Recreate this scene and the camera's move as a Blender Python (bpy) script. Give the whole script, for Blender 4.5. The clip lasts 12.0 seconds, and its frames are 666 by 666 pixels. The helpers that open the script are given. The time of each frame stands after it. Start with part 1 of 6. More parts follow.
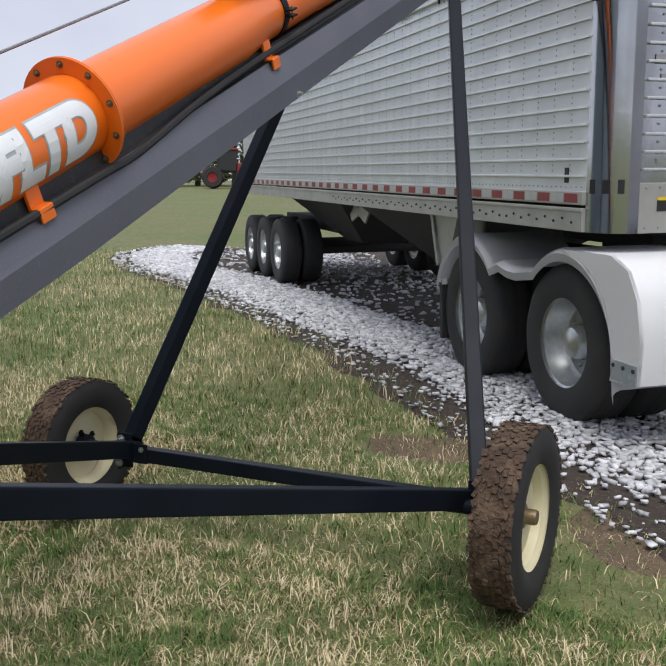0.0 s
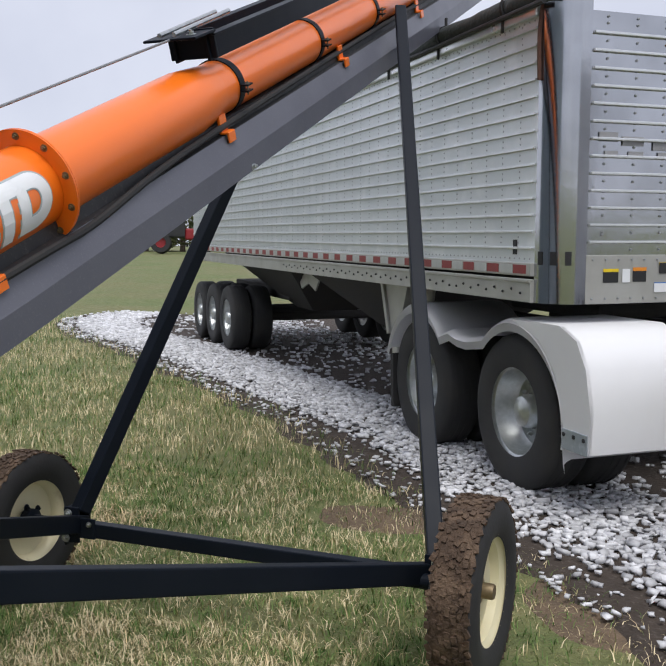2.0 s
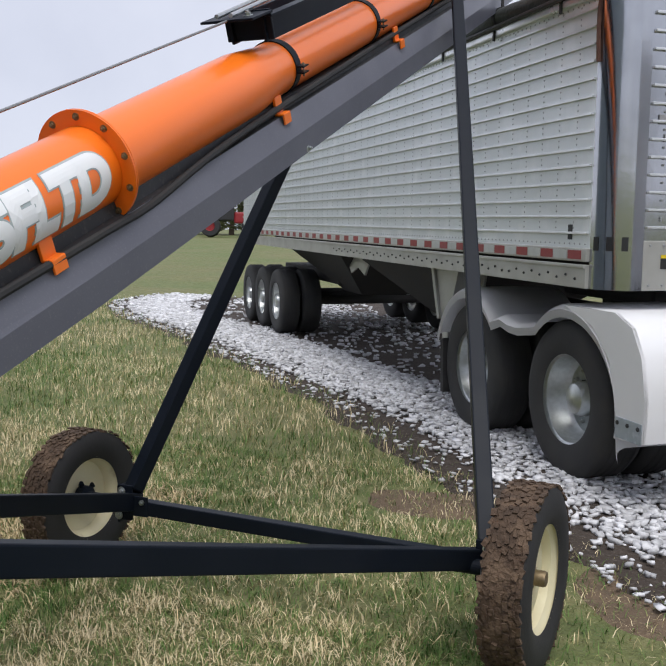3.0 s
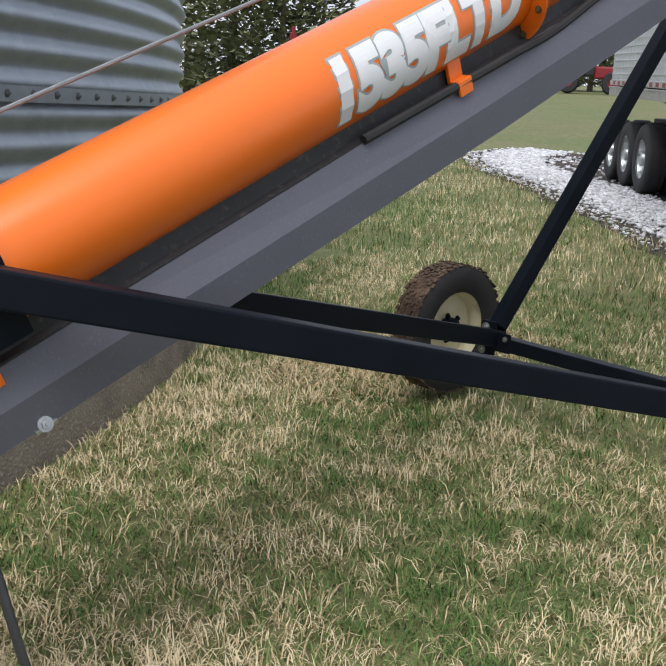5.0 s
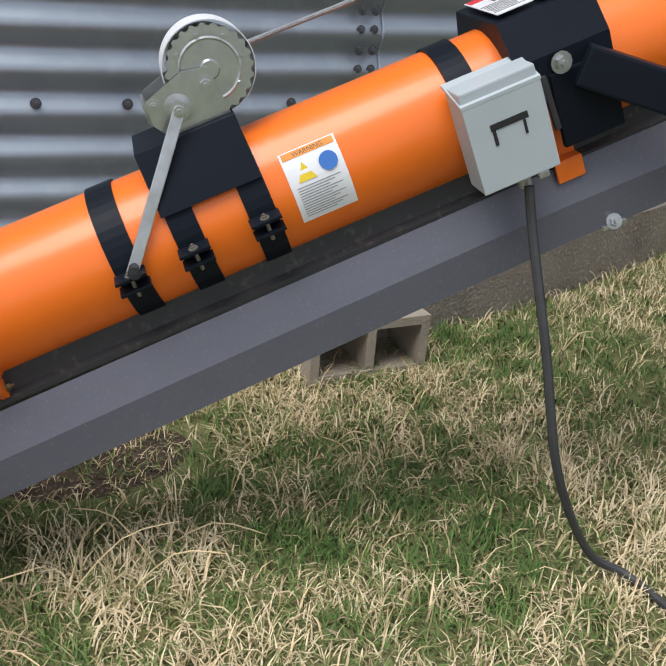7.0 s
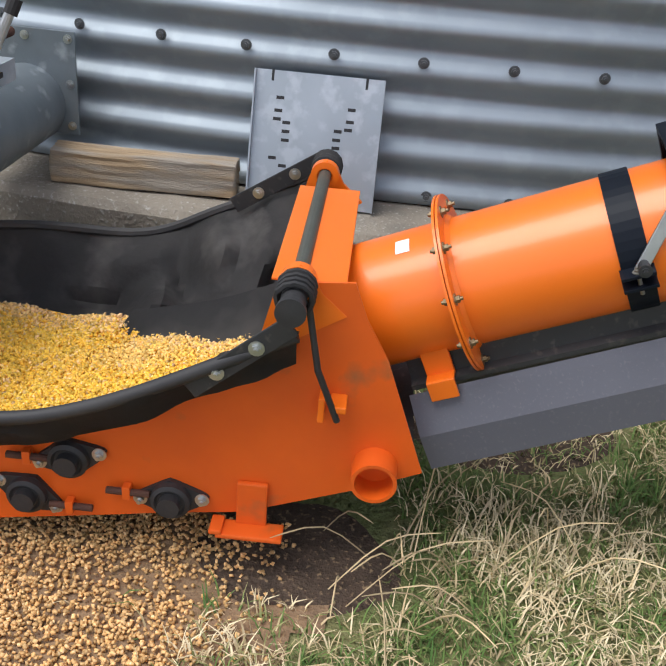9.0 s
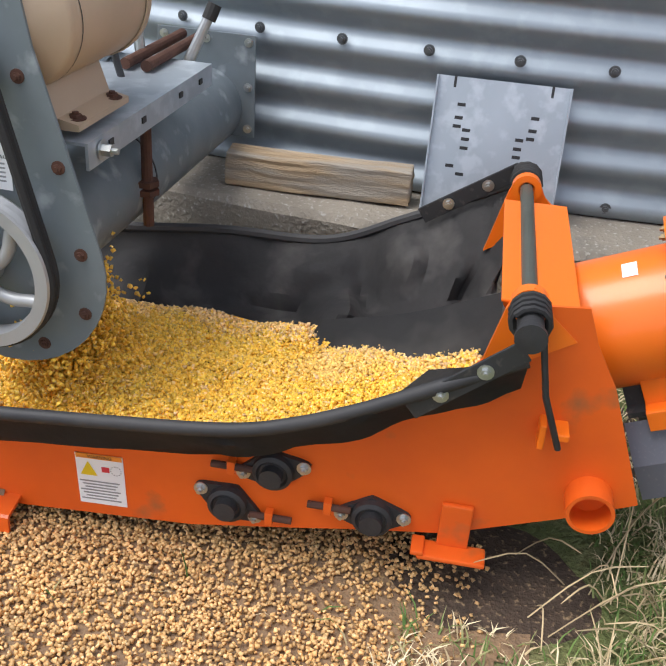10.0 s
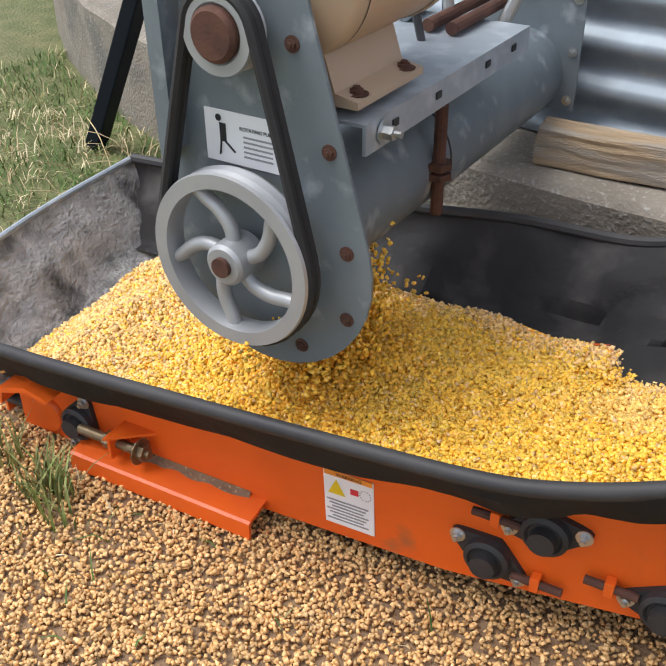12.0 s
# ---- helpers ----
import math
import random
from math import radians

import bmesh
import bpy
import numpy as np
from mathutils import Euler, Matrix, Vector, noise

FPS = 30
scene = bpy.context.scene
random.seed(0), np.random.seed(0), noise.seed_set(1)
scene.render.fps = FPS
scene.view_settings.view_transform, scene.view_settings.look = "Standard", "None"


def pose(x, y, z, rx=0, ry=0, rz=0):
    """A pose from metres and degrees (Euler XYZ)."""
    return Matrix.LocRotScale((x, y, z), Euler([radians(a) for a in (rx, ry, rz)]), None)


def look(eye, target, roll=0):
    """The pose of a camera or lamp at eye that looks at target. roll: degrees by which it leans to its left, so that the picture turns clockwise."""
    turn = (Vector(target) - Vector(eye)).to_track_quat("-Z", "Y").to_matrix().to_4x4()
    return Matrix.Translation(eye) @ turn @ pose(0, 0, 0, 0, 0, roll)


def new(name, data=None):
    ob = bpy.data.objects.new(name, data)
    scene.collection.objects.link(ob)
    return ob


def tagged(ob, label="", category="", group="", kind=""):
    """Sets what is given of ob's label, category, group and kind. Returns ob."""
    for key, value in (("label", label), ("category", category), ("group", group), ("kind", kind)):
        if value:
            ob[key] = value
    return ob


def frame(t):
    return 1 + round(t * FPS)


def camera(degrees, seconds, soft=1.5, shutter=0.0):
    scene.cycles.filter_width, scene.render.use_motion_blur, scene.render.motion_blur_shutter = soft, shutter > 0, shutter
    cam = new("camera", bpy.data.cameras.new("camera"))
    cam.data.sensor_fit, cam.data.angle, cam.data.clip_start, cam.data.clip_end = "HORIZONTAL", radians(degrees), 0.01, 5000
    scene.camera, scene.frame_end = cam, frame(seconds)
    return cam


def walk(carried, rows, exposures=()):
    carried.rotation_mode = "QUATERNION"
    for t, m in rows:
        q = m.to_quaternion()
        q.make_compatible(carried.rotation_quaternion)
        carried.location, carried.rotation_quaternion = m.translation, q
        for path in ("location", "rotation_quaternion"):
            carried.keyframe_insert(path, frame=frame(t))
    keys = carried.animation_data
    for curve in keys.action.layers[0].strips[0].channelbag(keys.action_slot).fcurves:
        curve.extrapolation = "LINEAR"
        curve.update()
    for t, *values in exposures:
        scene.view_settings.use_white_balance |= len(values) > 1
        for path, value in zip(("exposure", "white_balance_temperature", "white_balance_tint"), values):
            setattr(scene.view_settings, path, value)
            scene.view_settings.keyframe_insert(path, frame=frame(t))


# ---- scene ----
cam = camera(39.5, 12.0)
PATH = [
    (0, (-0.153, 0.22, 1.542), (-0.915, 2.052, 1.288), 0.89),
    (0.5, (-0.148, 0.243, 1.553), (-0.815, 2.12, 1.377), 0.53),
    (1, (-0.171, 0.234, 1.56), (-0.817, 2.122, 1.422), 0.7),
    (1.5, (-0.182, 0.222, 1.563), (-0.834, 2.108, 1.444), 0.9),
    (2, (-0.183, 0.224, 1.563), (-0.847, 2.107, 1.451), 1.22),
    (2.5, (-0.191, 0.222, 1.563), (-0.886, 2.093, 1.444), 1.47),
    (2.7, (-0.195, 0.223, 1.56), (-0.91, 2.086, 1.433), 1.6),
    (4.3, (-0.278, 0.195, 1.522), (-1.377, 1.833, 1.191), 2.81),
    (4.5, (-0.281, 0.179, 1.508), (-1.45, 1.759, 1.137), 3.03),
    (5, (-0.305, 0.125, 1.465), (-1.62, 1.554, 0.987), 3.75),
    (5.5, (-0.305, 0.105, 1.43), (-1.766, 1.339, 0.844), 4.46),
    (6, (-0.3, 0.095, 1.385), (-1.903, 1.081, 0.707), 5.0),
    (6.5, (-0.318, 0.054, 1.347), (-2.008, 0.81, 0.59), 5.1),
    (7, (-0.339, -0.008, 1.328), (-2.082, 0.527, 0.505), 5.0),
    (7.5, (-0.365, -0.061, 1.327), (-2.132, 0.25, 0.442), 4.9),
    (7.7, (-0.372, -0.078, 1.329), (-2.142, 0.147, 0.424), 4.8),
    (9.3, (-0.41, -0.353, 1.344), (-2.148, -0.579, 0.381), 4.9),
    (9.5, (-0.408, -0.409, 1.345), (-2.139, -0.674, 0.379), 4.8),
    (10, (-0.419, -0.526, 1.349), (-2.127, -0.862, 0.364), 4.2),
    (10.5, (-0.536, -0.569, 1.321), (-2.191, -1.039, 0.301), 3.0),
    (11, (-0.707, -0.557, 1.302), (-2.284, -1.189, 0.246), 1.7),
    (11.5, (-0.734, -0.577, 1.298), (-2.229, -1.35, 0.218), 0.6),
    (12, (-0.72, -0.609, 1.299), (-2.137, -1.507, 0.211), -0.6),
]
walk(cam, [(t, look(eye, target, roll)) for t, eye, target, roll in PATH],
     [(0, 0.05), (4.5, 0.15), (6.5, 0.25), (7.5, 0.28), (9.5, 0.45), (10.5, 0.58), (12, 0.52)])

# ---------------------------------------------------------------- light
world = bpy.data.worlds.new("overcast_sky")
scene.world = world
world.use_nodes = True
wn = world.node_tree
for nd in list(wn.nodes):
    wn.nodes.remove(nd)
w_out = wn.nodes.new("ShaderNodeOutputWorld")
w_bg = wn.nodes.new("ShaderNodeBackground")
w_sky = wn.nodes.new("ShaderNodeTexSky")
w_sky.sky_type = "NISHITA"
w_sky.sun_disc = False
w_sky.sun_elevation = radians(62)
w_sky.sun_rotation = radians(168)
w_cloud = wn.nodes.new("ShaderNodeTexNoise")
w_cloud.inputs["Scale"].default_value = 2.2
w_cloud.inputs["Detail"].default_value = 6
w_ramp = wn.nodes.new("ShaderNodeValToRGB")
w_ramp.color_ramp.elements[0].position = 0.3
w_ramp.color_ramp.elements[0].color = (5.6, 5.9, 7.1, 1)
w_ramp.color_ramp.elements[1].position = 0.7
w_ramp.color_ramp.elements[1].color = (8.2, 8.45, 9.6, 1)
w_mix = wn.nodes.new("ShaderNodeMixRGB")
w_mix.inputs[0].default_value = 0.9
wn.links.new(w_sky.outputs[0], w_mix.inputs[1])
wn.links.new(w_cloud.outputs["Fac"], w_ramp.inputs[0])
wn.links.new(w_ramp.outputs[0], w_mix.inputs[2])
wn.links.new(w_mix.outputs[0], w_bg.inputs[0])
w_bg.inputs[1].default_value = 0.105
wn.links.new(w_bg.outputs[0], w_out.inputs[0])

sun = new("sun", bpy.data.lights.new("sun", "SUN"))
sun.data.energy = 2.3
sun.data.angle = radians(38)
sun.data.color = (1.0, 0.98, 0.95)
sun.matrix_world = look((1.8, -3.2, 7.2), (0, 0, 0))


# ---------------------------------------------------------------- materials
def material(name, base, rough=0.6, metal=0.0, second=None, scale=8.0, amount=0.5, fine=90.0, bump=0.1, coat=0.0,
             speckle=None, distance=0.004, island=0.0, stretch=(1, 1, 1), third=None, third_scale=1.3, third_cut=0.55, spec=0.5):
    m = bpy.data.materials.new(name)
    m.use_nodes = True
    nt = m.node_tree
    b = nt.nodes["Principled BSDF"]
    b.inputs["Roughness"].default_value = rough
    b.inputs["Metallic"].default_value = metal
    b.inputs["Coat Weight"].default_value = coat
    b.inputs["Coat Roughness"].default_value = 0.15
    b.inputs["Specular IOR Level"].default_value = spec
    tc = nt.nodes.new("ShaderNodeTexCoord")
    mp = nt.nodes.new("ShaderNodeMapping")
    mp.inputs["Scale"].default_value = stretch
    nt.links.new(tc.outputs["Object"], mp.inputs[0])

    def noise_tex(s, detail=5):
        n = nt.nodes.new("ShaderNodeTexNoise")
        n.inputs["Scale"].default_value = s
        n.inputs["Detail"].default_value = detail
        nt.links.new(mp.outputs[0], n.inputs["Vector"])
        return n

    def mixed(fac, a, c):
        x = nt.nodes.new("ShaderNodeMixRGB")
        nt.links.new(fac, x.inputs[0])
        for k, v in ((1, a), (2, c)):
            if isinstance(v, tuple):
                x.inputs[k].default_value = (*v, 1)
            else:
                nt.links.new(v, x.inputs[k])
        return x.outputs[0]

    def ramp(src, lo, hi):
        r = nt.nodes.new("ShaderNodeMapRange")
        r.inputs[1].default_value, r.inputs[2].default_value = lo, hi
        nt.links.new(src, r.inputs[0])
        return r.outputs[0]

    second = second or tuple(c * 0.75 for c in base)
    n1, n2 = noise_tex(scale), noise_tex(fine, 3)
    col = mixed(ramp(n1.outputs["Fac"], 0.5 - 0.5 * amount * 0.6 - 0.05, 0.5 + 0.3), base, second)
    if third:
        n3 = noise_tex(third_scale, 4)
        col = mixed(ramp(n3.outputs["Fac"], third_cut - 0.06, third_cut + 0.08), col, third)
    if speckle:
        col = mixed(ramp(n2.outputs["Fac"], 0.58, 0.72), col, speckle)
    if island:
        g = nt.nodes.new("ShaderNodeNewGeometry")
        h = nt.nodes.new("ShaderNodeHueSaturation")
        nt.links.new(ramp(g.outputs["Random Per Island"], 0, 1), h.inputs["Value"])
        h.inputs["Value"].default_value = 1
        r = nt.nodes.new("ShaderNodeMapRange")
        r.inputs[3].default_value, r.inputs[4].default_value = 1 - island, 1 + island
        nt.links.new(g.outputs["Random Per Island"], r.inputs[0])
        nt.links.new(r.outputs[0], h.inputs["Value"])
        nt.links.new(col, h.inputs["Color"])
        col = h.outputs[0]
    nt.links.new(col, b.inputs["Base Color"])
    rr = nt.nodes.new("ShaderNodeMapRange")
    rr.inputs[3].default_value, rr.inputs[4].default_value = max(0.02, rough - 0.1), min(1, rough + 0.12)
    nt.links.new(n1.outputs["Fac"], rr.inputs[0])
    nt.links.new(rr.outputs[0], b.inputs["Roughness"])
    if bump:
        bp = nt.nodes.new("ShaderNodeBump")
        bp.inputs["Strength"].default_value = bump
        bp.inputs["Distance"].default_value = distance
        nt.links.new(n2.outputs["Fac"], bp.inputs["Height"])
        nt.links.new(bp.outputs[0], b.inputs["Normal"])
    return m


ORANGE = material("orange_enamel", (0.92, 0.18, 0.009), 0.36, second=(0.88, 0.175, 0.008), scale=3, fine=60, bump=0.03, coat=0.35)
ORANGE_WORN = material("scuffed_orange_enamel", (0.8, 0.125, 0.01), 0.42, second=(0.68, 0.1, 0.01), scale=6, fine=40, bump=0.06, coat=0.1,
                       third=(0.4, 0.12, 0.04), third_scale=9, third_cut=0.68)
GREY_PAINT = material("grey_trough_enamel", (0.116, 0.119, 0.145), 0.36, second=(0.098, 0.101, 0.126), scale=4, fine=160, bump=0.03,
                      speckle=(0.14, 0.14, 0.165))
DARK_PAINT_AND_SHADE = material("dark_paint_and_tube_shade", (0.03, 0.031, 0.034), 0.55, scale=8, fine=60, bump=0.12, speckle=(0.07, 0.065, 0.06))
BLACK_PAINT = material("black_enamel", (0.006, 0.009, 0.015), 0.42, second=(0.009, 0.012, 0.019), scale=6, fine=120, bump=0.04, spec=0.13)
CREAM = material("cream_rim_paint", (0.78, 0.72, 0.5), 0.42, second=(0.72, 0.65, 0.42), scale=7, third=(0.45, 0.34, 0.2), third_scale=8, third_cut=0.66)
RUBBER = material("black_rubber", (0.018, 0.018, 0.02), 0.75, second=(0.03, 0.029, 0.028), scale=12, fine=80, bump=0.25)
MUD_RUBBER = material("muddy_tyre_tread", (0.085, 0.052, 0.032), 0.9, second=(0.05, 0.033, 0.023), scale=22, fine=70, bump=0.9, distance=0.012,
                      third=(0.13, 0.085, 0.055), third_scale=14, third_cut=0.55)
TRUCK_RUBBER = material("dusty_truck_rubber", (0.022, 0.023, 0.025), 0.8, second=(0.045, 0.043, 0.04), scale=5, fine=50, bump=0.2)
STEEL = material("bright_zinc_steel", (0.58, 0.6, 0.6), 0.32, 0.9, second=(0.42, 0.44, 0.43), scale=30, fine=200, bump=0.08)
RUSTY = material("rusty_steel", (0.13, 0.06, 0.04), 0.8, 0.3, second=(0.07, 0.035, 0.028), scale=25, fine=120, bump=0.4)
ZINC_DULL = material("dull_zinc_fastener", (0.3, 0.29, 0.26), 0.5, 0.7, second=(0.2, 0.17, 0.13), scale=40, fine=200, bump=0.1)
GALV = material("weathered_galvanised_sheet", (0.34, 0.39, 0.435), 0.46, 0.55, second=(0.27, 0.315, 0.355), scale=2.5, fine=45, bump=0.05,
                third=(0.34, 0.39, 0.43), third_scale=14, third_cut=0.56)
GALV_FLAT = material("galvanised_plate", (0.45, 0.5, 0.55), 0.45, 0.6, second=(0.38, 0.43, 0.48), scale=6, fine=60, bump=0.04,
                     third=(0.52, 0.57, 0.62), third_scale=20, third_cut=0.56)
GREY_STEEL = material("grey_painted_steel", (0.2, 0.235, 0.26), 0.5, 0.25, second=(0.15, 0.18, 0.2), scale=9, fine=50, bump=0.08,
                      third=(0.33, 0.37, 0.4), third_scale=16, third_cut=0.64)
CAST = material("cast_grey_pulley", (0.42, 0.43, 0.44), 0.45, 0.35, second=(0.34, 0.35, 0.36), scale=10, fine=90, bump=0.1)
CAST_DARK = material("dark_cast_iron", (0.045, 0.045, 0.048), 0.6, 0.3, second=(0.03, 0.03, 0.032), scale=20, fine=90, bump=0.25)
TAN = material("tan_motor_paint", (0.5, 0.38, 0.27), 0.45, second=(0.43, 0.32, 0.22), scale=6, fine=90, bump=0.05)
CONCRETE = material("weathered_concrete", (0.3, 0.265, 0.215), 0.92, second=(0.19, 0.165, 0.135), scale=6, fine=75, bump=0.95, distance=0.008,
                    speckle=(0.42, 0.4, 0.36), third=(0.17, 0.16, 0.14), third_scale=3, third_cut=0.6)
BLOCK = material("concrete_block_face", (0.4, 0.35, 0.28), 0.95, second=(0.3, 0.26, 0.21), scale=8, fine=80, bump=0.6, distance=0.006)
CANVAS = material("black_rubber_canvas", (0.022, 0.022, 0.025), 0.62, second=(0.05, 0.048, 0.048), scale=7, fine=35, bump=0.25,
                  third=(0.085, 0.08, 0.076), third_scale=4, third_cut=0.6, distance=0.006)
CANVAS_WORN = material("sun_greyed_canvas", (0.045, 0.044, 0.046), 0.75, second=(0.085, 0.08, 0.08), scale=6, fine=30, bump=0.4,
                       third=(0.15, 0.14, 0.135), third_scale=5, third_cut=0.58, distance=0.008)
DUSTY_CANVAS = material("dust_covered_canvas", (0.66, 0.64, 0.64), 0.9, second=(0.3, 0.29, 0.29), scale=24, fine=90, bump=0.9, amount=0.5, distance=0.012, third=(0.13, 0.127, 0.127), third_scale=7, third_cut=0.6)
WHITE = material("white_truck_paint", (0.8, 0.8, 0.81), 0.3, second=(0.76, 0.76, 0.77), scale=3, fine=50, bump=0.02, coat=0.3)
DECAL = material("white_decal", (0.82, 0.83, 0.84), 0.4, second=(0.76, 0.78, 0.8), scale=14, bump=0)
DECAL_EDGE = material("grey_decal_edge", (0.42, 0.47, 0.48), 0.5, second=(0.3, 0.36, 0.36), scale=25, bump=0)
INK = material("black_print", (0.02, 0.02, 0.022), 0.5, bump=0)
INK_GREY = material("grey_print", (0.3, 0.3, 0.31), 0.6, bump=0)
YELLOW = material("yellow_print", (0.85, 0.62, 0.02), 0.45, bump=0)
RED = material("red_print", (0.7, 0.04, 0.06), 0.45, bump=0)
BLUE = material("blue_print", (0.05, 0.2, 0.6), 0.45, bump=0)
ORANGE_INK = material("orange_print", (0.85, 0.3, 0.03), 0.45, bump=0)
SWITCH_GREY = material("light_grey_box_enamel", (0.46, 0.51, 0.53), 0.4, second=(0.42, 0.47, 0.49), scale=8, fine=120, bump=0.03)
CABLE = material("dark_grey_cable", (0.05, 0.052, 0.055), 0.55, second=(0.035, 0.036, 0.038), scale=20, bump=0.1)
WIRE = material("galvanised_wire_rope", (0.3, 0.31, 0.32), 0.5, 0.6, fine=300, bump=0.6)
WOOD = material("weathered_timber", (0.52, 0.38, 0.23), 0.85, second=(0.25, 0.18, 0.115), scale=7, fine=40, bump=0.6, stretch=(9, 1.2, 9), amount=0.9,
                third=(0.33, 0.29, 0.24), third_scale=2.0, third_cut=0.52, distance=0.006)
ALU = material("weathered_aluminium_panel", (0.72, 0.75, 0.76), 0.42, 0.4, second=(0.66, 0.69, 0.7), scale=1.3, fine=30, bump=0.03,
               third=(0.78, 0.8, 0.81), third_scale=4, third_cut=0.58)
ALU_BRIGHT = material("bright_aluminium_rib", (0.78, 0.79, 0.8), 0.3, 0.7, scale=6, bump=0.02)
POLISHED = material("polished_aluminium", (0.5, 0.51, 0.53), 0.13, 1.0, second=(0.36, 0.37, 0.39), scale=3, fine=14, bump=0.05, distance=0.01)
RAIL_ALU = material("dull_aluminium_rail", (0.5, 0.5, 0.47), 0.5, 0.5, second=(0.4, 0.39, 0.36), scale=5, fine=40, bump=0.06)
REFLECT_RED = material("red_reflector_tape", (0.32, 0.03, 0.035), 0.35, bump=0)
REFLECT_WHITE = material("white_reflector_tape", (0.6, 0.62, 0.6), 0.35, bump=0)
TARP = material("dark_rolled_tarp", (0.04, 0.047, 0.047), 0.7, second=(0.06, 0.066, 0.064), scale=6, fine=25, bump=0.5, distance=0.02)
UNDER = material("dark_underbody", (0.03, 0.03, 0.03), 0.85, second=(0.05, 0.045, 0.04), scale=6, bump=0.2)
TRACTOR_RED = material("red_tractor_paint", (0.28, 0.015, 0.02), 0.45, bump=0)
TRACTOR_DARK = material("dark_tractor_parts", (0.02, 0.02, 0.022), 0.6, bump=0)
LEAF = material("dark_evergreen_needles", (0.13, 0.155, 0.075), 0.85, second=(0.2, 0.2, 0.11), scale=1.5, island=0.5, bump=0)
BARK = material("grey_brown_bark", (0.1, 0.075, 0.055), 0.95, scale=6, fine=30, bump=0.6)
CORN = material("yellow_corn_kernels", (0.92, 0.58, 0.07), 0.45, second=(0.88, 0.46, 0.035), scale=25, fine=200, bump=0.05, island=0.3, third=(0.92, 0.6, 0.22), third_scale=2.2, third_cut=0.66,
                speckle=(0.95, 0.8, 0.45))
CORN_DUSTY = material("pink_dusted_corn_kernels", (0.86, 0.56, 0.28), 0.6, second=(0.9, 0.56, 0.12), scale=30, fine=200, bump=0.05, island=0.4,
                      speckle=(0.9, 0.72, 0.5))
CORN_DULL = material("dusty_corn_kernels", (0.78, 0.49, 0.22), 0.7, second=(0.62, 0.35, 0.12), scale=30, fine=200, bump=0.1, island=0.35,
                     speckle=(0.9, 0.74, 0.45))
STONE = material("pale_limestone", (0.66, 0.66, 0.68), 0.85, second=(0.54, 0.54, 0.56), scale=18, fine=60, bump=0.4, island=0.3, distance=0.008)
DIRT = material("wet_dark_soil", (0.055, 0.04, 0.03), 0.9, second=(0.035, 0.026, 0.02), scale=9, fine=35, bump=0.9, distance=0.02,
                speckle=(0.11, 0.09, 0.075))


def grass_material(name, blades):
    """Green with straw-coloured patches; the patches follow the ground plan, blades also differ one by one."""
    m = bpy.data.materials.new(name)
    m.use_nodes = True
    nt = m.node_tree
    b = nt.nodes["Principled BSDF"]
    b.inputs["Roughness"].default_value = 0.8
    tc = nt.nodes.new("ShaderNodeTexCoord")

    def tex(s, d=4):
        n = nt.nodes.new("ShaderNodeTexNoise")
        n.inputs["Scale"].default_value, n.inputs["Detail"].default_value = s, d
        nt.links.new(tc.outputs["Object"], n.inputs["Vector"])
        return n.outputs["Fac"]

    def math_node(op, a, c):
        x = nt.nodes.new("ShaderNodeMath")
        x.operation = op
        for k, v in enumerate((a, c)):
            if isinstance(v, float):
                x.inputs[k].default_value = v
            else:
                nt.links.new(v, x.inputs[k])
        return x.outputs[0]

    def ramp(src, stops):
        r = nt.nodes.new("ShaderNodeValToRGB")
        while len(r.color_ramp.elements) < len(stops):
            r.color_ramp.elements.new(0.5)
        for e, (p, c) in zip(r.color_ramp.elements, stops):
            e.position, e.color = p, (*c, 1)
        nt.links.new(src, r.inputs[0])
        return r.outputs[0]

    straw, green = (0.42, 0.32, 0.18), (0.054, 0.1, 0.024)
    if blades:
        g = nt.nodes.new("ShaderNodeNewGeometry")
        broad = math_node("MULTIPLY", math_node("SUBTRACT", tex(1.3), 0.5), 1.5)
        tuft = math_node("MULTIPLY", math_node("SUBTRACT", tex(9.0, 2), 0.5), 1.6)
        patch = math_node("ADD", math_node("ADD", broad, tuft), 0.42)
        dryness = math_node("ADD", math_node("MULTIPLY", g.outputs["Random Per Island"], 0.62), patch)
        col = ramp(dryness, [(0.25, (0.055, 0.125, 0.022)), (0.64, (0.14, 0.225, 0.055)), (0.8, (0.34, 0.3, 0.14)), (0.92, (0.58, 0.46, 0.27)), (1.0, (0.78, 0.66, 0.43))])
    else:
        col = ramp(tex(7.0, 8), [(0.3, (0.03, 0.035, 0.014)), (0.5, (0.09, 0.085, 0.04)), (0.72, (0.22, 0.17, 0.1))])
        far = ramp(tex(0.35), [(0.35, (0.15, 0.24, 0.05)), (0.6, (0.24, 0.25, 0.09))])
        mx = nt.nodes.new("ShaderNodeMixRGB")
        mx.inputs[0].default_value = 0.45
        nt.links.new(col, mx.inputs[1])
        nt.links.new(far, mx.inputs[2])
        col = mx.outputs[0]
        bp = nt.nodes.new("ShaderNodeBump")
        bp.inputs["Strength"].default_value, bp.inputs["Distance"].default_value = 0.8, 0.03
        nt.links.new(tex(60.0, 3), bp.inputs["Height"])
        nt.links.new(bp.outputs[0], b.inputs["Normal"])
    nt.links.new(col, b.inputs["Base Color"])
    if blades:
        b.inputs["Subsurface Weight"].default_value = 0.0
    return m


GRASS = grass_material("mixed_green_and_straw_grass", True)
TURF = grass_material("thatch_and_soil_under_grass", False)


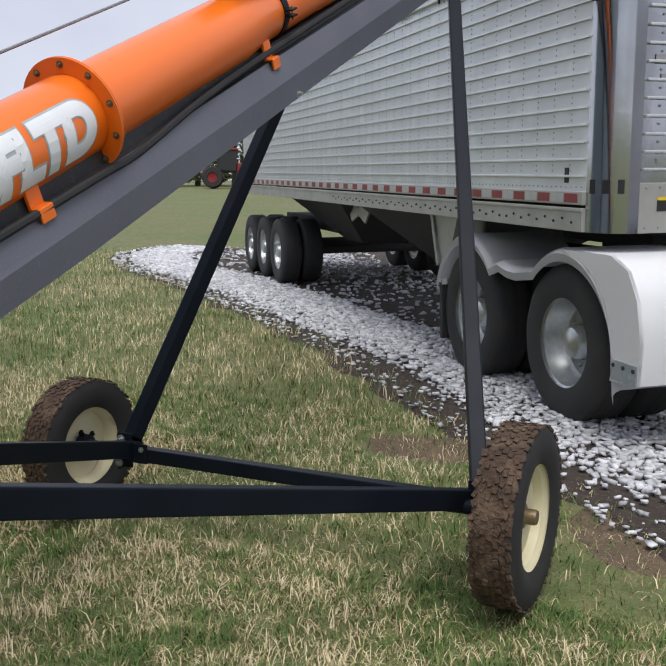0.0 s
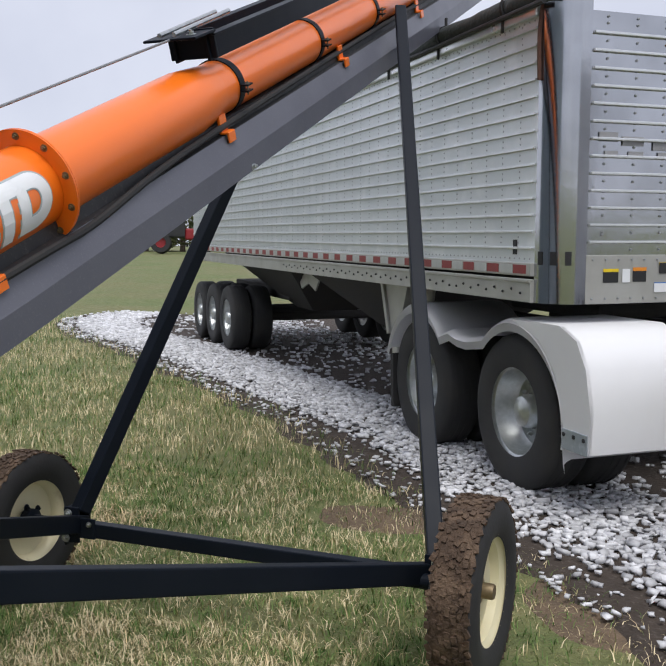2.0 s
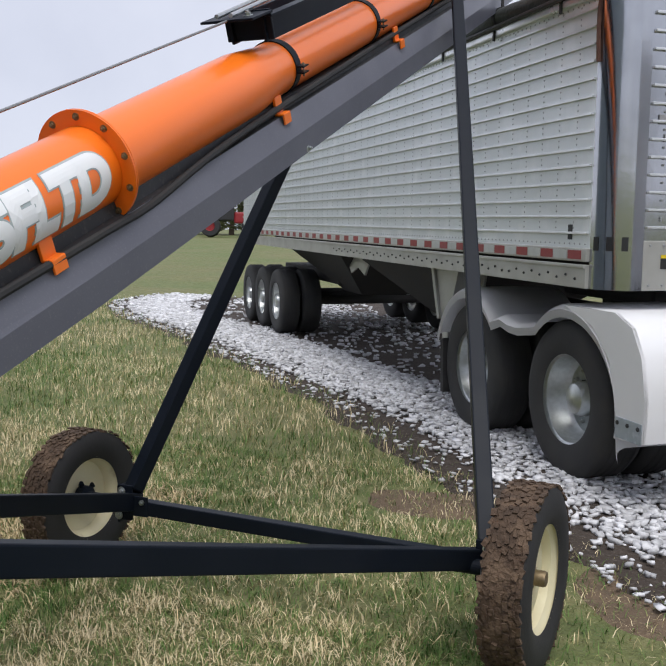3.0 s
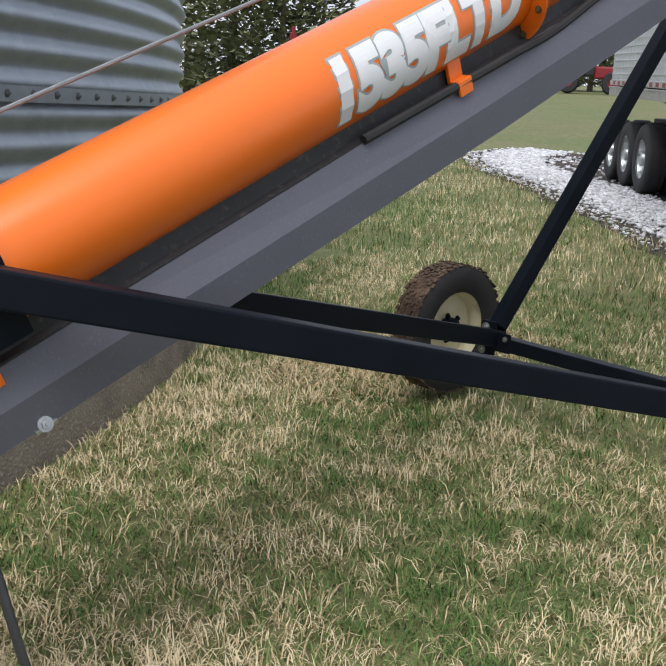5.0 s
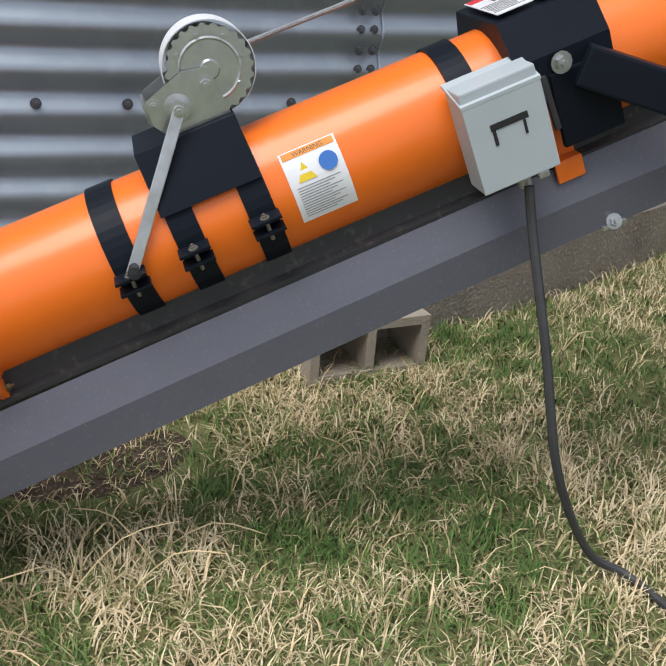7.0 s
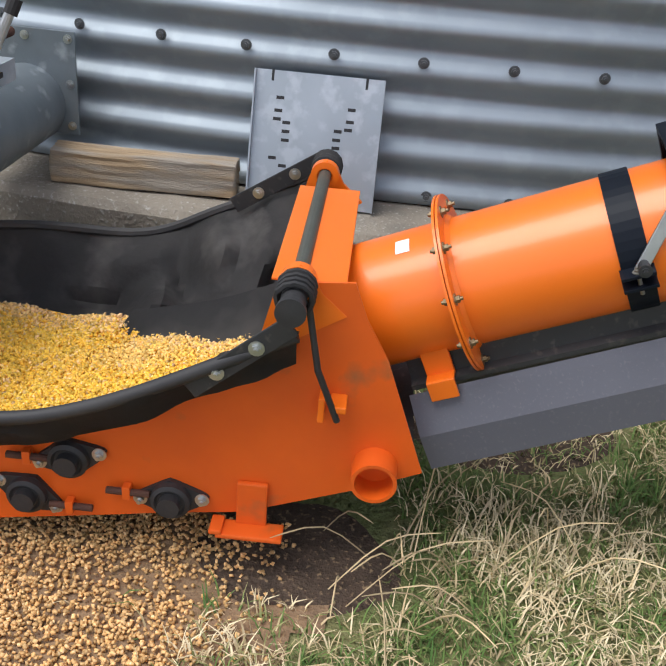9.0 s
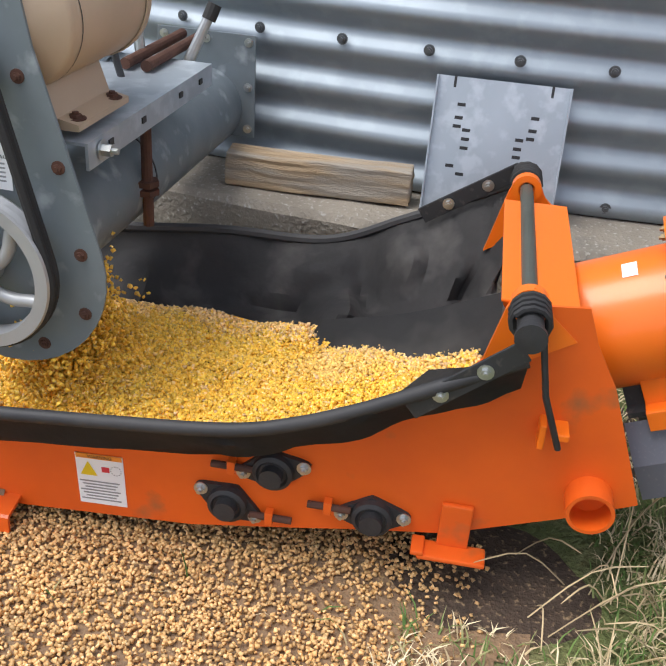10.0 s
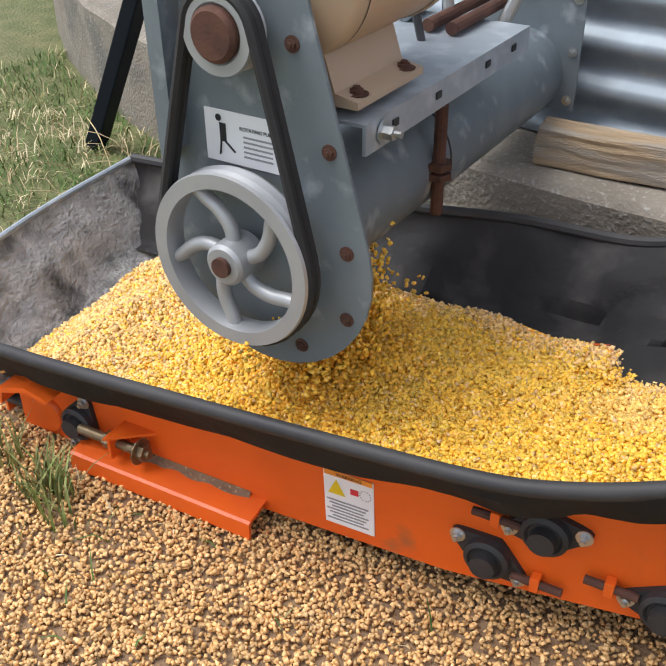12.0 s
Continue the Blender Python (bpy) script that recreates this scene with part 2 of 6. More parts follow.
# ---------------------------------------------------------------- mesh helpers
def part(name, bm, mat, parent=None, label="", smooth=False, m=None):
    me = bpy.data.meshes.new(name)
    if m is not None:
        bm.transform(m)
    bmesh.ops.recalc_face_normals(bm, faces=bm.faces)
    bm.to_mesh(me)
    bm.free()
    me.materials.append(mat)
    if smooth:
        me.polygons.foreach_set("use_smooth", [True] * len(me.polygons))
        me.set_sharp_from_angle(angle=radians(38))
    ob = new(name, me)
    if parent is not None:
        ob.parent = parent
    if label:
        ob["label"] = label
    return ob


def thing(name, m, label, category, group="", kind=""):
    e = new(name)
    e.empty_display_size = 0.1
    e.matrix_world = m
    return tagged(e, label, category, group, kind)


def B():
    return bmesh.new()


def box(bm, c, size, m=None, bevel=0.0):
    r = bmesh.ops.create_cube(bm, size=1.0)
    vs = r["verts"]
    bmesh.ops.scale(bm, vec=size, verts=vs)
    if bevel:
        es = list({e for v in vs for e in v.link_edges})
        rr = bmesh.ops.bevel(bm, geom=es, offset=bevel, segments=2, affect="EDGES", profile=0.6)
        vs = list({v for f in rr["faces"] for v in f.verts} | {v for v in vs if v.is_valid})
    bmesh.ops.translate(bm, vec=c, verts=vs)
    if m is not None:
        bmesh.ops.transform(bm, matrix=m, verts=vs)
    return bm


def span(p0, p1, up=(0, 0, 1)):
    """A frame whose y runs from p0 to p1; returns it and the length."""
    p0, p1 = Vector(p0), Vector(p1)
    y = (p1 - p0).normalized()
    x = y.cross(Vector(up))
    x = x.normalized() if x.length > 1e-6 else Vector((1, 0, 0))
    z = x.cross(y)
    m = Matrix((x, y, z)).transposed().to_4x4()
    m.translation = p0
    return m, (p1 - p0).length


def beam(bm, p0, p1, w, h, up=(0, 0, 1), bevel=0.006):
    m, n = span(p0, p1, up)
    return box(bm, (0, n / 2, 0), (w, n, h), m, bevel)


def cyl(bm, p0, p1, r0, r1=None, seg=24, caps=True):
    m, n = span(p0, p1, (0.3, 0.2, 0.93))
    rot = m @ pose(0, n / 2, 0, -90, 0, 0)
    bmesh.ops.create_cone(bm, cap_ends=caps, segments=seg, radius1=r0, radius2=r0 if r1 is None else r1, depth=n, matrix=rot)
    return bm


def lathe(bm, profile, m=None, seg=40, closed=False):
    """Turns a profile of (radius, along) about the local x axis."""
    rings = []
    for k in range(seg):
        a = 2 * math.pi * k / seg
        ring = []
        for r, x in profile:
            v = Vector((x, r * math.cos(a), r * math.sin(a)))
            ring.append(bm.verts.new(m @ v if m is not None else v))
        rings.append(ring)
    n = len(profile)
    for k in range(seg):
        a, b = rings[k], rings[(k + 1) % seg]
        for i in range(n if closed else n - 1):
            j = (i + 1) % n
            bm.faces.new((a[i], a[j], b[j], b[i]))
    return bm


def prism(bm, pts, axis, lo, hi, m=None):
    """A flat outline (two coordinates) given thickness along an axis."""
    def p(a, b, t):
        v = {"x": (t, a, b), "y": (a, t, b), "z": (a, b, t)}[axis]
        v = Vector(v)
        return m @ v if m is not None else v
    lo_v = [bm.verts.new(p(a, b, lo)) for a, b in pts]
    hi_v = [bm.verts.new(p(a, b, hi)) for a, b in pts]
    bm.faces.new(lo_v)
    bm.faces.new(list(reversed(hi_v)))
    for i in range(len(pts)):
        j = (i + 1) % len(pts)
        bm.faces.new((lo_v[i], hi_v[i], hi_v[j], lo_v[j]))
    return bm


def sweep(bm, pts, r, seg=8, cap=True):
    """A round bar along a polyline; r may be a list."""
    pts = [Vector(p) for p in pts]
    rings = []
    side = None
    for i, p in enumerate(pts):
        d = (pts[min(i + 1, len(pts) - 1)] - pts[max(i - 1, 0)]).normalized()
        if side is None:
            side = d.cross(Vector((0.13, 0.21, 0.97)))
        side = (side - d * side.dot(d)).normalized()
        up = d.cross(side)
        rad = r[i] if isinstance(r, (list, tuple)) else r
        rings.append([bm.verts.new(p + (side * math.cos(2 * math.pi * k / seg) + up * math.sin(2 * math.pi * k / seg)) * rad) for k in range(seg)])
    for a, b in zip(rings, rings[1:]):
        for k in range(seg):
            bm.faces.new((a[k], a[(k + 1) % seg], b[(k + 1) % seg], b[k]))
    if cap:
        bm.faces.new(rings[0])
        bm.faces.new(list(reversed(rings[-1])))
    return bm


def smooth_line(pts, n=8):
    """Points along a smooth curve through pts."""
    pts = [Vector(p) for p in pts]
    out = []
    for i in range(len(pts) - 1):
        p0, p1, p2, p3 = pts[max(i - 1, 0)], pts[i], pts[i + 1], pts[min(i + 2, len(pts) - 1)]
        for k in range(n):
            t = k / n
            out.append(0.5 * (2 * p1 + (p2 - p0) * t + (2 * p0 - 5 * p1 + 4 * p2 - p3) * t * t + (3 * p1 - p0 - 3 * p2 + p3) * t ** 3))
    out.append(pts[-1])
    return out


def bolt(bm, p, axis, r=0.009, h=0.008, washer=True):
    p, a = Vector(p), Vector(axis).normalized()
    if washer:
        cyl(bm, p, p + a * 0.002, r * 1.6, seg=12)
    cyl(bm, p, p + a * h, r, seg=6)
    cyl(bm, p + a * h * 0.9, p + a * h * 1.6, r * 0.5, seg=8)
    return bm


def text_part(name, words, size, m, mat, parent, label="", offset=0.0, extrude=0.0004, shear=0.0, spacing=1.0):
    cu = bpy.data.curves.new(name, "FONT")
    cu.body, cu.size, cu.extrude, cu.offset, cu.shear, cu.space_character = words, size, extrude, offset, shear, spacing
    tmp = bpy.data.objects.new(name, cu)
    scene.collection.objects.link(tmp)
    me = bpy.data.meshes.new_from_object(tmp.evaluated_get(bpy.context.evaluated_depsgraph_get()))
    bpy.data.objects.remove(tmp)
    bpy.data.curves.remove(cu)
    me.transform(m)
    me.materials.clear()
    me.materials.append(mat)
    ob = new(name, me)
    if parent is not None:
        ob.parent = parent
    if label:
        ob["label"] = label
    return ob


def joined(name, verts, faces, mat, label, category, kind="stuff", smooth=False):
    me = bpy.data.meshes.new(name)
    me.from_pydata(verts, [], faces)
    me.materials.append(mat)
    if smooth:
        me.polygons.foreach_set("use_smooth", [True] * len(me.polygons))
    return tagged(new(name, me), label, category, kind=kind)


def lerp_line(line, x):
    for (x0, y0), (x1, y1) in zip(line, line[1:]):
        if x0 <= x <= x1:
            return y0 + (y1 - y0) * (x - x0) / (x1 - x0)
    return line[0][1] if x < line[0][0] else line[-1][1]

# ---------------------------------------------------------------- ground
GRAVEL = [(1.7, 2.0), (0.6, 3.25), (-0.17, 4.2), (-0.43, 4.53), (-1.0, 5.11), (-1.66, 5.87), (-2.77, 7.2), (-3.76, 8.15), (-5.55, 9.95), (-7.4, 11.65), (-9.3, 13.3),
          (-10.8, 15.2), (-11.2, 17.2)]
BIN = Vector((-8.6, -0.6, 0))
R_FOUND, R_BIN, TOP = 5.9, 5.62, 0.385


# the lawn rises gently from the bin towards the track; what stands there was laid out on the level and is tilted with it
TILT = Matrix(((0.9999, 0.0113, -0.0022, -0.0363), (-0.0114, 0.9986, -0.0523, 0.046), (0.0016, 0.0523, 0.9986, 0.0286), (0, 0, 0, 1)))


def tilted(x, y):
    p = TILT @ Vector((x, y, 0))
    return p.x, p.y


def gz(x, y):
    d = max(0.0, y - 7.0)
    u = min(y, 130.0) + 0.5
    rise = 0.0524 * (u if u > 0.3 else max(0.0, u + 0.3) ** 2 / 1.2) + 0.0022 * x * min(1.0, max(0.0, u))
    return rise - 0.016 * min(d, 8) + 0.012 * noise.noise((x * 0.7, y * 0.7, 3)) * min(1.0, 6 / (1 + abs(x) + abs(y)) + 0.3)


GRAVEL = [tilted(x, y) for x, y in GRAVEL]
bm = B()
axis = [math.copysign((math.sinh(abs(t) * 6.2) / math.sinh(6.2)) * 900, t) for t in [k / 70 - 1 for k in range(141)]]
grid = [[bm.verts.new((x - 1.5, y + 2.0, gz(x - 1.5, y + 2.0))) for x in axis] for y in axis]
for j in range(140):
    for i in range(140):
        bm.faces.new((grid[j][i], grid[j][i + 1], grid[j + 1][i + 1], grid[j + 1][i]))
ground = tagged(part("ground", bm, TURF, smooth=True), "lawn ground of thatch and soil reaching the horizon", "ground", kind="structure")


def along(line, step):
    """Points and sideways directions along a polyline."""
    pts = smooth_line([(x, y, 0) for x, y in line], 12)
    out, acc = [], 0.0
    for a, b in zip(pts, pts[1:]):
        d = b - a
        n = d.length
        while acc < n:
            p = a + d * (acc / n)
            t = d.normalized()
            out.append((p, Vector((t.y, -t.x, 0))))
            acc += step
        acc -= n
    return out


RNG = np.random.default_rng(7)
road_line = along(GRAVEL, 0.12)
verts, faces = [], []
ACROSS = [-0.45, -0.3, -0.15, 0, 0.3, 0.6, 0.9, 1.2, 1.6, 2.1, 2.7, 3.4, 4.2, 5.2]
for i, (p, n) in enumerate(road_line):
    for k, o in enumerate(ACROSS):
        edge = 0.16 * noise.noise((p.x * 2.1, p.y * 2.1, 1)) + 0.08 * noise.noise((p.x * 7, p.y * 7, 5))
        q = p + n * (o + (edge if k < 3 else 0))
        z = gz(q.x, q.y) + 0.006 + (0 if k in (0, len(ACROSS) - 1) else 0.02 * noise.noise((q.x * 3, q.y * 3, 9)) + 0.012)
        if k == 0:
            z = gz(q.x, q.y) - 0.012
        verts.append((q.x, q.y, z))
    if i:
        a, c = (i - 1) * len(ACROSS), i * len(ACROSS)
        for k in range(len(ACROSS) - 1):
            faces.append((a + k, a + k + 1, c + k + 1, c + k))
dirt = joined("road", verts, faces, DIRT, "dark muddy soil farm track with wheel ruts", "track", "structure", True)
dirt.name = "road"


def stone_mesh(places, sizes, rng):
    """Many small angular stones in one mesh."""
    base = np.array([(x, y, z) for x in (-1, 1) for y in (-1, 1) for z in (-1, 1)], float) * 0.5
    quads = np.array([(0, 1, 3, 2), (4, 6, 7, 5), (0, 4, 5, 1), (2, 3, 7, 6), (0, 2, 6, 4), (1, 5, 7, 3)])
    n = len(places)
    v = base[None] * (1 + rng.uniform(-0.42, 0.3, (n, 8, 3)))
    v = v * (np.array([1.2, 0.9, 0.5])[None, None] * rng.uniform(0.65, 1.35, (n, 1, 3))) * sizes[:, None, None]
    a = rng.uniform(0, 6.28, n)
    t = rng.normal(0, 0.35, n)
    c, s, ct, st = np.cos(a), np.sin(a), np.cos(t), np.sin(t)
    x, y, z = v[..., 0], v[..., 1] * ct[:, None] - v[..., 2] * st[:, None], v[..., 1] * st[:, None] + v[..., 2] * ct[:, None]
    v = np.stack([x * c[:, None] - y * s[:, None], x * s[:, None] + y * c[:, None], z], -1) + places[:, None]
    f = quads[None] + (np.arange(n) * 8)[:, None, None]
    return v.reshape(-1, 3), f.reshape(-1, 4)


def quad_object(name, v, f, mat, label, category, kind="stuff"):
    me = bpy.data.meshes.new(name)
    me.vertices.add(len(v))
    me.vertices.foreach_set("co", np.ascontiguousarray(v, dtype=np.float32).ravel())
    me.loops.add(f.size)
    me.polygons.add(len(f))
    me.loops.foreach_set("vertex_index", np.ascontiguousarray(f, dtype=np.int32).ravel())
    me.polygons.foreach_set("loop_start", np.arange(0, f.size, f.shape[1], dtype=np.int32))
    me.update(calc_edges=True)
    me.validate()
    me.materials.append(mat)
    return tagged(new(name, me), label, category, kind=kind)


pl, sz = [], []
for p, n in along(GRAVEL, 0.03):
    far = max(0.0, p.y - 6)
    for _ in range(int(RNG.poisson(max(9, 36 - far * 1.7)))):
        u = RNG.random()
        if u < 0.86:
            o = RNG.beta(1.6, 1.5) * 1.15 - 0.05
        elif u < 0.95:
            o = RNG.uniform(1.1, 2.9)
        else:
            o = RNG.uniform(-0.35, 0.0)
        if RNG.random() < 0.12:
            o = RNG.normal(3.4, 0.45)
        q = p + n * o
        pl.append((q.x, q.y, gz(q.x, q.y) + 0.02 + RNG.uniform(0, 0.02)))
        sz.append(RNG.uniform(0.018, 0.046) * (1 + far * 0.06) * (0.75 if u >= 0.95 else 1))
v, f = stone_mesh(np.array(pl), np.array(sz), RNG)
quad_object("gravel", v, f, STONE, "pale grey crushed limestone gravel along the track", "gravel")


# ---------------------------------------------------------------- grass
def grass_blades(name, regions, label, rng, mat):
    """Bent blades scattered over rectangles (x0, x1, y0, y1, how many, size)."""
    vs, fs, base = [], [], 0
    line = np.array([(p.x, p.y) for p, n in road_line[::3]])
    side = np.array([(n.x, n.y) for p, n in road_line[::3]])
    for x0, x1, y0, y1, count, size, flat in regions:
        x, y = rng.uniform(x0, x1, count), rng.uniform(y0, y1, count)
        keep = np.hypot(x - BIN.x, y - BIN.y) > R_FOUND + 0.02
        near = np.zeros(count, bool)
        for a in range(0, count, 4000):
            d = (x[a:a + 4000, None] - line[:, 0]) ** 2 + (y[a:a + 4000, None] - line[:, 1]) ** 2
            k = d.argmin(1)
            o = (x[a:a + 4000] - line[k, 0]) * side[k, 0] + (y[a:a + 4000] - line[k, 1]) * side[k, 1]
            near[a:a + 4000] = o < -0.12 - 0.35 * rng.random(len(k)) ** 2
        hop = (x > -2.75) & (x < -1.72) & (y > -2.3) & (y < -0.25)
        spill = (x > -2.0) & (x < -1.0) & (y > -2.6) & (y < -0.62)
        soil = (np.hypot((x + 0.35) / 0.75, (y - 4.2) / 0.9) < 1) | (np.hypot((x + 2.44) / 0.28, (y + 0.03) / 0.36) < 1) | (np.hypot((x + 1.86) / 0.26, (y + 0.48) / 0.32) < 1) | (np.hypot((x + 1.5) / 0.5, (y - 5.0) / 0.35) < 1)
        keep &= near & ~hop & ~(spill & (rng.random(count) < 0.97)) & ~(soil & (rng.random(count) < 0.62))
        x, y = x[keep], y[keep]
        n = len(x)
        clump = np.array([noise.noise((px * 6, py * 6, 2)) for px, py in zip(x, y)])
        length = size * rng.uniform(0.5, 1.5, n) * (1 + 0.5 * clump)
        w = 0.0021 * rng.uniform(0.6, 1.5, n) * (size / 0.07) ** 0.5
        a = rng.uniform(0, 6.28, n) + 1.2 * clump
        lean = np.clip(rng.normal(flat, 0.3, n), 0.05, 1.45)
        dx, dy = np.cos(a), np.sin(a)
        px, py = -dy, dx
        z0 = np.array([gz(i, j) for i, j in zip(x, y)]) - 0.004
        h1, h2 = length * np.cos(lean * 0.6) * 0.55, length * (np.cos(lean * 0.6) * 0.55 + np.cos(np.minimum(lean * 1.35, 1.62)) * 0.45)
        o1, o2 = length * np.sin(lean * 0.6) * 0.55, length * (np.sin(lean * 0.6) * 0.55 + np.sin(np.minimum(lean * 1.35, 1.62)) * 0.45)
        P = lambda o, ww, h: np.stack([x + dx * o + px * ww, y + dy * o + py * ww, z0 + h], -1)
        quad = np.stack([P(0, -w, 0), P(0, w, 0), P(o1, w * 0.8, h1), P(o1, -w * 0.8, h1), P(o2, w * 0.15, h2), P(o2, -w * 0.15, h2)], 1)
        vs.append(quad.reshape(-1, 3))
        k = np.arange(n)[:, None] * 6 + base
        fs.append(np.concatenate([k + np.array([0, 1, 2, 3]), k + np.array([3, 2, 4, 5])], 0))
        base += n * 6
    return quad_object(name, np.concatenate(vs), np.concatenate(fs), mat, label, "grass")


GR = np.random.default_rng(11)
grass_blades("lawn_grass", [
    (-3.6, -0.9, -0.7, 1.4, 62000, 0.05, 1.0), (-4.4, -0.5, 1.4, 3.4, 60000, 0.05, 0.95), (-5.2, 0.8, 3.4, 5.6, 46000, 0.055, 0.9),
    (-7.5, 1.0, 5.6, 9.0, 26000, 0.08, 0.75), (-13, -3, 9.0, 16.0, 22000, 0.11, 0.7), (-4.2, -0.9, -4.2, -0.7, 26000, 0.06, 0.95),
    (-0.5, 1.3, 2.3, 3.4, 16000, 0.05, 0.9), (0.8, 1.8, 3.4, 5.0, 9000, 0.055, 0.85),
], "patchy spring lawn of green and straw-dry grass blades", GR, GRASS)


STRAW = material("dry_straw", (0.6, 0.48, 0.29), 0.8, second=(0.44, 0.33, 0.18), scale=4, island=0.4, bump=0)
grass_blades("flattened_straw", [
    (-3.2, -0.9, -0.5, 1.4, 1600, 0.075, 1.3), (-4.0, -0.6, 1.4, 3.4, 1200, 0.075, 1.3), (-3.5, -2.7, 3.0, 4.6, 2600, 0.1, 1.3), (-2.9, -2.05, 0.35, 1.1, 900, 0.065, 1.35), (-3.4, -0.9, -4.0, -0.7, 1000, 0.08, 1.2),
], "bleached dead grass lying flat in the lawn", np.random.default_rng(23), STRAW)


def stalks(places, label):
    bm = B()
    for x, y, n, reach in places:
        for _ in range(n):
            a = random.uniform(0, 6.28)
            l = reach * random.uniform(0.5, 1.2)
            p = Vector((x + random.gauss(0, 0.06), y + random.gauss(0, 0.06), gz(x, y)))
            e = p + Vector((math.cos(a) * l * 0.75, math.sin(a) * l * 0.75, l * random.uniform(0.12, 0.7)))
            m = (p + e) / 2 + Vector((0, 0, l * 0.18))
            sweep(bm, smooth_line([p, m, e], 3), [0.0017] * 6 + [0.0008], seg=4, cap=False)
    return tagged(part("dry_stalks", bm, STRAW), label, "dry grass", kind="stuff")


stalks([(-1.85, -0.32, 9, 0.3), (-1.8, -0.1, 8, 0.3), (-1.95, 0.05, 6, 0.3), (-1.62, -0.25, 6, 0.25), (-1.9, -2.5, 9, 0.25), (-2.9, -2.7, 16, 0.35), (-2.6, -2.55, 12, 0.3),
        (-2.35, 0.62, 6, 0.14), (-2.2, 0.85, 6, 0.14), (-2.75, 1.5, 6, 0.14)], "long bleached grass stalks lying by the machine")

# ---------------------------------------------------------------- grain bin
bm = B()
prof = []
SEG = 300
A0, A1 = radians(-62), radians(70)
PITCH = 0.117
zs = [TOP + 0.005 + k * PITCH / 8 for k in range(int(3.6 / (PITCH / 8)))]
rows = []
for z in zs:
    r = R_BIN + 0.016 * math.sin(2 * math.pi * (z - TOP) / PITCH)
    rows.append([bm.verts.new((BIN.x + r * math.cos(a), BIN.y + r * math.sin(a), z)) for a in [A0 + (A1 - A0) * k / SEG for k in range(SEG + 1)]])
for a, b in zip(rows, rows[1:]):
    for k in range(SEG):
        bm.faces.new((a[k], a[k + 1], b[k + 1], b[k]))
grain_bin = thing("grain_bin", Matrix(), "round corrugated galvanised steel grain bin on a concrete footing", "grain bin")
part("bin_wall", bm, GALV, grain_bin, "corrugated galvanised wall sheets", smooth=True)
bm = B()
back = [(BIN.x + R_BIN * math.cos(a), BIN.y + R_BIN * math.sin(a)) for a in [A1 + (2 * math.pi + A0 - A1) * k / 40 for k in range(41)]]
for (x0, y0), (x1, y1) in zip(back, back[1:]):
    bm.faces.new([bm.verts.new(q) for q in ((x0, y0, TOP), (x1, y1, TOP), (x1, y1, zs[-1]), (x0, y0, zs[-1]))])
part("back_wall", bm, GALV, grain_bin)
bm = B()
bmesh.ops.create_cone(bm, cap_ends=False, segments=64, radius1=R_BIN + 0.12, radius2=0.4, depth=2.6, matrix=Matrix.Translation((BIN.x, BIN.y, zs[-1] + 1.3)))
part("bin_roof", bm, GALV, grain_bin, "conical galvanised roof")


def bin_at(y, z, out=0.0):
    r = R_BIN + out
    return Vector((BIN.x + math.sqrt(r * r - (y - BIN.y) ** 2), y, z))


def bin_normal(p):
    return Vector((p.x - BIN.x, p.y - BIN.y, 0)).normalized()


BIN_BOLT = material("weathered_bin_bolt", (0.16, 0.175, 0.19), 0.5, 0.5, second=(0.09, 0.095, 0.1), scale=60, bump=0)
one = B()
bolt(one, (0, 0, 0), (1, 0, 0), 0.010, 0.009)
bolt_ob = part("sheet_bolt", one, BIN_BOLT, grain_bin, "dull grey sheet bolt")
spots = [(0.797, y, 0.018) for y in np.arange(-2.772, 4.0, 0.244)]
for k in range(14):
    spots += [(TOP + 0.04 + k * PITCH / 2, 0.862, 0.012), (TOP + 0.04 + k * PITCH / 2, 0.908, 0.012)]
spots += [(1.43, y, 0.02) for y in np.arange(0.4, 4.3, 0.14)] + [(0.42, y, 0.012) for y in np.arange(-1.0, 1.2, 0.24)]
for i, (z, y, o) in enumerate(spots):
    ob = bolt_ob if i == 0 else new("sheet_bolt", bolt_ob.data)
    ob.parent = grain_bin
    p = bin_at(y, z, o)
    ob.matrix_basis = Matrix.Translation(p) @ pose(0, 0, 0, 0, 0, math.degrees(math.atan2(p.y - BIN.y, p.x - BIN.x)))
bm = B()
strip = [bin_at(0.94, z, 0.004 + 0.016 * math.sin(2 * math.pi * (z - TOP) / PITCH)) for z in zs[:200]]
sweep(bm, strip, 0.004, 5)
part("sheet_seam", bm, GALV_FLAT, grain_bin, "lapped sheet edge")
bm = B()
for k in range(60):
    a0, a1 = [math.asin((y - BIN.y) / R_BIN) for y in (0.4 + k * 0.065, 0.4 + (k + 1) * 0.065)]
    q = [Vector((BIN.x + (R_BIN + o) * math.cos(a), BIN.y + (R_BIN + o) * math.sin(a), z)) for o, a, z in
         ((0.02, a0, 1.40), (0.02, a1, 1.40), (0.02, a1, 1.46), (0.02, a0, 1.46))]
    bm.faces.new([bm.verts.new(x) for x in q])
part("ring_lap", bm, GALV, grain_bin, "flat lap between two wall rings")

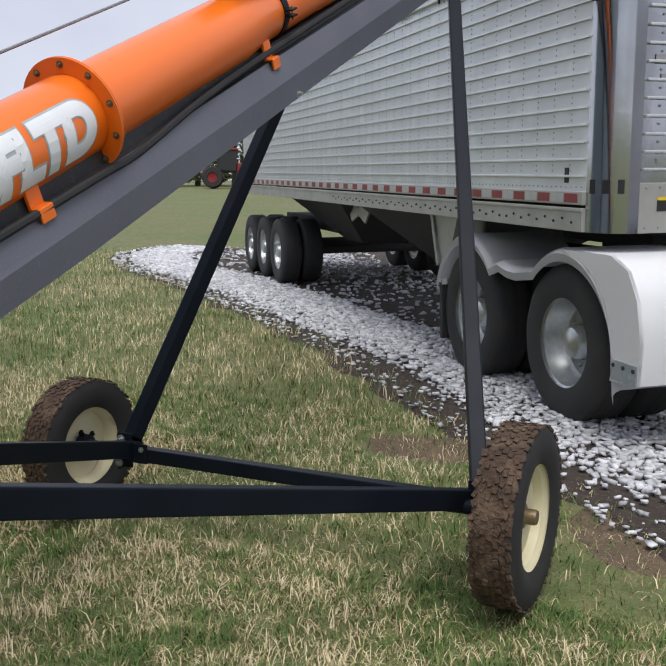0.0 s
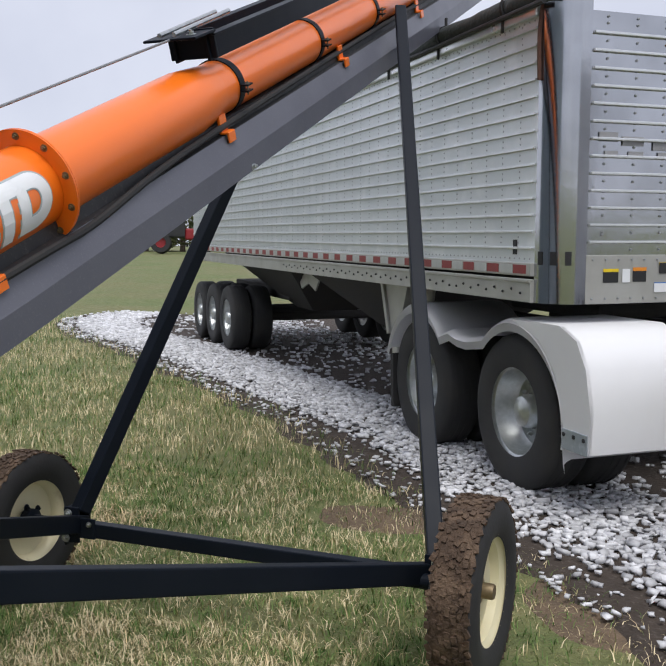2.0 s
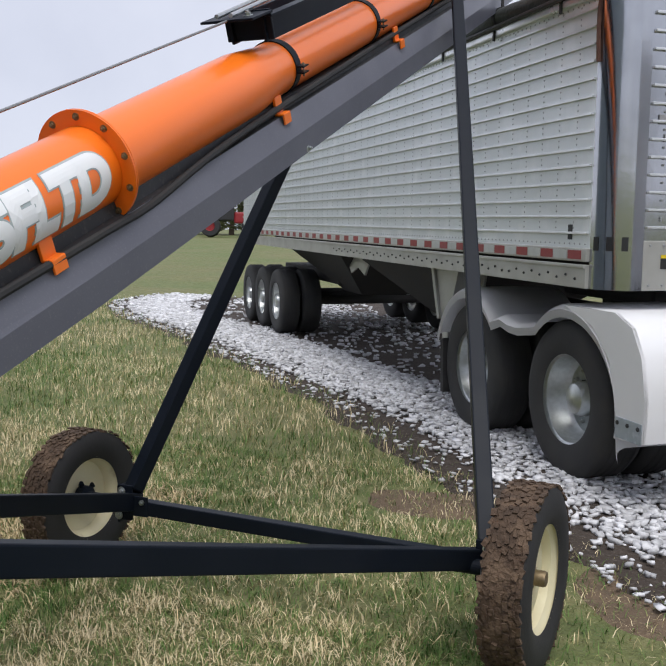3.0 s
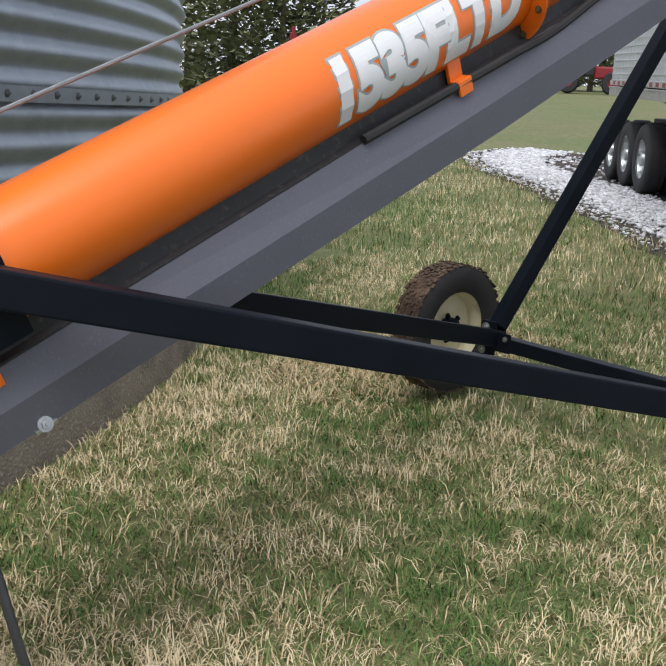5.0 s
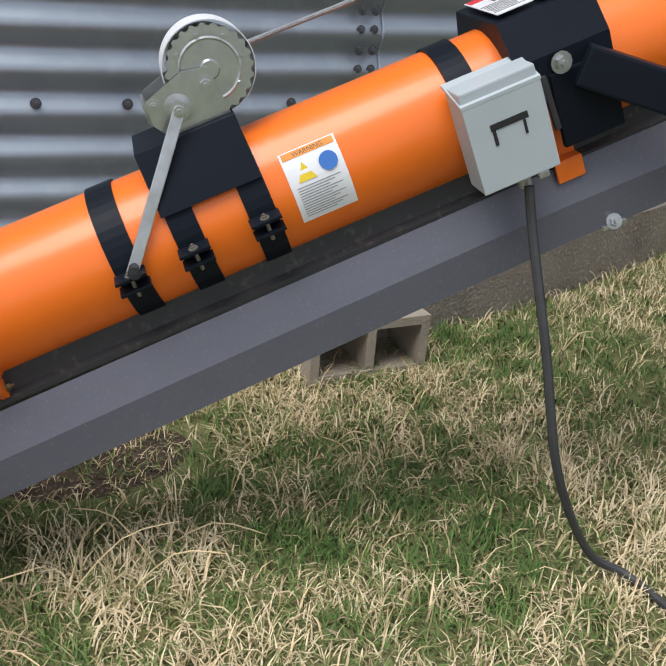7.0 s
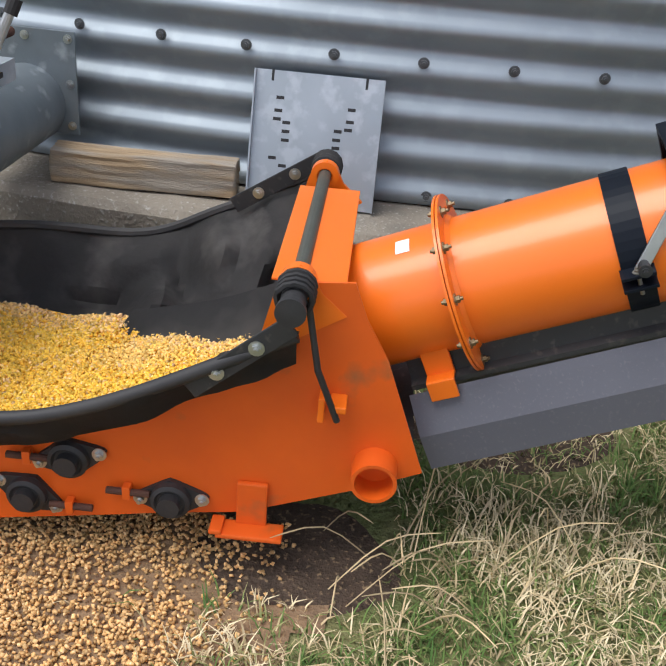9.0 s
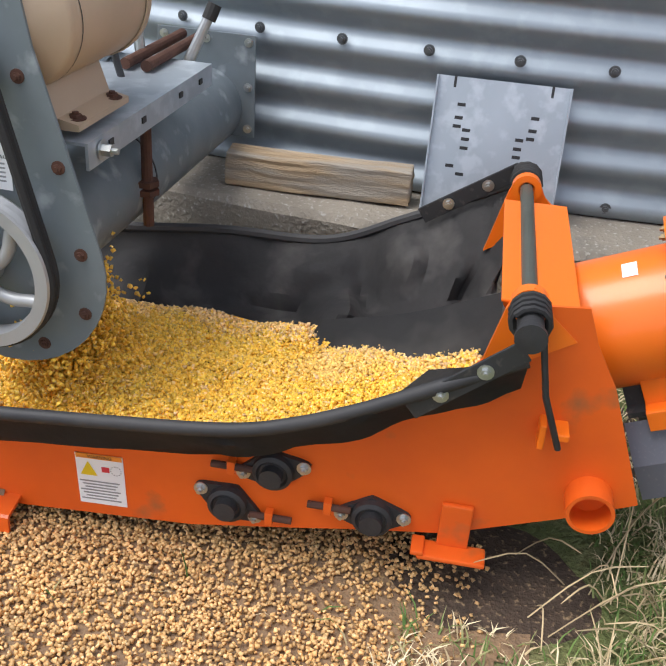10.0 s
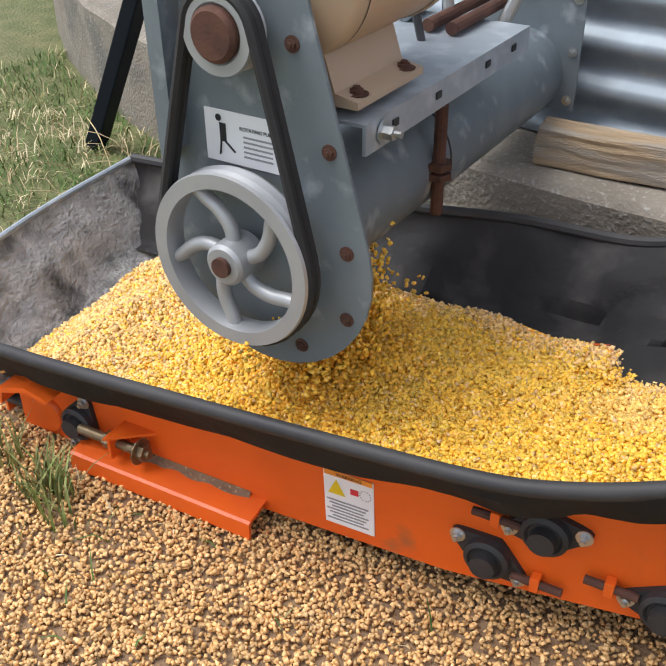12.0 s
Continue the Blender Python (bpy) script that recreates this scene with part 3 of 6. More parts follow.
bm = B()
A2, A3 = radians(-75), radians(75)
ring = []
for k in range(161):
    a = A2 + (A3 - A2) * k / 160
    c, s = math.cos(a), math.sin(a)
    wob = 0.012 * noise.noise((a * 30, 0, 0))
    ring.append([bm.verts.new((BIN.x + (r + wob) * c, BIN.y + (r + wob) * s, z + (0.006 * noise.noise((a * 50, z, 3)) if z > 0 else 0))) for r, z in
                 ((R_FOUND, -0.3), (R_FOUND, TOP - 0.02), (R_FOUND - 0.02, TOP), (R_BIN - 0.1, TOP), (R_BIN - 0.1, -0.3))])
for a, b in zip(ring, ring[1:]):
    for k in range(4):
        bm.faces.new((a[k], a[k + 1], b[k + 1], b[k]))
tagged(part("bin_foundation", bm, CONCRETE, smooth=True), "weathered rough concrete ring footing under the grain bin", "foundation", kind="structure")

# ---------------------------------------------------------------- conveyor
U = Vector((0.03, 1, 0.395)).normalized()
LAT = U.cross(Vector((0, 0, 1))).normalized()
UP = LAT.cross(U)
CM = Matrix((LAT, U, UP)).transposed().to_4x4()
CM.translation = (-1.955, 1.0, 1.07)
CI = CM.inverted()
CM = TILT @ CM @ Matrix.Translation((0, -0.02, 0))
conveyor = thing("grain_conveyor", CM, "orange tube grain conveyor with grey trough on a wheeled black frame", "grain conveyor")


def L(x, y, z):
    return CI @ Vector((x, y, z))


TR, TR2 = 0.124, 0.104
bm = B()
lathe(bm, [(TR, -1.55), (TR, 2.55), (TR2 + 0.004, 2.72), (TR2, 2.74), (TR2, 8.4), (TR2 - 0.01, 8.4), (TR2 - 0.01, -1.55)], pose(0, 0, 0, 0, 0, 90), 56)
part("tube", bm, ORANGE, conveyor, "glossy orange steel tube", smooth=True)


def flange(s, r=0.172, n=10, name="flange"):
    bm = B()
    lathe(bm, [(TR + 0.001, s - 0.006), (r, s - 0.006), (r, s - 0.001), (TR + 0.001, s - 0.001)], pose(0, 0, 0, 0, 0, 90), 48)
    lathe(bm, [(TR + 0.001, s + 0.001), (r, s + 0.001), (r, s + 0.006), (TR + 0.001, s + 0.006)], pose(0, 0, 0, 0, 0, 90), 48)
    lathe(bm, [(TR + 0.008, s + 0.006), (TR + 0.001, s + 0.014)], pose(0, 0, 0, 0, 0, 90), 48)
    f = part(name, bm, ORANGE, conveyor, "bolted orange flange ring")
    for k in range(n):
        a = 2 * math.pi * (k + 0.35) / n
        p = Vector((math.cos(a) * 0.152, s, math.sin(a) * 0.152))
        b = B()
        bolt(b, p + Vector((0, 0.006, 0)), (0, 1, 0), 0.007, 0.009)
        bolt(b, p - Vector((0, 0.006, 0)), (0, -1, 0), 0.007, 0.008)
        part("bolt", b, STEEL_GOLD, f)


STEEL_GOLD = material("yellow_zinc_bolt", (0.26, 0.2, 0.12), 0.5, 0.7, second=(0.18, 0.13, 0.07), scale=60, bump=0)
flange(-1.302)
flange(1.63)

# trough: bent sheet with a sloping shoulder and an upright face, deeper up the slope
for sgn in (1, -1):
    bm = B()
    rows_t = []
    for s_, high, fold, low in ((-1.45, -0.163, -0.242, -0.317), (-0.2, -0.151, -0.219, -0.291), (1.4, -0.147, -0.235, -0.324), (8.2, -0.147, -0.235, -0.324)):
        outline = [(0.092, high - 0.003), (0.096, high), (0.128, fold), (0.128, low), (0.1, low - 0.006), (0.1, low - 0.002), (0.123, low + 0.004), (0.123, fold)]
        rows_t.append([bm.verts.new((sgn * p, s_, q)) for p, q in outline])
    for ra, rb_ in zip(rows_t, rows_t[1:]):
        for k in range(8):
            bm.faces.new((ra[k], ra[(k + 1) % 8], rb_[(k + 1) % 8], rb_[k]))
    bm.faces.new(rows_t[0])
    bm.faces.new(list(reversed(rows_t[-1])))
    part("trough_side", bm, GREY_PAINT, conveyor, "bent grey steel trough side")
# trough top; its near-black colour stands for the shade under the tube
bm = B()
prism(bm, [(-0.094, -0.156), (0.094, -0.156), (0.094, -0.146), (0.075, -0.14), (0.07, -0.1), (0.064, -0.1), (0.06, -0.14), (-0.06, -0.14), (-0.064, -0.1), (-0.07, -0.1), (-0.075, -0.14), (-0.094, -0.146)], "y", -1.44, 8.15)
part("trough_cover", bm, DARK_PAINT_AND_SHADE, conveyor, "channel between tube and trough, coloured dark for the tube's shade")
for s in (-1.378, -0.17, 1.29, 2.68, 4.0, 5.4):
    bm = B()
    box(bm, (0.085, s, -0.105), (0.012, 0.055, 0.07), None, 0.003)
    box(bm, (0.1, s, -0.137), (0.036, 0.055, 0.008), None, 0.002)
    box(bm, (0.116, s, -0.155), (0.008, 0.055, 0.04), pose(0, 0, 0), 0.002)
    part("support_tab", bm, ORANGE, conveyor, "small orange trough hanger")
bm = B()
box(bm, (0.12, -0.115, -0.293), (0.03, 0.05, 0.01), None, 0.002)
bolt(bm, (0.132, -0.115, -0.286), (1, 0, 0.4), 0.01, 0.012)
part("trough_clip", bm, STEEL, conveyor, "bolted steel clip")
bm = B()
box(bm, (0.12, 2.79, -0.315), (0.02, 0.03, 0.012), None, 0.002)
bolt(bm, (0.128, 2.79, -0.31), (1, 0, 0.2), 0.009, 0.012)
part("trough_clip", bm, STEEL, conveyor)
bm = B()
sweep(bm, smooth_line([(0.1, 0.9, -0.14), (0.11, 1.5, -0.15), (0.1, 1.75, -0.16), (0.1, 2.1, -0.13), (0.09, 2.5, -0.118), (0.085, 3.2, -0.11), (0.08, 4.5, -0.1), (0.08, 7, -0.1)], 8), 0.013, 8)
part("hydraulic_hose", bm, RUBBER, conveyor, "black hose lying on the trough", smooth=True)


def strap(s, width=0.05, r=TR, clamp=True, parent=None, both=True):
    bm = B()
    prof = [(r + 0.0005, s - width / 2), (r + 0.005, s - width / 2), (r + 0.005, s + width / 2), (r + 0.0005, s + width / 2)]
    lathe(bm, prof, pose(0, 0, 0, 0, 0, 90), 48)
    b = part("strap", bm, BLACK_PAINT, parent or conveyor, "black clamp band")
    if clamp:
        c = B()
        m = pose(0, s, 0, 0, 5, 0)
        box(c, (r + 0.02, 0, 0.012), (0.034, width * 1.15, 0.006), m, 0.001)
        box(c, (r + 0.02, 0, -0.012), (0.034, width * 1.15, 0.006), m, 0.001)
        part("clamp_ear", c, BLACK_PAINT, b)
        c = B()
        bolt(c, m @ Vector((r + 0.024, 0, 0.015)), m.to_3x3() @ Vector((0, 0, 1)), 0.0055, 0.006)
        cyl(c, m @ Vector((r + 0.024, 0, 0.014)), m @ Vector((r + 0.024, 0, -0.028)), 0.0038, seg=10)
        part("clamp_bolt", c, ZINC_DULL, b)
    return b


for s in (-0.99, -0.87, -0.735):
    strap(s, 0.05)
strap(-0.32, 0.05, clamp=False)
strap(2.86, 0.04, TR2)
strap(3.75, 0.04, TR2)
strap(4.6, 0.04, TR2)

# lettering on the tube
def wrap_text(words, size, s0, ang0, r, mat, name, offset, label, parent):
    ob = text_part(name, words, size, Matrix(), mat, parent, label, offset=offset, shear=0.12, spacing=0.98)
    bmw = bmesh.new()
    bmw.from_mesh(ob.data)
    bmesh.ops.triangulate(bmw, faces=bmw.faces)
    for _ in range(2):
        bmesh.ops.subdivide_edges(bmw, edges=[e for e in bmw.edges if abs(e.verts[0].co.y - e.verts[1].co.y) > 0.018], cuts=1)
        bmesh.ops.triangulate(bmw, faces=bmw.faces)
    for vtx in bmw.verts:
        a = ang0 + vtx.co.y / r
        vtx.co = Vector(((r + vtx.co.z) * math.cos(a), s0 + vtx.co.x * 0.885, (r + vtx.co.z) * math.sin(a)))
    bmw.to_mesh(ob.data)
    bmw.free()
    return ob


wrap_text("1535FLTD", 0.2, 0.81, radians(-30), TR + 0.0012, DECAL_EDGE, "model_lettering_edge", 0.019, "grey outline of the lettering", conveyor)
wrap_text("1535FLTD", 0.2, 0.81, radians(-30), TR + 0.0026, DECAL, "model_lettering", 0.0135, "white lettering", conveyor)


def wrap_patch(name, s0, s1, a0, a1, r, mat, parent, label=""):
    bm = B()
    n = 12
    rows = [[bm.verts.new((r * math.cos(a0 + (a1 - a0) * k / n), s, r * math.sin(a0 + (a1 - a0) * k / n))) for k in range(n + 1)] for s in (s0, s1)]
    for k in range(n):
        bm.faces.new((rows[0][k], rows[1][k], rows[1][k + 1], rows[0][k + 1]))
    return part(name, bm, mat, parent, label)


DEG = radians(1)
st = wrap_patch("warning_sticker", -0.672, -0.566, -22 * DEG, 40 * DEG, TR + 0.001, DECAL, conveyor, "white and orange printed warning sticker")
wrap_patch("sticker_band", -0.668, -0.570, 33 * DEG, 39 * DEG, TR + 0.0016, ORANGE_INK, st)
text_part("sticker_word", "WARNING", 0.012, pose(TR * math.cos(35 * DEG) + 0.0022, -0.648, TR * math.sin(35 * DEG) - 0.001, 90 - 35, 0, 90), INK, st)
for k in range(12):
    a = (8 - k * 2.3) * DEG
    wrap_patch("print_line", -0.662, -0.58 - 0.012 * ((k * 7) % 3), a, a + 0.8 * DEG, TR + 0.0016, INK_GREY, st)
bm = B()
tri = [(-0.655, 12.5), (-0.62, 12.5), (-0.6375, 28)]
bm.faces.new([bm.verts.new(((TR + 0.002) * math.cos(a * DEG), s, (TR + 0.002) * math.sin(a * DEG))) for s, a in tri])
part("warning_triangle", bm, YELLOW, st)
bm = B()
mm = pose((TR + 0.0025) * math.cos(21 * DEG), -0.592, (TR + 0.0025) * math.sin(21 * DEG), 0, 90 - 21, 0)
bmesh.ops.create_circle(bm, cap_ends=True, segments=24, radius=0.017, matrix=mm)
part("book_symbol", bm, BLUE, st)
wrap_patch("serial_sticker", -1.392, -1.365, 62 * DEG, 78 * DEG, TR + 0.001, DECAL, conveyor, "small white sticker")

# bracket with labels, from which the frame arms hang
bm = B()
prism(bm, [(-0.145, 0.0), (0.145, 0.0), (0.145, 0.075), (0.105, 0.146), (-0.105, 0.146), (-0.145, 0.075)], "y", -0.235, -0.055)
lower = part("frame_bracket", bm, BLACK_PAINT, conveyor, "black folded saddle bracket over the tube")
for sx in (1, -1):
    bm = B()
    box(bm, (sx * 0.142, -0.12, -0.03), (0.014, 0.12, 0.14), None, 0.004)
    part("bracket_cheek", bm, BLACK_PAINT, lower)
bm = B()
bolt(bm, (0.152, -0.155, 0.055), (1, 0, 0), 0.0125, 0.012)
part("bracket_bolt", bm, STEEL, lower, "large zinc bolt")
for k, s in enumerate((-0.232, -0.15)):
    bm = B()
    box(bm, (0.0, s + 0.045, 0.1565), (0.17, 0.07, 0.0016))
    lab = part("danger_label", bm, DECAL, lower, "white and red printed safety label")
    bm = B()
    box(bm, (-0.068, s + 0.045, 0.1577), (0.028, 0.064, 0.0012))
    part("label_header", bm, RED, lab)
    bm = B()
    for j in range(7):
        box(bm, (0.0 + j * 0.011, s + 0.043 - 0.002 * (j % 3), 0.1577), (0.004, 0.06 - 0.006 * (j % 3), 0.0012))
    part("print_block", bm, INK_GREY, lab)
    bm = B()
    box(bm, (-0.03, s + 0.055, 0.1577), (0.026, 0.02, 0.0012))
    part("pictogram", bm, INK, lab)

# undercarriage
NEAR_J, FAR_J = Vector((-0.91, 3.332, 0.342)), Vector((-2.44, 3.43, 0.322))
HUB_N, HUB_F = Vector((-0.737, 3.278, 0.345)), Vector((-2.68, 3.42, 0.335))
AX = (HUB_N - HUB_F).normalized()


def arm(name, p0, p1, w, h, label, up=(0, 0, 1)):
    bm = B()
    beam(bm, L(*p0), L(*p1), w, h, CI.to_3x3() @ Vector(up))
    return part(name, bm, BLACK_PAINT, conveyor, label)


arm("lower_arm", (-1.808, 0.87, 1.062), tuple(NEAR_J + Vector((0, 0.05, 0.0))), 0.05, 0.074, "long black square-tube frame arm")
arm("lower_arm", (-2.11, 0.87, 1.062), tuple(FAR_J + Vector((0, 0.05, 0.0))), 0.05, 0.074, "long black square-tube frame arm")
arm("axle_beam", tuple(NEAR_J - AX * 0.02 + Vector((0, 0.02, -0.005))), tuple(FAR_J + AX * 0.02 + Vector((0, 0.02, -0.005))), 0.05, 0.06, "black axle cross beam")
T_N, T_F = Vector((-1.675, 5.55, 2.82)), Vector((-2.1, 4.57, 2.17))
leg_n = arm("upright_leg", tuple(NEAR_J + Vector((0.015, 0.03, 0.06))), tuple(T_N), 0.062, 0.062, "black square-tube upright leg")
leg_f = arm("upright_leg", tuple(FAR_J + Vector((0, 0.03, 0.06))), tuple(T_F), 0.062, 0.062, "black square-tube upright leg")
for J, sg in ((NEAR_J, 1), (FAR_J, -1)):
    bm = B()
    m = Matrix.Translation(J)
    box(bm, (0.02 * sg, 0.0, 0.01), (0.07, 0.012, 0.15), m, 0.003)
    box(bm, (0.02 * sg, 0.075, 0.01), (0.07, 0.012, 0.15), m, 0.003)
    box(bm, (0.05 * sg, 0.035, 0.0), (0.012, 0.085, 0.16), m, 0.003)
    box(bm, (-0.05 * sg, -0.012, 0.005), (0.1, 0.01, 0.085), m, 0.003)
    jp = part("corner_joint", bm, BLACK_PAINT, conveyor, "bolted black corner bracket", m=CI)
    for dx, dz in ((0.03, 0.06), (0.045, -0.045), (-0.075, 0.025), (0.045, 0.02)):
        b = B()
        bolt(b, J + Vector((dx * sg, -0.012, dz)), (0, -1, 0), 0.012, 0.012)
        part("joint_bolt", b, STEEL, jp, m=CI)


def wheel(hub, out, name, size=0.95):
    """A small implement wheel; its axle points along out."""
    out = Vector(out).normalized()
    m = Matrix((out, Vector((0, 0, 1)).cross(out).normalized(), Vector((0, 0, 1)))).transposed().to_4x4()
    m.translation = hub
    m = CI @ m @ Matrix.Diagonal((size * 0.87, size, size, 1))
    R, RW = 0.348, 0.098
    bm = B()
    lathe(bm, [(0.2, 0.078), (0.24, 0.098), (0.29, 0.1), (0.325, 0.09), (0.337, 0.082), (0.337, -0.082), (0.325, -0.09), (0.29, -0.1), (0.24, -0.098), (0.2, -0.078)], m, 72)
    w = part(name, bm, RUBBER, conveyor, "black rubber implement tyre caked with brown mud", smooth=True)
    rnd = random.Random(5)
    bm = B()
    lathe(bm, [(0.3375, 0.08), (0.3395, 0.06), (0.3395, -0.06), (0.3375, -0.08)], m, 72)
    for row in range(7):
        for k in range(54):
            a = 2 * math.pi * (k + 0.5 * (row % 2) + rnd.uniform(-0.2, 0.2)) / 54
            mt = m @ Matrix.Rotation(a, 4, "X") @ Matrix.Translation(((row - 3) * 0.0265 + rnd.uniform(-0.004, 0.004), 0, 0.341 + rnd.uniform(-0.004, 0.004))) @ Matrix.Rotation(rnd.uniform(-0.5, 0.5), 4, "Z")
            box(bm, (0, 0, 0), (0.021 * rnd.uniform(0.7, 1.2), 0.028 * rnd.uniform(0.7, 1.2), 0.009 * rnd.uniform(0.5, 1.4)), mt)
    part("tread", bm, MUD_RUBBER, w, "mud-packed tread blocks")
    bm = B()
    lathe(bm, [(0.208, 0.082), (0.212, 0.075), (0.2, 0.06), (0.185, 0.05), (0.178, 0.01), (0.15, 0.02), (0.07, 0.03), (0.045, 0.028), (0.0, 0.028)], m, 48)
    lathe(bm, [(0.208, -0.082), (0.212, -0.075), (0.198, -0.06), (0.185, -0.045), (0.178, 0.006), (0.15, 0.014), (0.07, 0.022), (0.0, 0.02)], m, 48)
    part("rim", bm, CREAM, w, "cream-painted steel rim", smooth=True)
    bm = B()
    lathe(bm, [(0.0, 0.085), (0.026, 0.085), (0.03, 0.075), (0.03, 0.03), (0.05, 0.028)], m, 24)
    part("hub_cap", bm, STEEL_GOLD, w, "greasy metal hub cap", smooth=True)
    bm = B()
    lathe(bm, [(0.0, -0.3), (0.03, -0.3), (0.03, -0.06), (0.055, -0.05), (0.055, 0.0)], m, 20)
    for k in range(5):
        a = 2 * math.pi * k / 5
        q = m @ Vector((-0.02, 0.07 * math.cos(a), 0.07 * math.sin(a)))
        bolt(bm, q, m.to_3x3() @ Vector((-1, 0, 0)), 0.009, 0.01)
    part("spindle", bm, BLACK_PAINT, w, "black axle spindle")


wheel(HUB_N, AX, "tyre", 0.91)
wheel(HUB_F, -AX, "tyre", 0.84)

# track and cable hardware on top of the tube
bm = B()
for sx in (-0.07, 0.07):
    box(bm, (sx, 5.2, 0.175), (0.012, 5.0, 0.095), None, 0.003)
    box(bm, (sx * 1.25, 5.2, 0.222), (0.05, 5.0, 0.008), None, 0.002)
part("lift_track", bm, BLACK_PAINT, conveyor, "black double-rail lift track above the tube")
bm = B()
box(bm, (0, 2.72, 0.19), (0.2, 0.012, 0.11), None, 0.003)
box(bm, (0, 2.64, 0.235), (0.22, 0.16, 0.01), None, 0.003)
part("track_stop", bm, BLACK_PAINT, conveyor)
bm = B()
for sx in (-0.03, 0.03):
    cyl(bm, (sx, 2.55, 0.255), (sx, 3.0, 0.265), 0.009, seg=10)
bolt(bm, (0.06, 2.62, 0.24), (0, 0, 1), 0.012, 0.012)
part("cable_anchor", bm, STEEL, conveyor, "steel rope anchor rods")
bm = B()
sweep(bm, [(0.0, -0.74, 0.262), (0.0, 1.0, 0.24), (0.0, 2.62, 0.235)], 0.0048, 8)
part("lift_rope", bm, WIRE, conveyor, "twisted steel wire rope")

# hand winch on its saddle
bm = B()
prism(bm, [(0.098, 0.066), (0.123, 0.066), (0.075, 0.172), (-0.075, 0.172), (-0.123, 0.066), (-0.098, 0.066), (-0.062, 0.158), (0.062, 0.158)], "y", -0.9, -0.712)
saddle = part("winch_saddle", bm, BLACK_PAINT, conveyor, "black folded winch mounting bracket")
bm = B()
for k in range(3):
    for j in range(2):
        box(bm, (-0.02 + k * 0.02, -0.901, 0.161 + j * 0.0), (0.009, 0.002, 0.004))
part("bracket_slot", bm, INK, saddle)
WS = Matrix.Translation((0, -0.769, 0.171)) @ Matrix.Scale(0.82, 4) @ Matrix.Translation((0, 0.8, -0.187))
bm = B()
prism(bm, [(-0.875, 0.19), (-0.735, 0.19), (-0.745, 0.295), (-0.8, 0.305), (-0.895, 0.275), (-0.905, 0.235)], "x", 0.062, 0.067)
prism(bm, [(-0.875, 0.19), (-0.735, 0.19), (-0.745, 0.295), (-0.8, 0.305), (-0.895, 0.275), (-0.905, 0.235)], "x", -0.067, -0.062)
box(bm, (0, -0.805, 0.192), (0.134, 0.14, 0.005))
box(bm, (0, -0.9, 0.25), (0.134, 0.006, 0.04))
winch = part("winch_frame", bm, STEEL, conveyor, "zinc-plated hand winch side plates", m=WS)
bm = B()
mw = Matrix.Translation((0, -0.742, 0.285))
teeth = []
for k in range(96):
    a = 2 * math.pi * k / 96
    r = 0.094 if k % 4 < 2 else 0.088
    teeth.append((r * math.cos(a), r * math.sin(a)))
prism(bm, teeth, "x", 0.046, 0.052, mw)
lathe(bm, [(0.0, 0.06), (0.018, 0.06), (0.022, 0.053), (0.06, 0.053), (0.064, 0.055), (0.068, 0.053)], mw, 40)
for k in range(8):
    a = 2 * math.pi * k / 8
    bolt(bm, mw @ Vector((0.053, 0.074 * math.cos(a), 0.074 * math.sin(a))), (1, 0, 0), 0.005, 0.005, False)
part("gear_wheel", bm, STEEL, winch, "toothed zinc gear wheel", m=WS)
bm = B()
lathe(bm, [(0.098, 0.04), (0.1, 0.04), (0.1, -0.05), (0.098, -0.05)], mw, 48)
part("gear_guard", bm, DECAL, winch, "white gear guard", m=WS)
bm = B()
lathe(bm, [(0.085, 0.044), (0.085, 0.04), (0.03, 0.04), (0.03, -0.044), (0.085, -0.044), (0.085, -0.05)], mw, 40)
part("rope_drum", bm, STEEL, winch, "rope drum", m=WS)
bm = B()
cyl(bm, (0.05, -0.835, 0.24), (0.1, -0.835, 0.24), 0.011, seg=16)
lathe(bm, [(0.03, 0.068), (0.03, 0.07), (0.0, 0.074)], Matrix.Translation((0, -0.835, 0.24)), 24)
bolt(bm, (0.1, -0.835, 0.24), (1, 0, 0), 0.013, 0.012)
bolt(bm, (0.067, -0.762, 0.262), (1, 0, 0), 0.013, 0.012)
bolt(bm, (0.067, -0.88, 0.262), (1, 0, 0), 0.009, 0.008)
part("pinion_shaft", bm, STEEL, winch, m=WS)
bm = B()
m, n = span((0.1, -0.835, 0.24), (0.17, -1.055, -0.01), (1, 0, 0))
box(bm, (0, n / 2, 0), (0.026, n + 0.03, 0.007), m, 0.002)
crank = part("crank_handle", bm, STEEL, winch, "flat zinc crank handle", m=WS)
bm = B()
cyl(bm, (0.165, -1.055, -0.01), (0.205, -1.055, -0.01), 0.011, 0.013, 14)
bolt(bm, (0.205, -1.055, -0.01), (1, 0, 0), 0.009, 0.006)
part("crank_grip", bm, DARK_PAINT_AND_SHADE, crank, "dark grip", m=WS)

# switch box
bm = B()
box(bm, (0.178, -0.29, -0.008), (0.075, 0.142, 0.19), None, 0.004)
sw = part("switch_box", bm, SWITCH_GREY, conveyor, "light grey electrical switch box")
sw.location = (-0.018, 0, 0)
bm = B()
box(bm, (0.2185, -0.29, -0.02), (0.006, 0.146, 0.16), None, 0.002)
prism(bm, [(0.14, 0.092), (0.222, 0.066), (0.222, 0.06), (0.14, 0.086)], "y", -0.364, -0.216)
part("box_door", bm, SWITCH_GREY, sw)
bm = B()
box(bm, (0.2222, -0.288, 0.012), (0.0012, 0.07, 0.012))
box(bm, (0.2222, -0.318, -0.006), (0.0012, 0.006, 0.03))
box(bm, (0.2222, -0.262, -0.008), (0.0012, 0.005, 0.026))
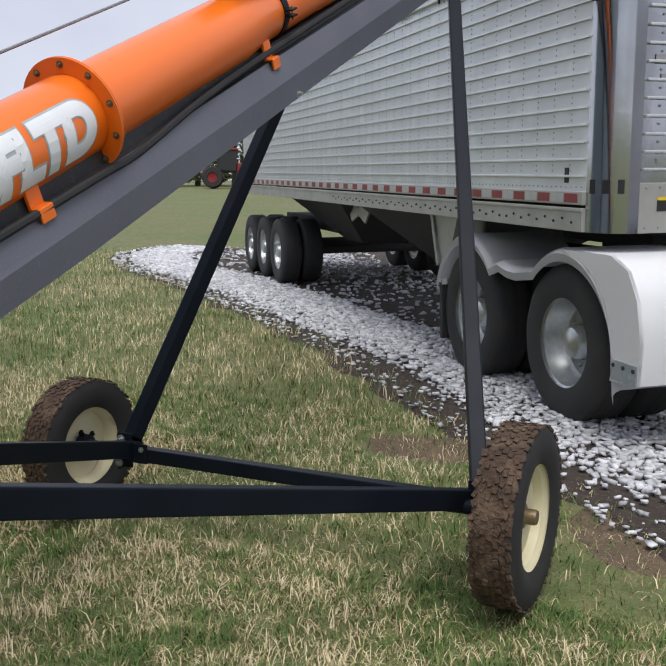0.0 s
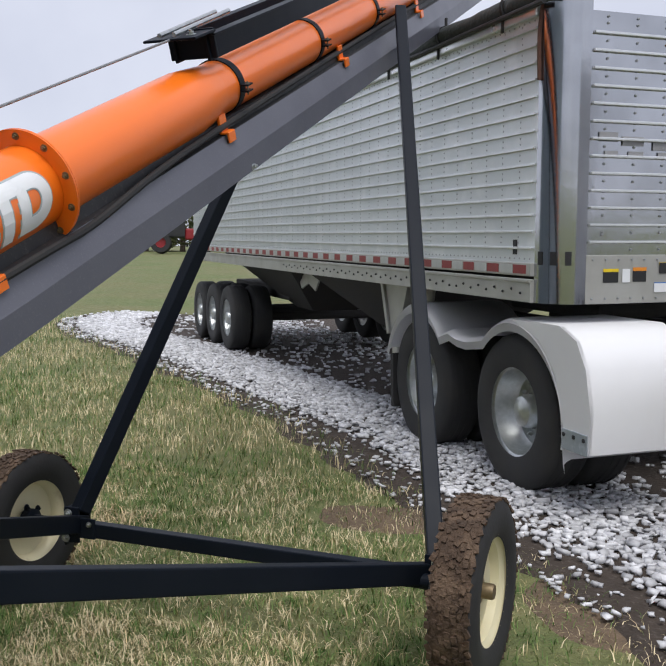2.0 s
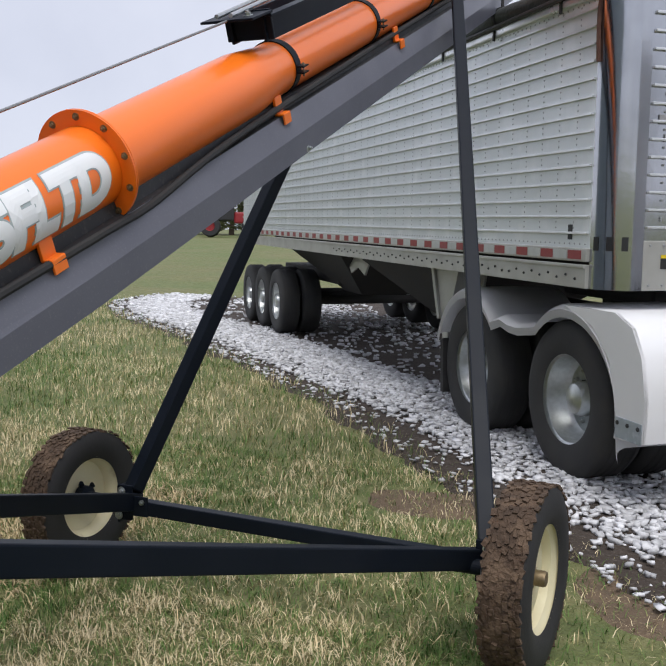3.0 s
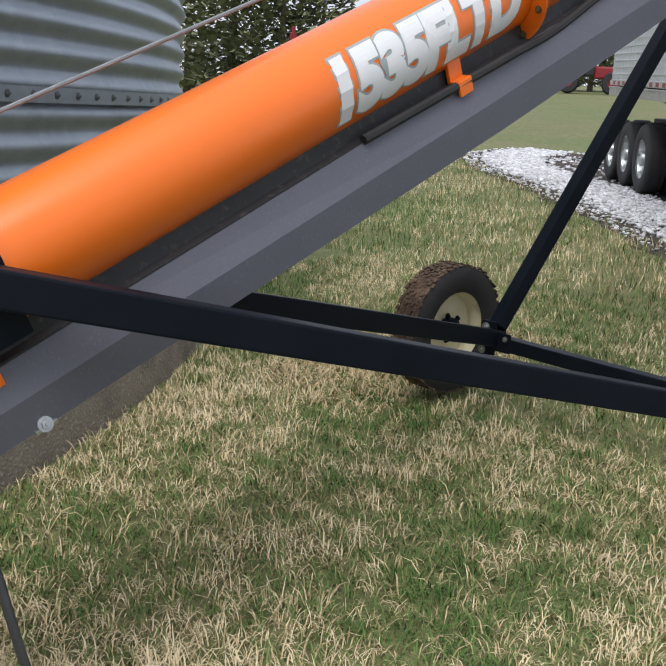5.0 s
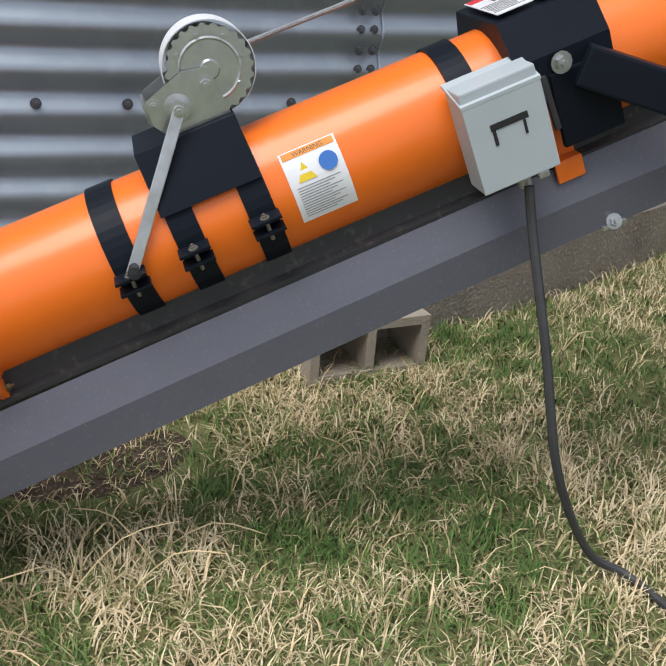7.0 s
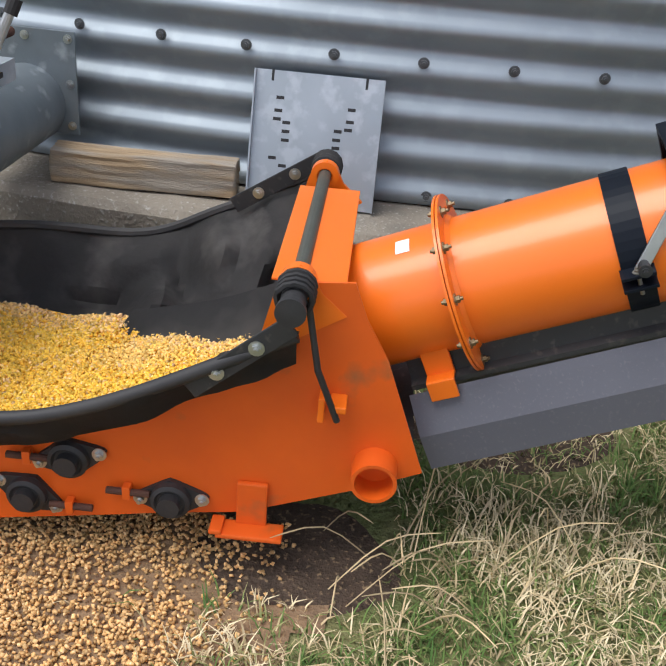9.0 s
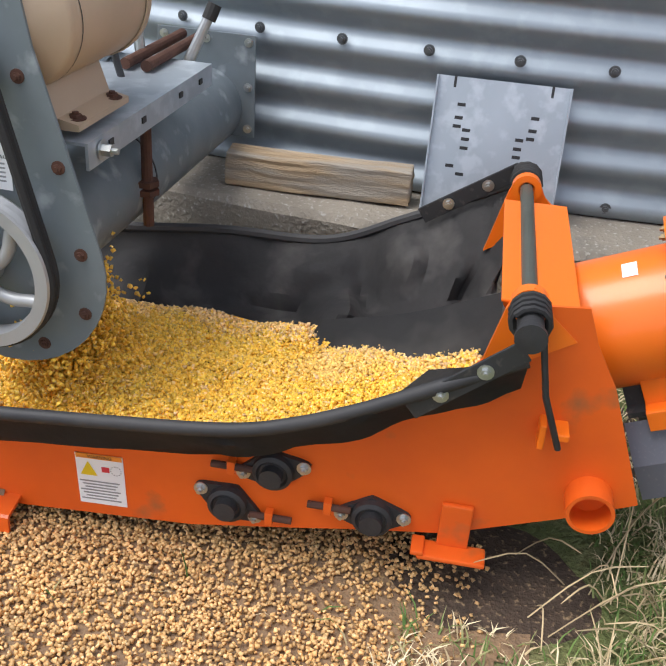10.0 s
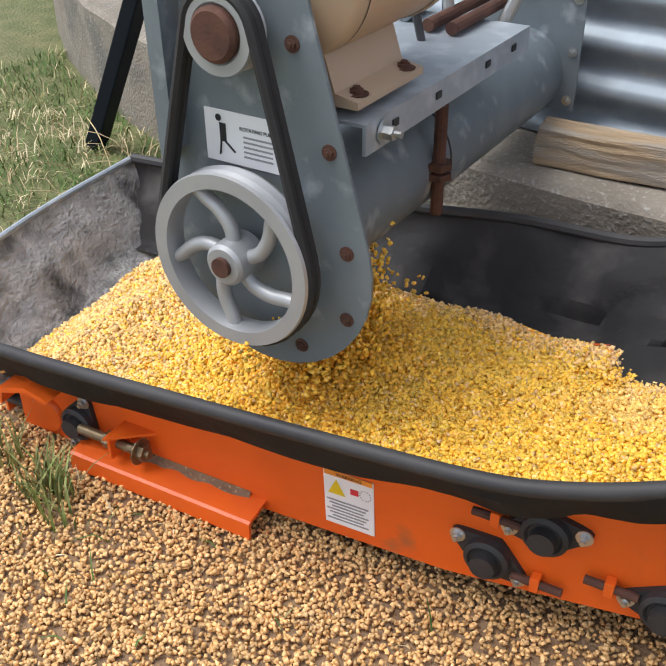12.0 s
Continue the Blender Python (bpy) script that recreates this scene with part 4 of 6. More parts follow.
part("maker_plate", bm, INK, sw, "worn unreadable maker's plate")
bm = B()
box(bm, (0.185, -0.212, 0.03), (0.03, 0.012, 0.05), None, 0.003)
m, n = span((0.185, -0.2, 0.05), (0.19, -0.195, -0.05), (1, 0, 0))
box(bm, (0, n / 2, 0), (0.012, n, 0.01), m, 0.003)
part("switch_lever", bm, CAST_DARK, sw, "steel switch lever")
bm = B()
cyl(bm, (0.18, -0.275, -0.103), (0.18, -0.275, -0.13), 0.013, seg=12)
box(bm, (0.215, -0.25, -0.106), (0.012, 0.02, 0.012), None, 0.002)
part("cable_gland", bm, STEEL, sw)

start = CM @ Vector((0.18, -0.275, -0.125))
bm = B()
sweep(bm, smooth_line([start, start + Vector((0.015, 0.02, -0.1)), *[TILT @ Vector(q) for q in ((-1.7, 0.80, 0.55), (-1.66, 0.84, 0.3), (-1.68, 0.95, 0.08), (-1.66, 1.03, 0.025), (-1.58, 1.06, 0.02),
                        (-1.4, 1.1, 0.02), (-1.15, 1.2, 0.02), (-0.9, 1.35, 0.02))]], 8), 0.0092, 8)
tagged(part("power_cable", bm, CABLE, smooth=True), "thick dark grey power cable hanging from the switch box", "cable")

# ---------------------------------------------------------------- intake hopper
HM = pose(-2.02, -1.2, 0, 0, 0, 3.4)
hopper = thing("intake_hopper", HM, "orange steel intake hopper with black canvas sides full of corn", "grain hopper")
SIDE = [(0.968, 0.285), (0.845, 0.228), (0.689, 0.168), (0.632, 0.146), (0.473, 0.122), (0.335, 0.097), (0.127, 0.062), (-0.232, 0.04), (-0.75, 0.02), (-0.87, 0.02), (-0.87, 0.15),
        (-0.398, 0.192), (-0.126, 0.224), (0.127, 0.248), (0.224, 0.266), (0.434, 0.34), (0.586, 0.46), (0.668, 0.565), (0.7, 0.655), (0.81, 0.665), (0.836, 0.597), (0.881, 0.519)]
FAR_SIDE = SIDE[:15] + [(0.434, 0.31), (0.586, 0.36), (0.69, 0.40), (0.80, 0.5), (0.84, 0.5), (0.89, 0.45)]
for sx, shape in ((0.24, SIDE), (-0.27, FAR_SIDE)):
    bm = B()
    prism(bm, shape, "x", sx - 0.003, sx + 0.003)
    part("side_panel", bm, ORANGE_WORN, hopper, "orange steel side plate")
bm = B()
prism(bm, [(-0.93, 0.05), (0.28, 0.1), (0.95, 0.3), (0.95, 0.31), (0.28, 0.11), (-0.93, 0.06)], "x", -0.26, 0.235)
part("floor_pan", bm, DARK_PAINT_AND_SHADE, hopper)
bm = B()
box(bm, (-0.015, -0.93, 0.08), (0.5, 0.006, 0.11))
part("end_panel", bm, ORANGE_WORN, hopper)
# transition to the tube
bm = B()
tc = HM.inverted() @ CM @ Vector((0, -1.5, 0))
td = (HM.inverted().to_3x3() @ U).normalized()
ring_n = 32
e1 = Vector((1, 0, 0))
e2 = e1.cross(td).normalized()
if e2.z < 0:
    e2 = -e2
top_r = [bm.verts.new(tc + (e1 * math.cos(2 * math.pi * k / ring_n) + e2 * math.sin(2 * math.pi * k / ring_n)) * TR * 1.005) for k in range(ring_n)]
base_r = []
for k in range(ring_n):
    a = 2 * math.pi * k / ring_n
    c, s_ = math.cos(a), math.sin(a)
    q = max(abs(c), abs(s_))
    base_r.append(bm.verts.new((0.0 + 0.2 * c / q, 0.70 - 0.03 * s_, 0.53 + 0.115 * s_ / q)))
for k in range(ring_n):
    bm.faces.new((base_r[k], base_r[(k + 1) % ring_n], top_r[(k + 1) % ring_n], top_r[k]))
part("tube_transition", bm, ORANGE, hopper, "orange square-to-round transition", smooth=True)
bm = B()
box(bm, (0.0, 0.73, 0.655), (0.47, 0.13, 0.006), None, 0.002)
part("top_cover", bm, ORANGE, hopper, "orange top cover plate")
# pipe socket
mS = pose(0.25, 0.878, 0.29)
bm = B()
lathe(bm, [(0.043, 0.05), (0.043, -0.02), (0.036, -0.02), (0.036, 0.05)], mS, 32, True)
part("pipe_socket", bm, ORANGE_WORN, hopper, "open orange pipe socket", smooth=True)
# foot, skid and tabs
bm = B()
box(bm, (0.25, 0.65, 0.175), (0.012, 0.06, 0.1), None, 0.004)
box(bm, (0.27, 0.65, 0.122), (0.05, 0.13, 0.01), pose(0, 0, 0, 0, 0, 0), 0.004)
box(bm, (0.27, 0.585, 0.13), (0.05, 0.025, 0.01), pose(0, 0, 0), 0.003)
part("support_foot", bm, ORANGE_WORN, hopper, "scuffed orange foot bracket")
bm = B()
prism(bm, [(0.243, 0.064), (0.3, 0.056), (0.306, 0.052), (0.308, 0.016), (0.302, 0.016), (0.298, 0.048), (0.243, 0.056)], "y", -0.68, -0.24)
part("skid", bm, ORANGE_WORN, hopper, "faded orange skid angle")
bm = B()
LEDGE_DIRT = material("dry_brown_dirt", (0.24, 0.15, 0.09), 0.95, second=(0.16, 0.09, 0.055), scale=20, fine=120, bump=0.8, speckle=(0.45, 0.32, 0.18))
rows_ = []
for k in range(25):
    y = -0.67 + k * 0.0165
    w = 0.022 + 0.018 * noise.noise((k * 0.4, 1, 1))
    rows_.append([bm.verts.new((0.2435 + w * t, y, 0.0655 - 0.008 * t + h_ + 0.003 * noise.noise((k, t * 4, 0)))) for t, h_ in ((0, 0.006), (0.5, 0.003), (1.0, -0.001))])
for ra, rb in zip(rows_, rows_[1:]):
    for i in range(2):
        bm.faces.new((ra[i], ra[i + 1], rb[i + 1], rb[i]))
part("ledge_dirt", bm, LEDGE_DIRT, hopper, "brown dirt lying on the skid", smooth=True)
bm = B()
prism(bm, [(-0.86, 0.125), (-0.85, 0.165), (-0.77, 0.19), (-0.71, 0.175), (-0.72, 0.165), (-0.77, 0.178), (-0.84, 0.155), (-0.848, 0.125)], "x", 0.24, 0.31)
part("tail_bracket", bm, ORANGE_WORN, hopper, "bent orange tail guard bracket")
bm = B()
prism(bm, [(0.243, -0.575), (0.31, -0.575), (0.243, -0.49)], "z", 0.128, 0.134)
box(bm, (0.272, -0.572, 0.105), (0.056, 0.007, 0.06), None, 0.002)
part("adjuster_bracket", bm, ORANGE_WORN, hopper, "orange three-cornered belt adjuster bracket")
bm = B()
lathe(bm, [(0.0, 0.02), (0.04, 0.018), (0.046, 0.01), (0.046, -0.46), (0.0, -0.47)], pose(0.235, -0.79, 0.075), 20)
part("tail_roller", bm, ORANGE_WORN, hopper, "orange tail roller end", smooth=True)


def bearing(y, z, turn=0.0, r=0.045, plate=True):
    m = pose(0.243, y, z, turn, 0, 0) @ Matrix.Scale(0.78, 4)
    bm = B()
    if plate:
        pts = []
        for k in range(24):
            a = 2 * math.pi * k / 24
            pts.append((0.095 * math.cos(a) * (0.62 + 0.38 * abs(math.cos(a)) ** 2), 0.056 * math.sin(a) * (1 - 0.35 * abs(math.cos(a)))))
        prism(bm, pts, "x", 0.0, 0.014, m)
    lathe(bm, [(0.052, 0.01), (0.05, 0.03), (0.04, 0.036), (0.034, 0.03), (0.028, 0.03), (0.028, 0.055), (0.0, 0.056)], m, 28)
    b = part("flange_bearing", bm, CAST_DARK, hopper, "dark cast flange bearing", smooth=True)
    for sy in (-0.078, 0.078):
        c = B()
        bolt(c, m @ Vector((0.014, sy, 0)), (1, 0, 0), 0.009, 0.01)
        part("bearing_bolt", c, STEEL, b)
    return b


bearing(0.492, 0.168, 5)
bearing(0.206, 0.144, -25)
bearing(0.295, 0.241, 15)
bearing(-0.69, 0.095, 70)
for y, z, d in ((0.405, 0.176, -1), (0.29, 0.126, 1), (0.213, 0.237, -1)):
    bm = B()
    box(bm, (0.255, y, z), (0.02, 0.016, 0.03), None, 0.002)
    tb = part("adjuster_tab", bm, ORANGE_WORN, hopper)
    bm = B()
    cyl(bm, (0.257, y - 0.04, z), (0.257, y + 0.045, z), 0.0075, seg=10)
    part("adjuster_bolt", bm, RUSTY, tb)
bm = B()
cyl(bm, (0.275, -0.67, 0.1), (0.275, -0.515, 0.1), 0.011, seg=12)
cyl(bm, (0.275, -0.6, 0.1), (0.275, -0.585, 0.1), 0.018, seg=6)
bolt(bm, (0.275, -0.515, 0.1), (0, 1, 0), 0.018, 0.016)
part("belt_tensioner", bm, STEEL_GOLD, hopper, "long belt tension bolt")
# sticker on the side
def flat_sticker(parent, y, z, w, h, x, slope=0.0):
    m = pose(x, y, z, slope, 0, 0)
    bm = B()
    box(bm, (0, 0, 0), (0.0016, w, h), m)
    stk = part("warning_sticker", bm, DECAL, parent, "white and orange printed warning sticker")
    bm = B()
    box(bm, (0.0012, 0, h * 0.46), (0.0012, w * 0.96, h * 0.09), m)
    part("sticker_band", bm, ORANGE_INK, stk)
    bm = B()
    bm.faces.new([bm.verts.new(m @ Vector((0.0016, a * w, b * h))) for a, b in ((-0.42, 0.08), (-0.06, 0.08), (-0.24, 0.36))])
    part("warning_triangle", bm, YELLOW, stk)
    bm = B()
    box(bm, (0.0012, 0.12 * w, 0.22 * h), (0.0012, 0.16 * w, 0.1 * h), m)
    part("pictogram_red", bm, RED, stk)
    bm = B()
    for k in range(12):
        a0, a1 = 0.52 * k, 0.52 * k + 0.3
        q = [m @ Vector((0.0016, 0.34 * w + rr * w * math.cos(a), 0.22 * h + rr * w * math.sin(a))) for rr, a in ((0.1, a0), (0.12, a0), (0.12, a1), (0.1, a1))]
        bm.faces.new([bm.verts.new(x_) for x_ in q])
    for k in range(7):
        box(bm, (0.0012, -0.03 * w, (-0.04 - k * 0.06) * h), (0.0012, w * (0.84 - 0.1 * (k % 3)), h * 0.022), m)
    part("print_block", bm, INK_GREY, stk)
    text_part("sticker_word", "WARNING", h * 0.085, m @ pose(0.002, -0.24 * w, 0.43 * h, 90, 0, 90), INK, stk)


flat_sticker(hopper, -0.06, 0.14, 0.1, 0.125, 0.2445, 2)

RIM = [(0.31, -0.98, 0.27), (0.33, -0.7, 0.295), (0.335, -0.36, 0.325), (0.335, 0.0, 0.355), (0.33, 0.22, 0.375), (0.325, 0.34, 0.405), (0.32, 0.46, 0.455), (0.31, 0.6, 0.525), (0.3, 0.72, 0.585)]
rim = smooth_line(RIM, 8)
BACK = [(-0.45, -1.08, 0.35), (-0.49, -0.4, 0.355), (-0.5, -0.03, 0.385), (-0.5, 0.255, 0.395), (-0.49, 0.445, 0.48), (-0.48, 0.62, 0.57), (-0.47, 0.7, 0.615)]
back_rim = smooth_line(BACK, 8)
CORN_BACK = [(-1.1, -0.3), (0.0, -0.27), (0.3, -0.19), (0.45, -0.1), (0.7, -0.02)]


def skin(bm, a, b, rows=5, sag=0.0, wave=0.0):
    """A cloth surface between two lines of points."""
    n = max(len(a), len(b))
    pick = lambda l, k: l[round(k * (len(l) - 1) / (n - 1))]
    g = []
    for k in range(n):
        p, q = Vector(pick(a, k)), Vector(pick(b, k))
        col = []
        for j in range(rows + 1):
            t = j / rows
            v = p.lerp(q, t)
            s_ = math.sin(math.pi * t)
            v += Vector((0, 0, -sag * s_)) + Vector((1, 0.4, 0.7)) * (wave * s_ * noise.noise((k * 0.22, t * 2.5, len(a))))
            col.append(bm.verts.new(v))
        g.append(col)
    for k in range(n - 1):
        for j in range(rows):
            bm.faces.new((g[k][j], g[k + 1][j], g[k + 1][j + 1], g[k][j + 1]))


def cloth(name, a, b, mat, label, rows=6, sag=0.0, wave=0.0):
    bm = B()
    skin(bm, a, b, rows, sag, wave)
    bmesh.ops.solidify(bm, geom=bm.faces[:], thickness=0.004)
    return part(name, bm, mat, hopper, label, smooth=True)


side_top = [Vector((0.25, y, lerp_line([(-0.93, 0.145), (-0.398, 0.192), (-0.126, 0.224), (0.127, 0.248), (0.224, 0.266), (0.434, 0.34), (0.586, 0.46), (0.69, 0.57)], y) - 0.004)) for y in [p.y for p in rim]]
apron = [Vector((p.x - 0.02 - 0.01 * math.sin(k * 0.5), p.y, p.z - 0.07 - 0.008 * noise.noise((k * 0.3, 0, 0)))) for k, p in enumerate(rim)]
cloth("hanging_hem", [p + Vector((0.012, 0, 0)) for p in rim], apron, CANVAS, "black canvas hem hanging over the side", 4, 0.0, 0.012)
cloth("near_flap", rim, side_top, CANVAS, "black rubber canvas side flap", 5, 0.004, 0.01)
inner = [Vector((0.2, p.y, max(0.12, s_.z - 0.06))) for p, s_ in zip(rim, side_top)]
cloth("near_flap_lining", [p - Vector((0.006, 0, 0.004)) for p in rim], inner, CANVAS, "", 3)
bm = B()
sweep(bm, rim, 0.0135, 10)
part("rim_roll", bm, CANVAS, hopper, "rolled black canvas hem", smooth=True)
low_back = [Vector((lerp_line(CORN_BACK, p.y) - 0.01, p.y, lerp_line([(-1.1, 0.16), (-0.4, 0.2), (0.2, 0.26), (0.45, 0.32), (0.7, 0.42)], p.y))) for p in back_rim]
cloth("back_flap", back_rim, low_back, CANVAS_WORN, "sagging black canvas back wall", 14, 0.05, 0.12)
bm = B()
sweep(bm, back_rim, 0.013, 8)
part("rim_roll", bm, CANVAS, hopper, smooth=True)
end_top = smooth_line([(0.31, -0.98, 0.27), (0.2, -1.05, 0.32), (-0.1, -1.09, 0.335), (-0.45, -1.08, 0.35)], 6)
end_low = [Vector((p.x * 0.85, -0.9, 0.12)) for p in end_top]
cloth("end_flap", end_top, end_low, DUSTY_CANVAS, "dust-whitened canvas end wall", 12, 0.02, 0.07)
bm = B()
sweep(bm, end_top, 0.008, 8)
part("end_hem", bm, GALV_FLAT, hopper, smooth=True)
cloth("corner_flap", smooth_line([(-0.2, 0.30, 0.33), (-0.16, 0.5, 0.4), (-0.12, 0.69, 0.5)], 4), smooth_line([(-0.08, 0.26, 0.275), (-0.04, 0.46, 0.32), (0.0, 0.69, 0.42)], 4), CANVAS,
      "bolted black canvas inner flap", 3)
cloth("corner_flap", smooth_line([(0.1, 0.56, 0.42), (0.2, 0.64, 0.5)], 4), smooth_line([(0.24, 0.44, 0.36), (0.27, 0.62, 0.46)], 4), CANVAS, "", 3)

# hinge bars at the mouth
for sx in (0.24, -0.32):
    bm = B()
    prism(bm, [(0.64, 0.5), (0.80, 0.6), (0.755, 0.64), (0.735, 0.68), (0.715, 0.69), (0.69, 0.68), (0.675, 0.645)], "x", sx - 0.005, sx + 0.005)
    lathe(bm, [(0.032, -0.012), (0.032, 0.012), (0.018, 0.012), (0.018, -0.012)], pose(sx, 0.712, 0.657), 24, True)
    part("hinge_eye", bm, ORANGE, hopper, "orange hinge eyelet")
bm = B()
cyl(bm, (0.25, 0.712, 0.657), (-0.33, 0.712, 0.657), 0.014, seg=16)
part("hinge_rod", bm, material("grey_green_rod", (0.13, 0.14, 0.12), 0.5, 0.5), hopper, "grey-green hinge rod")
for sx, x2 in ((0.25, 0.345), (-0.33, -0.42)):
    bm = B()
    lathe(bm, [(0.0, 0.0), (0.022, 0.0), (0.022, 0.1), (0.026, 0.102), (0.026, 0.112), (0.0, 0.114)] if sx > 0 else [(0.0, 0.0), (0.022, 0.0), (0.022, -0.09), (0.0, -0.09)], pose(sx, 0.712, 0.657), 20)
    hb = part("hinge_sleeve", bm, CAST_DARK, hopper, "dark spring sleeve", smooth=True)
    bm = B()
    coil = [Vector((sx + (0.01 + 0.0085 * k / 6 if sx > 0 else -0.01 - 0.0085 * k / 6), 0.712 + 0.031 * math.cos(k * math.pi / 6), 0.657 + 0.031 * math.sin(k * math.pi / 6))) for k in range(0, 42)]
    sweep(bm, coil, 0.0055, 6)
    part("coil_spring", bm, RUBBER, hb, "black coil spring", smooth=True)
bm = B()
sweep(bm, [(0.29, 0.735, 0.645), (0.30, 0.76, 0.52), (0.285, 0.80, 0.41)], 0.006, 8)
part("spring_tail", bm, CAST_DARK, hopper, "long spring rod")
bm = B()
box(bm, (0.265, 0.80, 0.435), (0.05, 0.03, 0.014), None, 0.003)
box(bm, (0.262, 0.77, 0.425), (0.04, 0.012, 0.05), None, 0.003)
part("spring_stop", bm, ORANGE, hopper)
for x_, lst in ((0.315, ((0.55, 0.475), (0.70, 0.60))), (-0.45, ((0.5, 0.52), (0.69, 0.645)))):
    bm = B()
    m, n = span((x_, *lst[0]), (x_, *lst[1]), (1, 0, 0))
    box(bm, (0, n / 2, 0), (0.04, n + 0.03, 0.006), m, 0.002)
    sb = part("strap_bar", bm, DARK_PAINT_AND_SHADE, hopper, "flat dark strap bar")
    for t in (0.25, 0.7):
        c = B()
        q = Vector((x_ + 0.004, *lst[0])).lerp(Vector((x_ + 0.004, *lst[1])), t)
        bolt(c, q, (1, 0, 0), 0.009, 0.008)
        part("strap_bolt", c, STEEL, sb)

# ---------------------------------------------------------------- corn
def kernels(name, pts, mat, label, rng, size=0.0083):
    base = np.array([(-0.42, -0.3, -0.22), (-0.42, 0.3, -0.22), (-0.42, -0.3, 0.22), (-0.42, 0.3, 0.22), (0.5, -0.46, -0.28), (0.5, 0.46, -0.28), (0.5, -0.46, 0.28), (0.5, 0.46, 0.28)])
    quads = np.array([(0, 1, 3, 2), (4, 6, 7, 5), (0, 4, 5, 1), (2, 3, 7, 6), (0, 2, 6, 4), (1, 5, 7, 3)])
    n = len(pts)
    v = base[None] * (1 + rng.uniform(-0.18, 0.18, (n, 8, 3))) * size * rng.uniform(0.8, 1.2, (n, 1, 1))
    q = rng.normal(size=(n, 4))
    q[:, :3] *= np.array([0.45, 0.45, 1.0])
    q /= np.linalg.norm(q, axis=1)[:, None]
    x, y, z, w = q.T
    R = np.stack([np.stack([1 - 2 * (y * y + z * z), 2 * (x * y - z * w), 2 * (x * z + y * w)], -1),
                  np.stack([2 * (x * y + z * w), 1 - 2 * (x * x + z * z), 2 * (y * z - x * w)], -1),
                  np.stack([2 * (x * z - y * w), 2 * (y * z + x * w), 1 - 2 * (x * x + y * y)], -1)], 1)
    v = np.einsum("nij,nkj->nki", R, v) + np.asarray(pts)[:, None]
    return quad_object(name, v.reshape(-1, 3), (quads[None] + (np.arange(n) * 8)[:, None, None]).reshape(-1, 4), mat, label, "corn")


CR = np.random.default_rng(3)


def corn_z(x, y):
    z = lerp_line([(-0.95, 0.15), (-0.75, 0.215), (-0.3, 0.25), (0.1, 0.275), (0.35, 0.315), (0.5, 0.345), (0.7, 0.42)], y)
    return z + 0.02 * noise.noise((x * 6, y * 6, 1)) + 0.03 * math.exp(-((x + 0.02) ** 2 + (y + 0.12) ** 2) / 0.03)


bm = B()
gx, gy = [k * 0.019 - 0.34 for k in range(31)], [k * 0.0193 - 0.9 for k in range(81)]
gr = [[bm.verts.new((max(x, lerp_line(CORN_BACK, y)), y, corn_z(x, y) - 0.003)) for x in gx] for y in gy]
for j in range(80):
    for i in range(30):
        bm.faces.new((gr[j][i], gr[j][i + 1], gr[j + 1][i + 1], gr[j + 1][i]))
bed = part("corn_bed", bm, CORN, m=HM, smooth=True)
tagged(bed, "packed yellow corn under the loose kernels", "corn", kind="stuff")
pts, dust_pts = [], []
for _ in range(50000):
    x, y = CR.uniform(-0.34, 0.29), CR.uniform(-0.9, 0.66)
    if x < lerp_line(CORN_BACK, y) or x > lerp_line([(-0.95, 0.26), (0.0, 0.28), (0.12, 0.24), (0.3, 0.225), (0.7, 0.22)], y):
        continue
    back = x - lerp_line(CORN_BACK, y)
    dusty = max(0.0, 1 - back / 0.1) * 0.9 + max(0.0, min(1.0, (-0.42 - y) / 0.25)) * 0.75 + 0.06
    (dust_pts if CR.random() < dusty else pts).append(HM @ Vector((x, y, corn_z(x, y) + CR.uniform(-0.003, 0.005))))
kernels("corn_grain", [tuple(p) for p in pts], CORN, "bright yellow shelled corn kernels filling the hopper", CR)
kernels("dusty_corn", [tuple(p) for p in dust_pts], CORN_DUSTY, "pink dusted corn kernels along the canvas", CR)
pts = []
for _ in range(6500):
    t = CR.random() ** 0.8
    z = 0.58 - 0.31 * t
    pts.append((-1.97 + CR.normal(0, 0.035 + 0.055 * t), -1.41 + CR.normal(0, 0.024 + 0.036 * t), z))
kernels("falling_corn", pts, CORN, "stream of corn kernels dropping from the unloading tube", CR)
pts = []
while len(pts) < 30000:
    x, y = CR.uniform(-1.95, -0.95), CR.uniform(-2.7, -0.45)
    edge = lerp_line([(-2.7, 0.3), (-2.0, 0.75), (-1.7, 0.95), (-1.0, 1.0), (-0.75, 0.75), (-0.45, 0.02)], y) * (1.0 if x < -1.3 else 0.92)
    if CR.random() < edge * (0.75 + 0.5 * noise.noise((x * 5, y * 5, 4))):
        pts.append((x, y, gz(x, y) + 0.006 + CR.uniform(0, 0.012)))
kernels("spilled_corn", pts, CORN_DULL, "dusty spilled corn scattered over the bare ground", CR)
bm = B()
gr = []
for j in range(41):
    y = -2.8 + j * 0.0625
    gr.append([bm.verts.new((x, y, gz(x, y) + 0.005 - (0.012 if i in (0, 24) or j in (0, 40) else 0))) for i, x in enumerate([-2.15 + k * 0.055 for k in range(25)])])
for j in range(40):
    for i in range(24):
        if math.hypot((i - 10) / 13, (j - 19) / 19.5) + 0.25 * noise.noise((i * 0.3, j * 0.3, 0)) < 1:
            bm.faces.new((gr[j][i], gr[j][i + 1], gr[j + 1][i + 1], gr[j + 1][i]))
